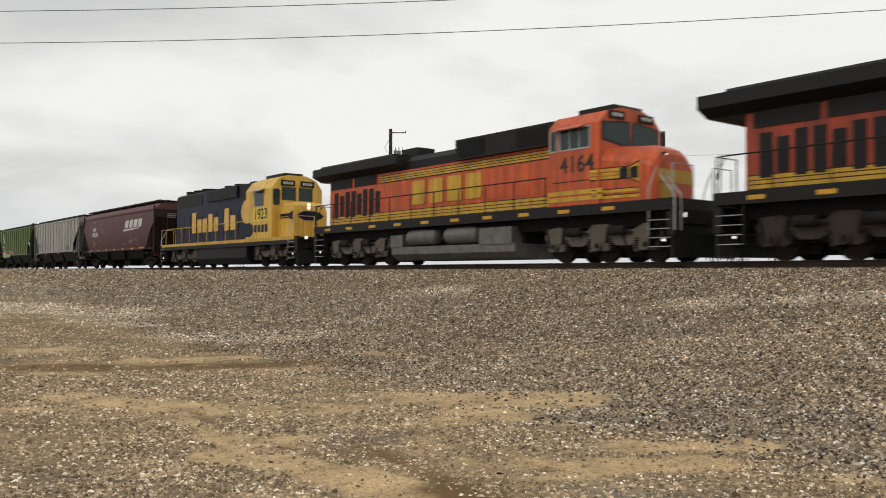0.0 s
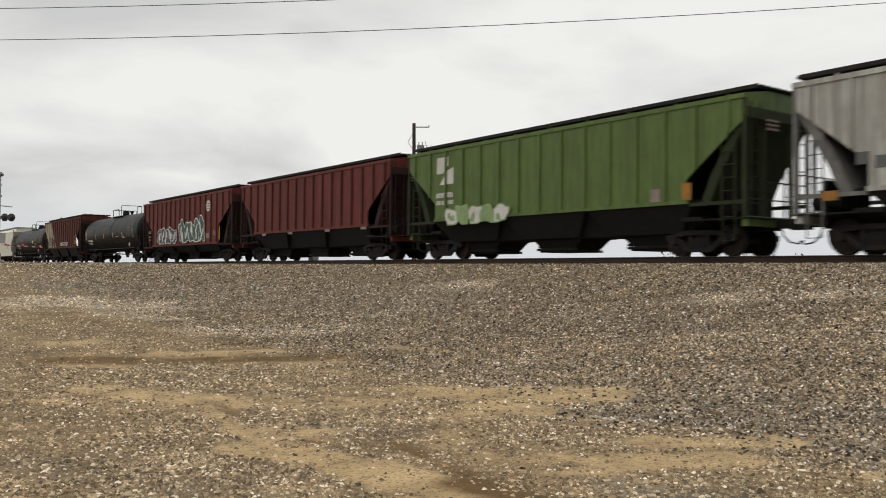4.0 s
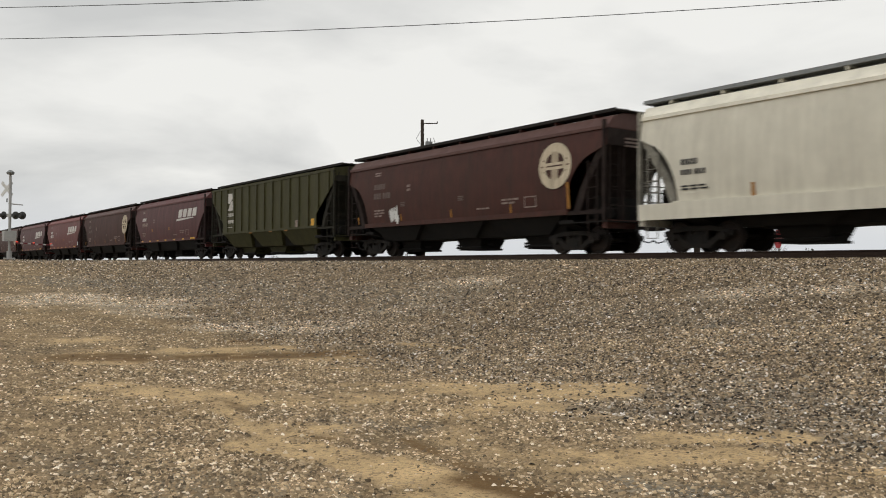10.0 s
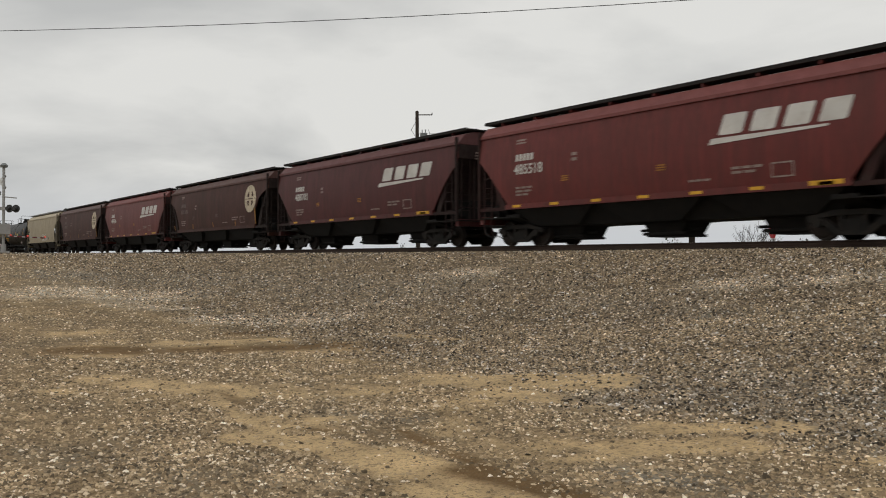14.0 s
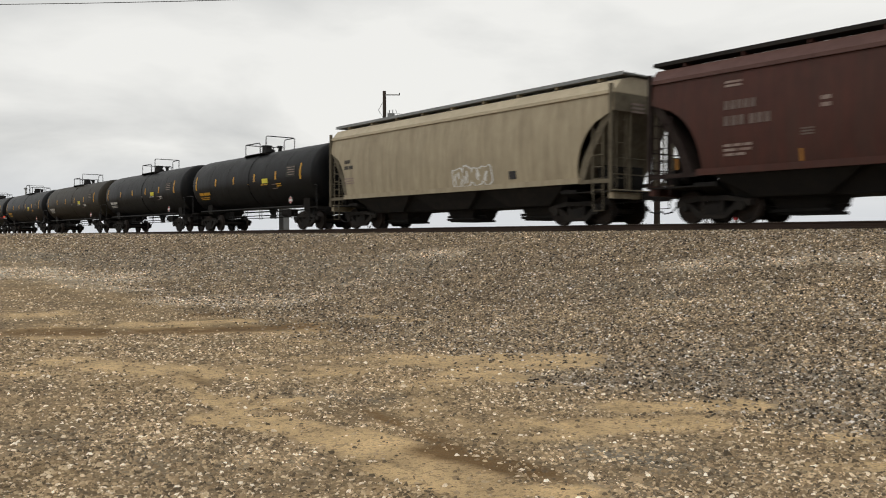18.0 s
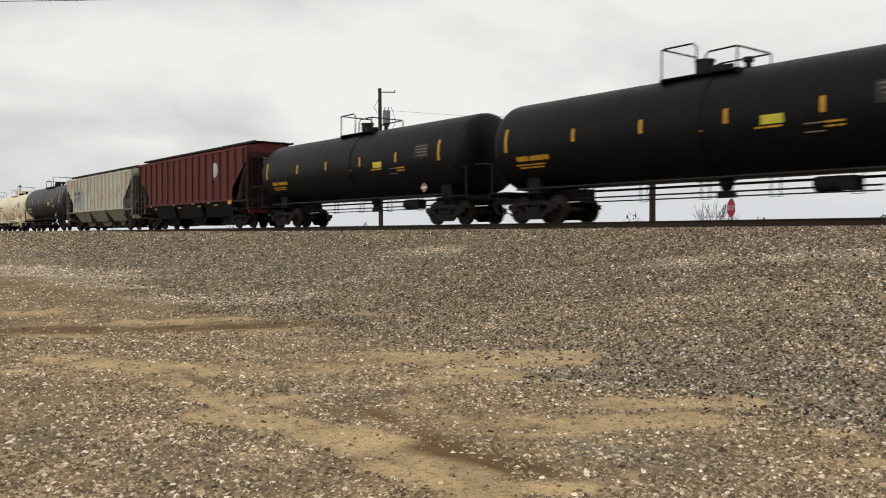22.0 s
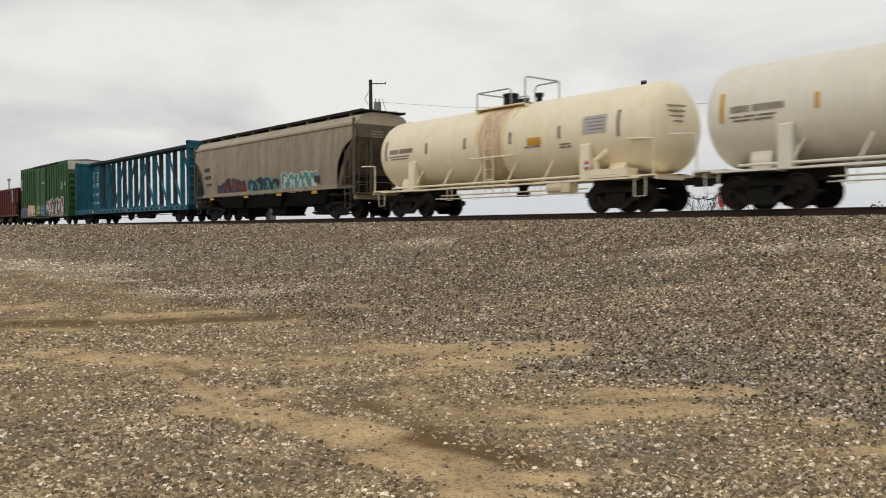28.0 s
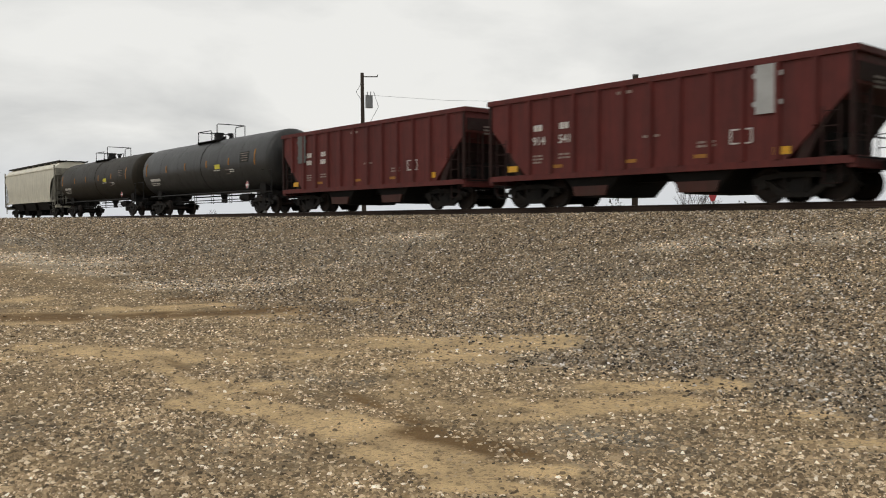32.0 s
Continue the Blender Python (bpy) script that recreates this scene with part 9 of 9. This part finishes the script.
# utility poles
p = thing("utility_pole", "dark wooden utility pole with transformer and small crossarm", "utility pole", "utility poles", (-46.3, 31.6, stand(-46.3, 31.6) - 0.05))
part("pole", "pole_tall", M_POLE, p, lambda bm: rod(bm, (0.06, 0, 0), (-0.10, 0, 10.85), 0.16, 12, 0.11))
part("crossarm", "pole_arm", M_POLE, p, lambda bm: (rod(bm, (-0.1, 0, 10.6), (0.75, 0.62, 10.55), 0.035), rod(bm, (0.75, 0.62, 10.55), (0.75, 0.62, 10.68), 0.03)))
part("transformer", "transformer", M_GALV, p, lambda bm: (rod(bm, (0.28, 0.28, 8.55), (0.28, 0.28, 9.35), 0.24, 14), rod(bm, (0.2, 0.2, 9.35), (0.2, 0.2, 9.6), 0.03), rod(bm, (0.36, 0.36, 9.35), (0.36, 0.36, 9.6), 0.03)), label="grey cylindrical transformer")
part("guy_wire", "pole_guy", M_WIRE, p, lambda bm: (pipe(bm, [(-0.1, 0, 10.3), (-0.35, -0.3, 9.6), (-0.1, 0, 9.0)], 0.015), pipe(bm, [(0.5, 0.5, 9.6), (0.75, 0.7, 8.6), (0.35, 0.3, 7.6)], 0.015)))
part("service_drop", "pole_drop", M_WIRE, p, lambda bm: pipe(bm, [(0.1, 0.1, 9.4), (5, 3, 8.75), (12, 7, 8.2), (22, 12, 8.0), (34, 20, 8.3)], 0.008), label="thin sagging service wire")
q = thing("short_pole", "weathered wooden pole cut short, standing behind the track", "utility pole", "utility poles", (-20.8, 27.0, stand(-20.8, 27.0) - 0.05))
part("pole", "pole_short", M_POLE, q, lambda bm: rod(bm, (0, 0, 0), (0.0, 0, 6.75), 0.125, 14, 0.11))
part("pole_cap", "pole_cap", M_GALV, q, lambda bm: rod(bm, (0, 0, 6.75), (0, 0, 6.8), 0.12, 14))

# two power lines across the track, hung between poles out of view
for k, (za, zb, sag) in enumerate(((9.71, 12.82, 4.54), (11.13, 13.64, 4.54))):
    def cable(bm):
        a, b = Vector((-69.0, -26.5, za)), Vector((34.0, 75.0, zb))
        pts = []
        for i in range(41):
            u = i / 40
            c = a.lerp(b, u)
            c.z -= sag * 4 * u * (1 - u) - sag * 0.8
            pts.append(c)
        pipe(bm, pts, 0.0125, 6)
    solid("power_line", M_WIRE, cable, "thin dark power line sagging high over the track", "cable", "power lines")
for x, y, tall in ((-69.0, -26.5, 15.2), (34.0, 75.0, 17.5)):
    g = thing("line_pole", "tall wooden pole that carries the power lines", "utility pole", "utility poles", (x, y, stand(x, y) - 0.05))
    part("pole", ("pole_line", tall), M_POLE, g, lambda bm: rod(bm, (0, 0, 0), (0, 0, tall), 0.2, 12, 0.14))
    part("insulator", ("pole_ins", tall), M_GALV, g, lambda bm: rod(bm, (0, 0, tall - 0.1), (0, 0, tall + 0.3), 0.05))

# stop sign beyond the track
st = thing("stop_sign", "red octagonal stop sign on a post, seen from the side", "road sign", at=(-19.5, 30.4, stand(-19.5, 30.4)))
part("post", "stop_post", M_GALV, st, lambda bm: box(bm, -0.03, -0.03, 0, 0.03, 0.03, 2.6))
octo = [(0.41 * math.cos(math.pi / 8 + math.pi / 4 * i), 0.41 * math.sin(math.pi / 8 + math.pi / 4 * i)) for i in range(8)]
pl = part("border", "stop_border", M_SIGNWHITE, st, lambda bm: prism(bm, octo, "y", -0.006, 0.0), (0, -0.035, 2.2), turn=(0, 0, -33))
part("face", "stop_face", M_SIGNRED, pl, lambda bm: prism(bm, [(a * 0.94, b * 0.94) for a, b in octo], "y", -0.010, -0.004))
font_data = bpy.data.curves.new("word", "FONT")
font_data.body, font_data.size, font_data.align_x, font_data.align_y, font_data.extrude = "STOP", 0.27, "CENTER", "CENTER", 0.002
font_data.materials.append(M_SIGNWHITE)
wd = new("word", font_data)
wd.parent, wd.location, wd.rotation_euler = pl, (0, -0.014, 0), (radians(90), 0, 0)
tagged(wd, "white word STOP")

# relay case behind the track
rc = thing("relay_case", "small grey metal relay case on two legs", "trackside cabinet", at=(-47.8, 25.0, stand(-47.8, 25.0)))
part("case", "relay_body", M_GALV, rc, lambda bm: (box(bm, -0.3, -0.2, 0.75, 0.3, 0.2, 1.45 + 0.9), soften(bm, 0.02)))
part("leg", "relay_leg", M_GALV, rc, lambda bm: box(bm, -0.22, -0.04, 0, -0.14, 0.04, 0.75))
part("leg", "relay_leg2", M_GALV, rc, lambda bm: box(bm, 0.14, -0.04, 0, 0.22, 0.04, 0.75))


# bare shrub and brush beyond
def shrub(x, y, h, seed):
    rng = random.Random(seed)
    s = thing("bare_shrub", "leafless shrub of fine brown twigs", "shrub", at=(x, y, stand(x, y)))
    for k in range(6):
        a0 = rng.uniform(0, 6.28)

        def limb(bm):
            def grow(p, d, ln, r, depth):
                e = p + d * ln
                rod(bm, p, e, r, 5, r * 0.65)
                if depth == 0:
                    return
                for _ in range(3):
                    nd = (d + Vector((rng.uniform(-.55, .55), rng.uniform(-.55, .55), rng.uniform(-.1, .4)))).normalized()
                    grow(p + d * ln * rng.uniform(0.55, 1.0), nd, ln * rng.uniform(0.5, 0.75), r * 0.6, depth - 1)
            grow(Vector((0, 0, 0)), Vector((0.38 * math.cos(a0), 0.38 * math.sin(a0), 1)).normalized(), h * 0.40, 0.03, 4)
        part("limb", ("limb", seed, k), M_TWIG, s, limb)
    return s


shrub(-36.2, 54.0, 4.3, 1)
shrub(-37.6, 55.0, 2.4, 2)


def brush(x, y, w, h, seed):
    rng = random.Random(seed)

    def build(bm):
        for _ in range(500):
            a, rr = rng.uniform(0, 6.28), rng.random() ** 0.5
            px, py = w * rr * math.cos(a), w * 0.6 * rr * math.sin(a)
            pz = h * (1 - rr * rr) * rng.uniform(0.2, 1.0)
            s = rng.uniform(0.12, 0.3)
            d = Vector((rng.uniform(-1, 1), rng.uniform(-1, 1), rng.uniform(-0.3, 1))).normalized()
            e = d.orthogonal().normalized()
            c = Vector((px, py, pz))
            vs = [bm.verts.new(c + v) for v in (e * s * 0.5, d * s, -e * s * 0.5, -d * s * 0.6)]
            bm.faces.new(vs)
    b = solid("brush_clump", M_SAGE, build, "low grey-green brush clump in the field", "shrub", "brush in the field")
    b.location = (x, y, stand(x, y))
    return b


for k, (ax, d, w, h) in enumerate(((-0.807, 105, 3.0, 2.3), (-0.60, 120, 3.4, 2.0), (-1.52, 110, 2.6, 2.2), (-2.2, 120, 4.0, 2.6), (-0.44, 90, 2.2, 1.7), (-3.2, 100, 4.0, 2.6))):
    # heights scaled so that the clumps show above the rail from the camera
    brush(ax * d, d, w, h * 2.2, 100 + k)


# ---- what moves: the whole train rolls by at one speed ----
def motions():
    for ob, s in MOVERS:
        walk(ob, [(0, pose(s, TRACK_Y, RAIL_TOP)), (32, pose(s + SPEED * 32, TRACK_Y, RAIL_TOP))])


motions()
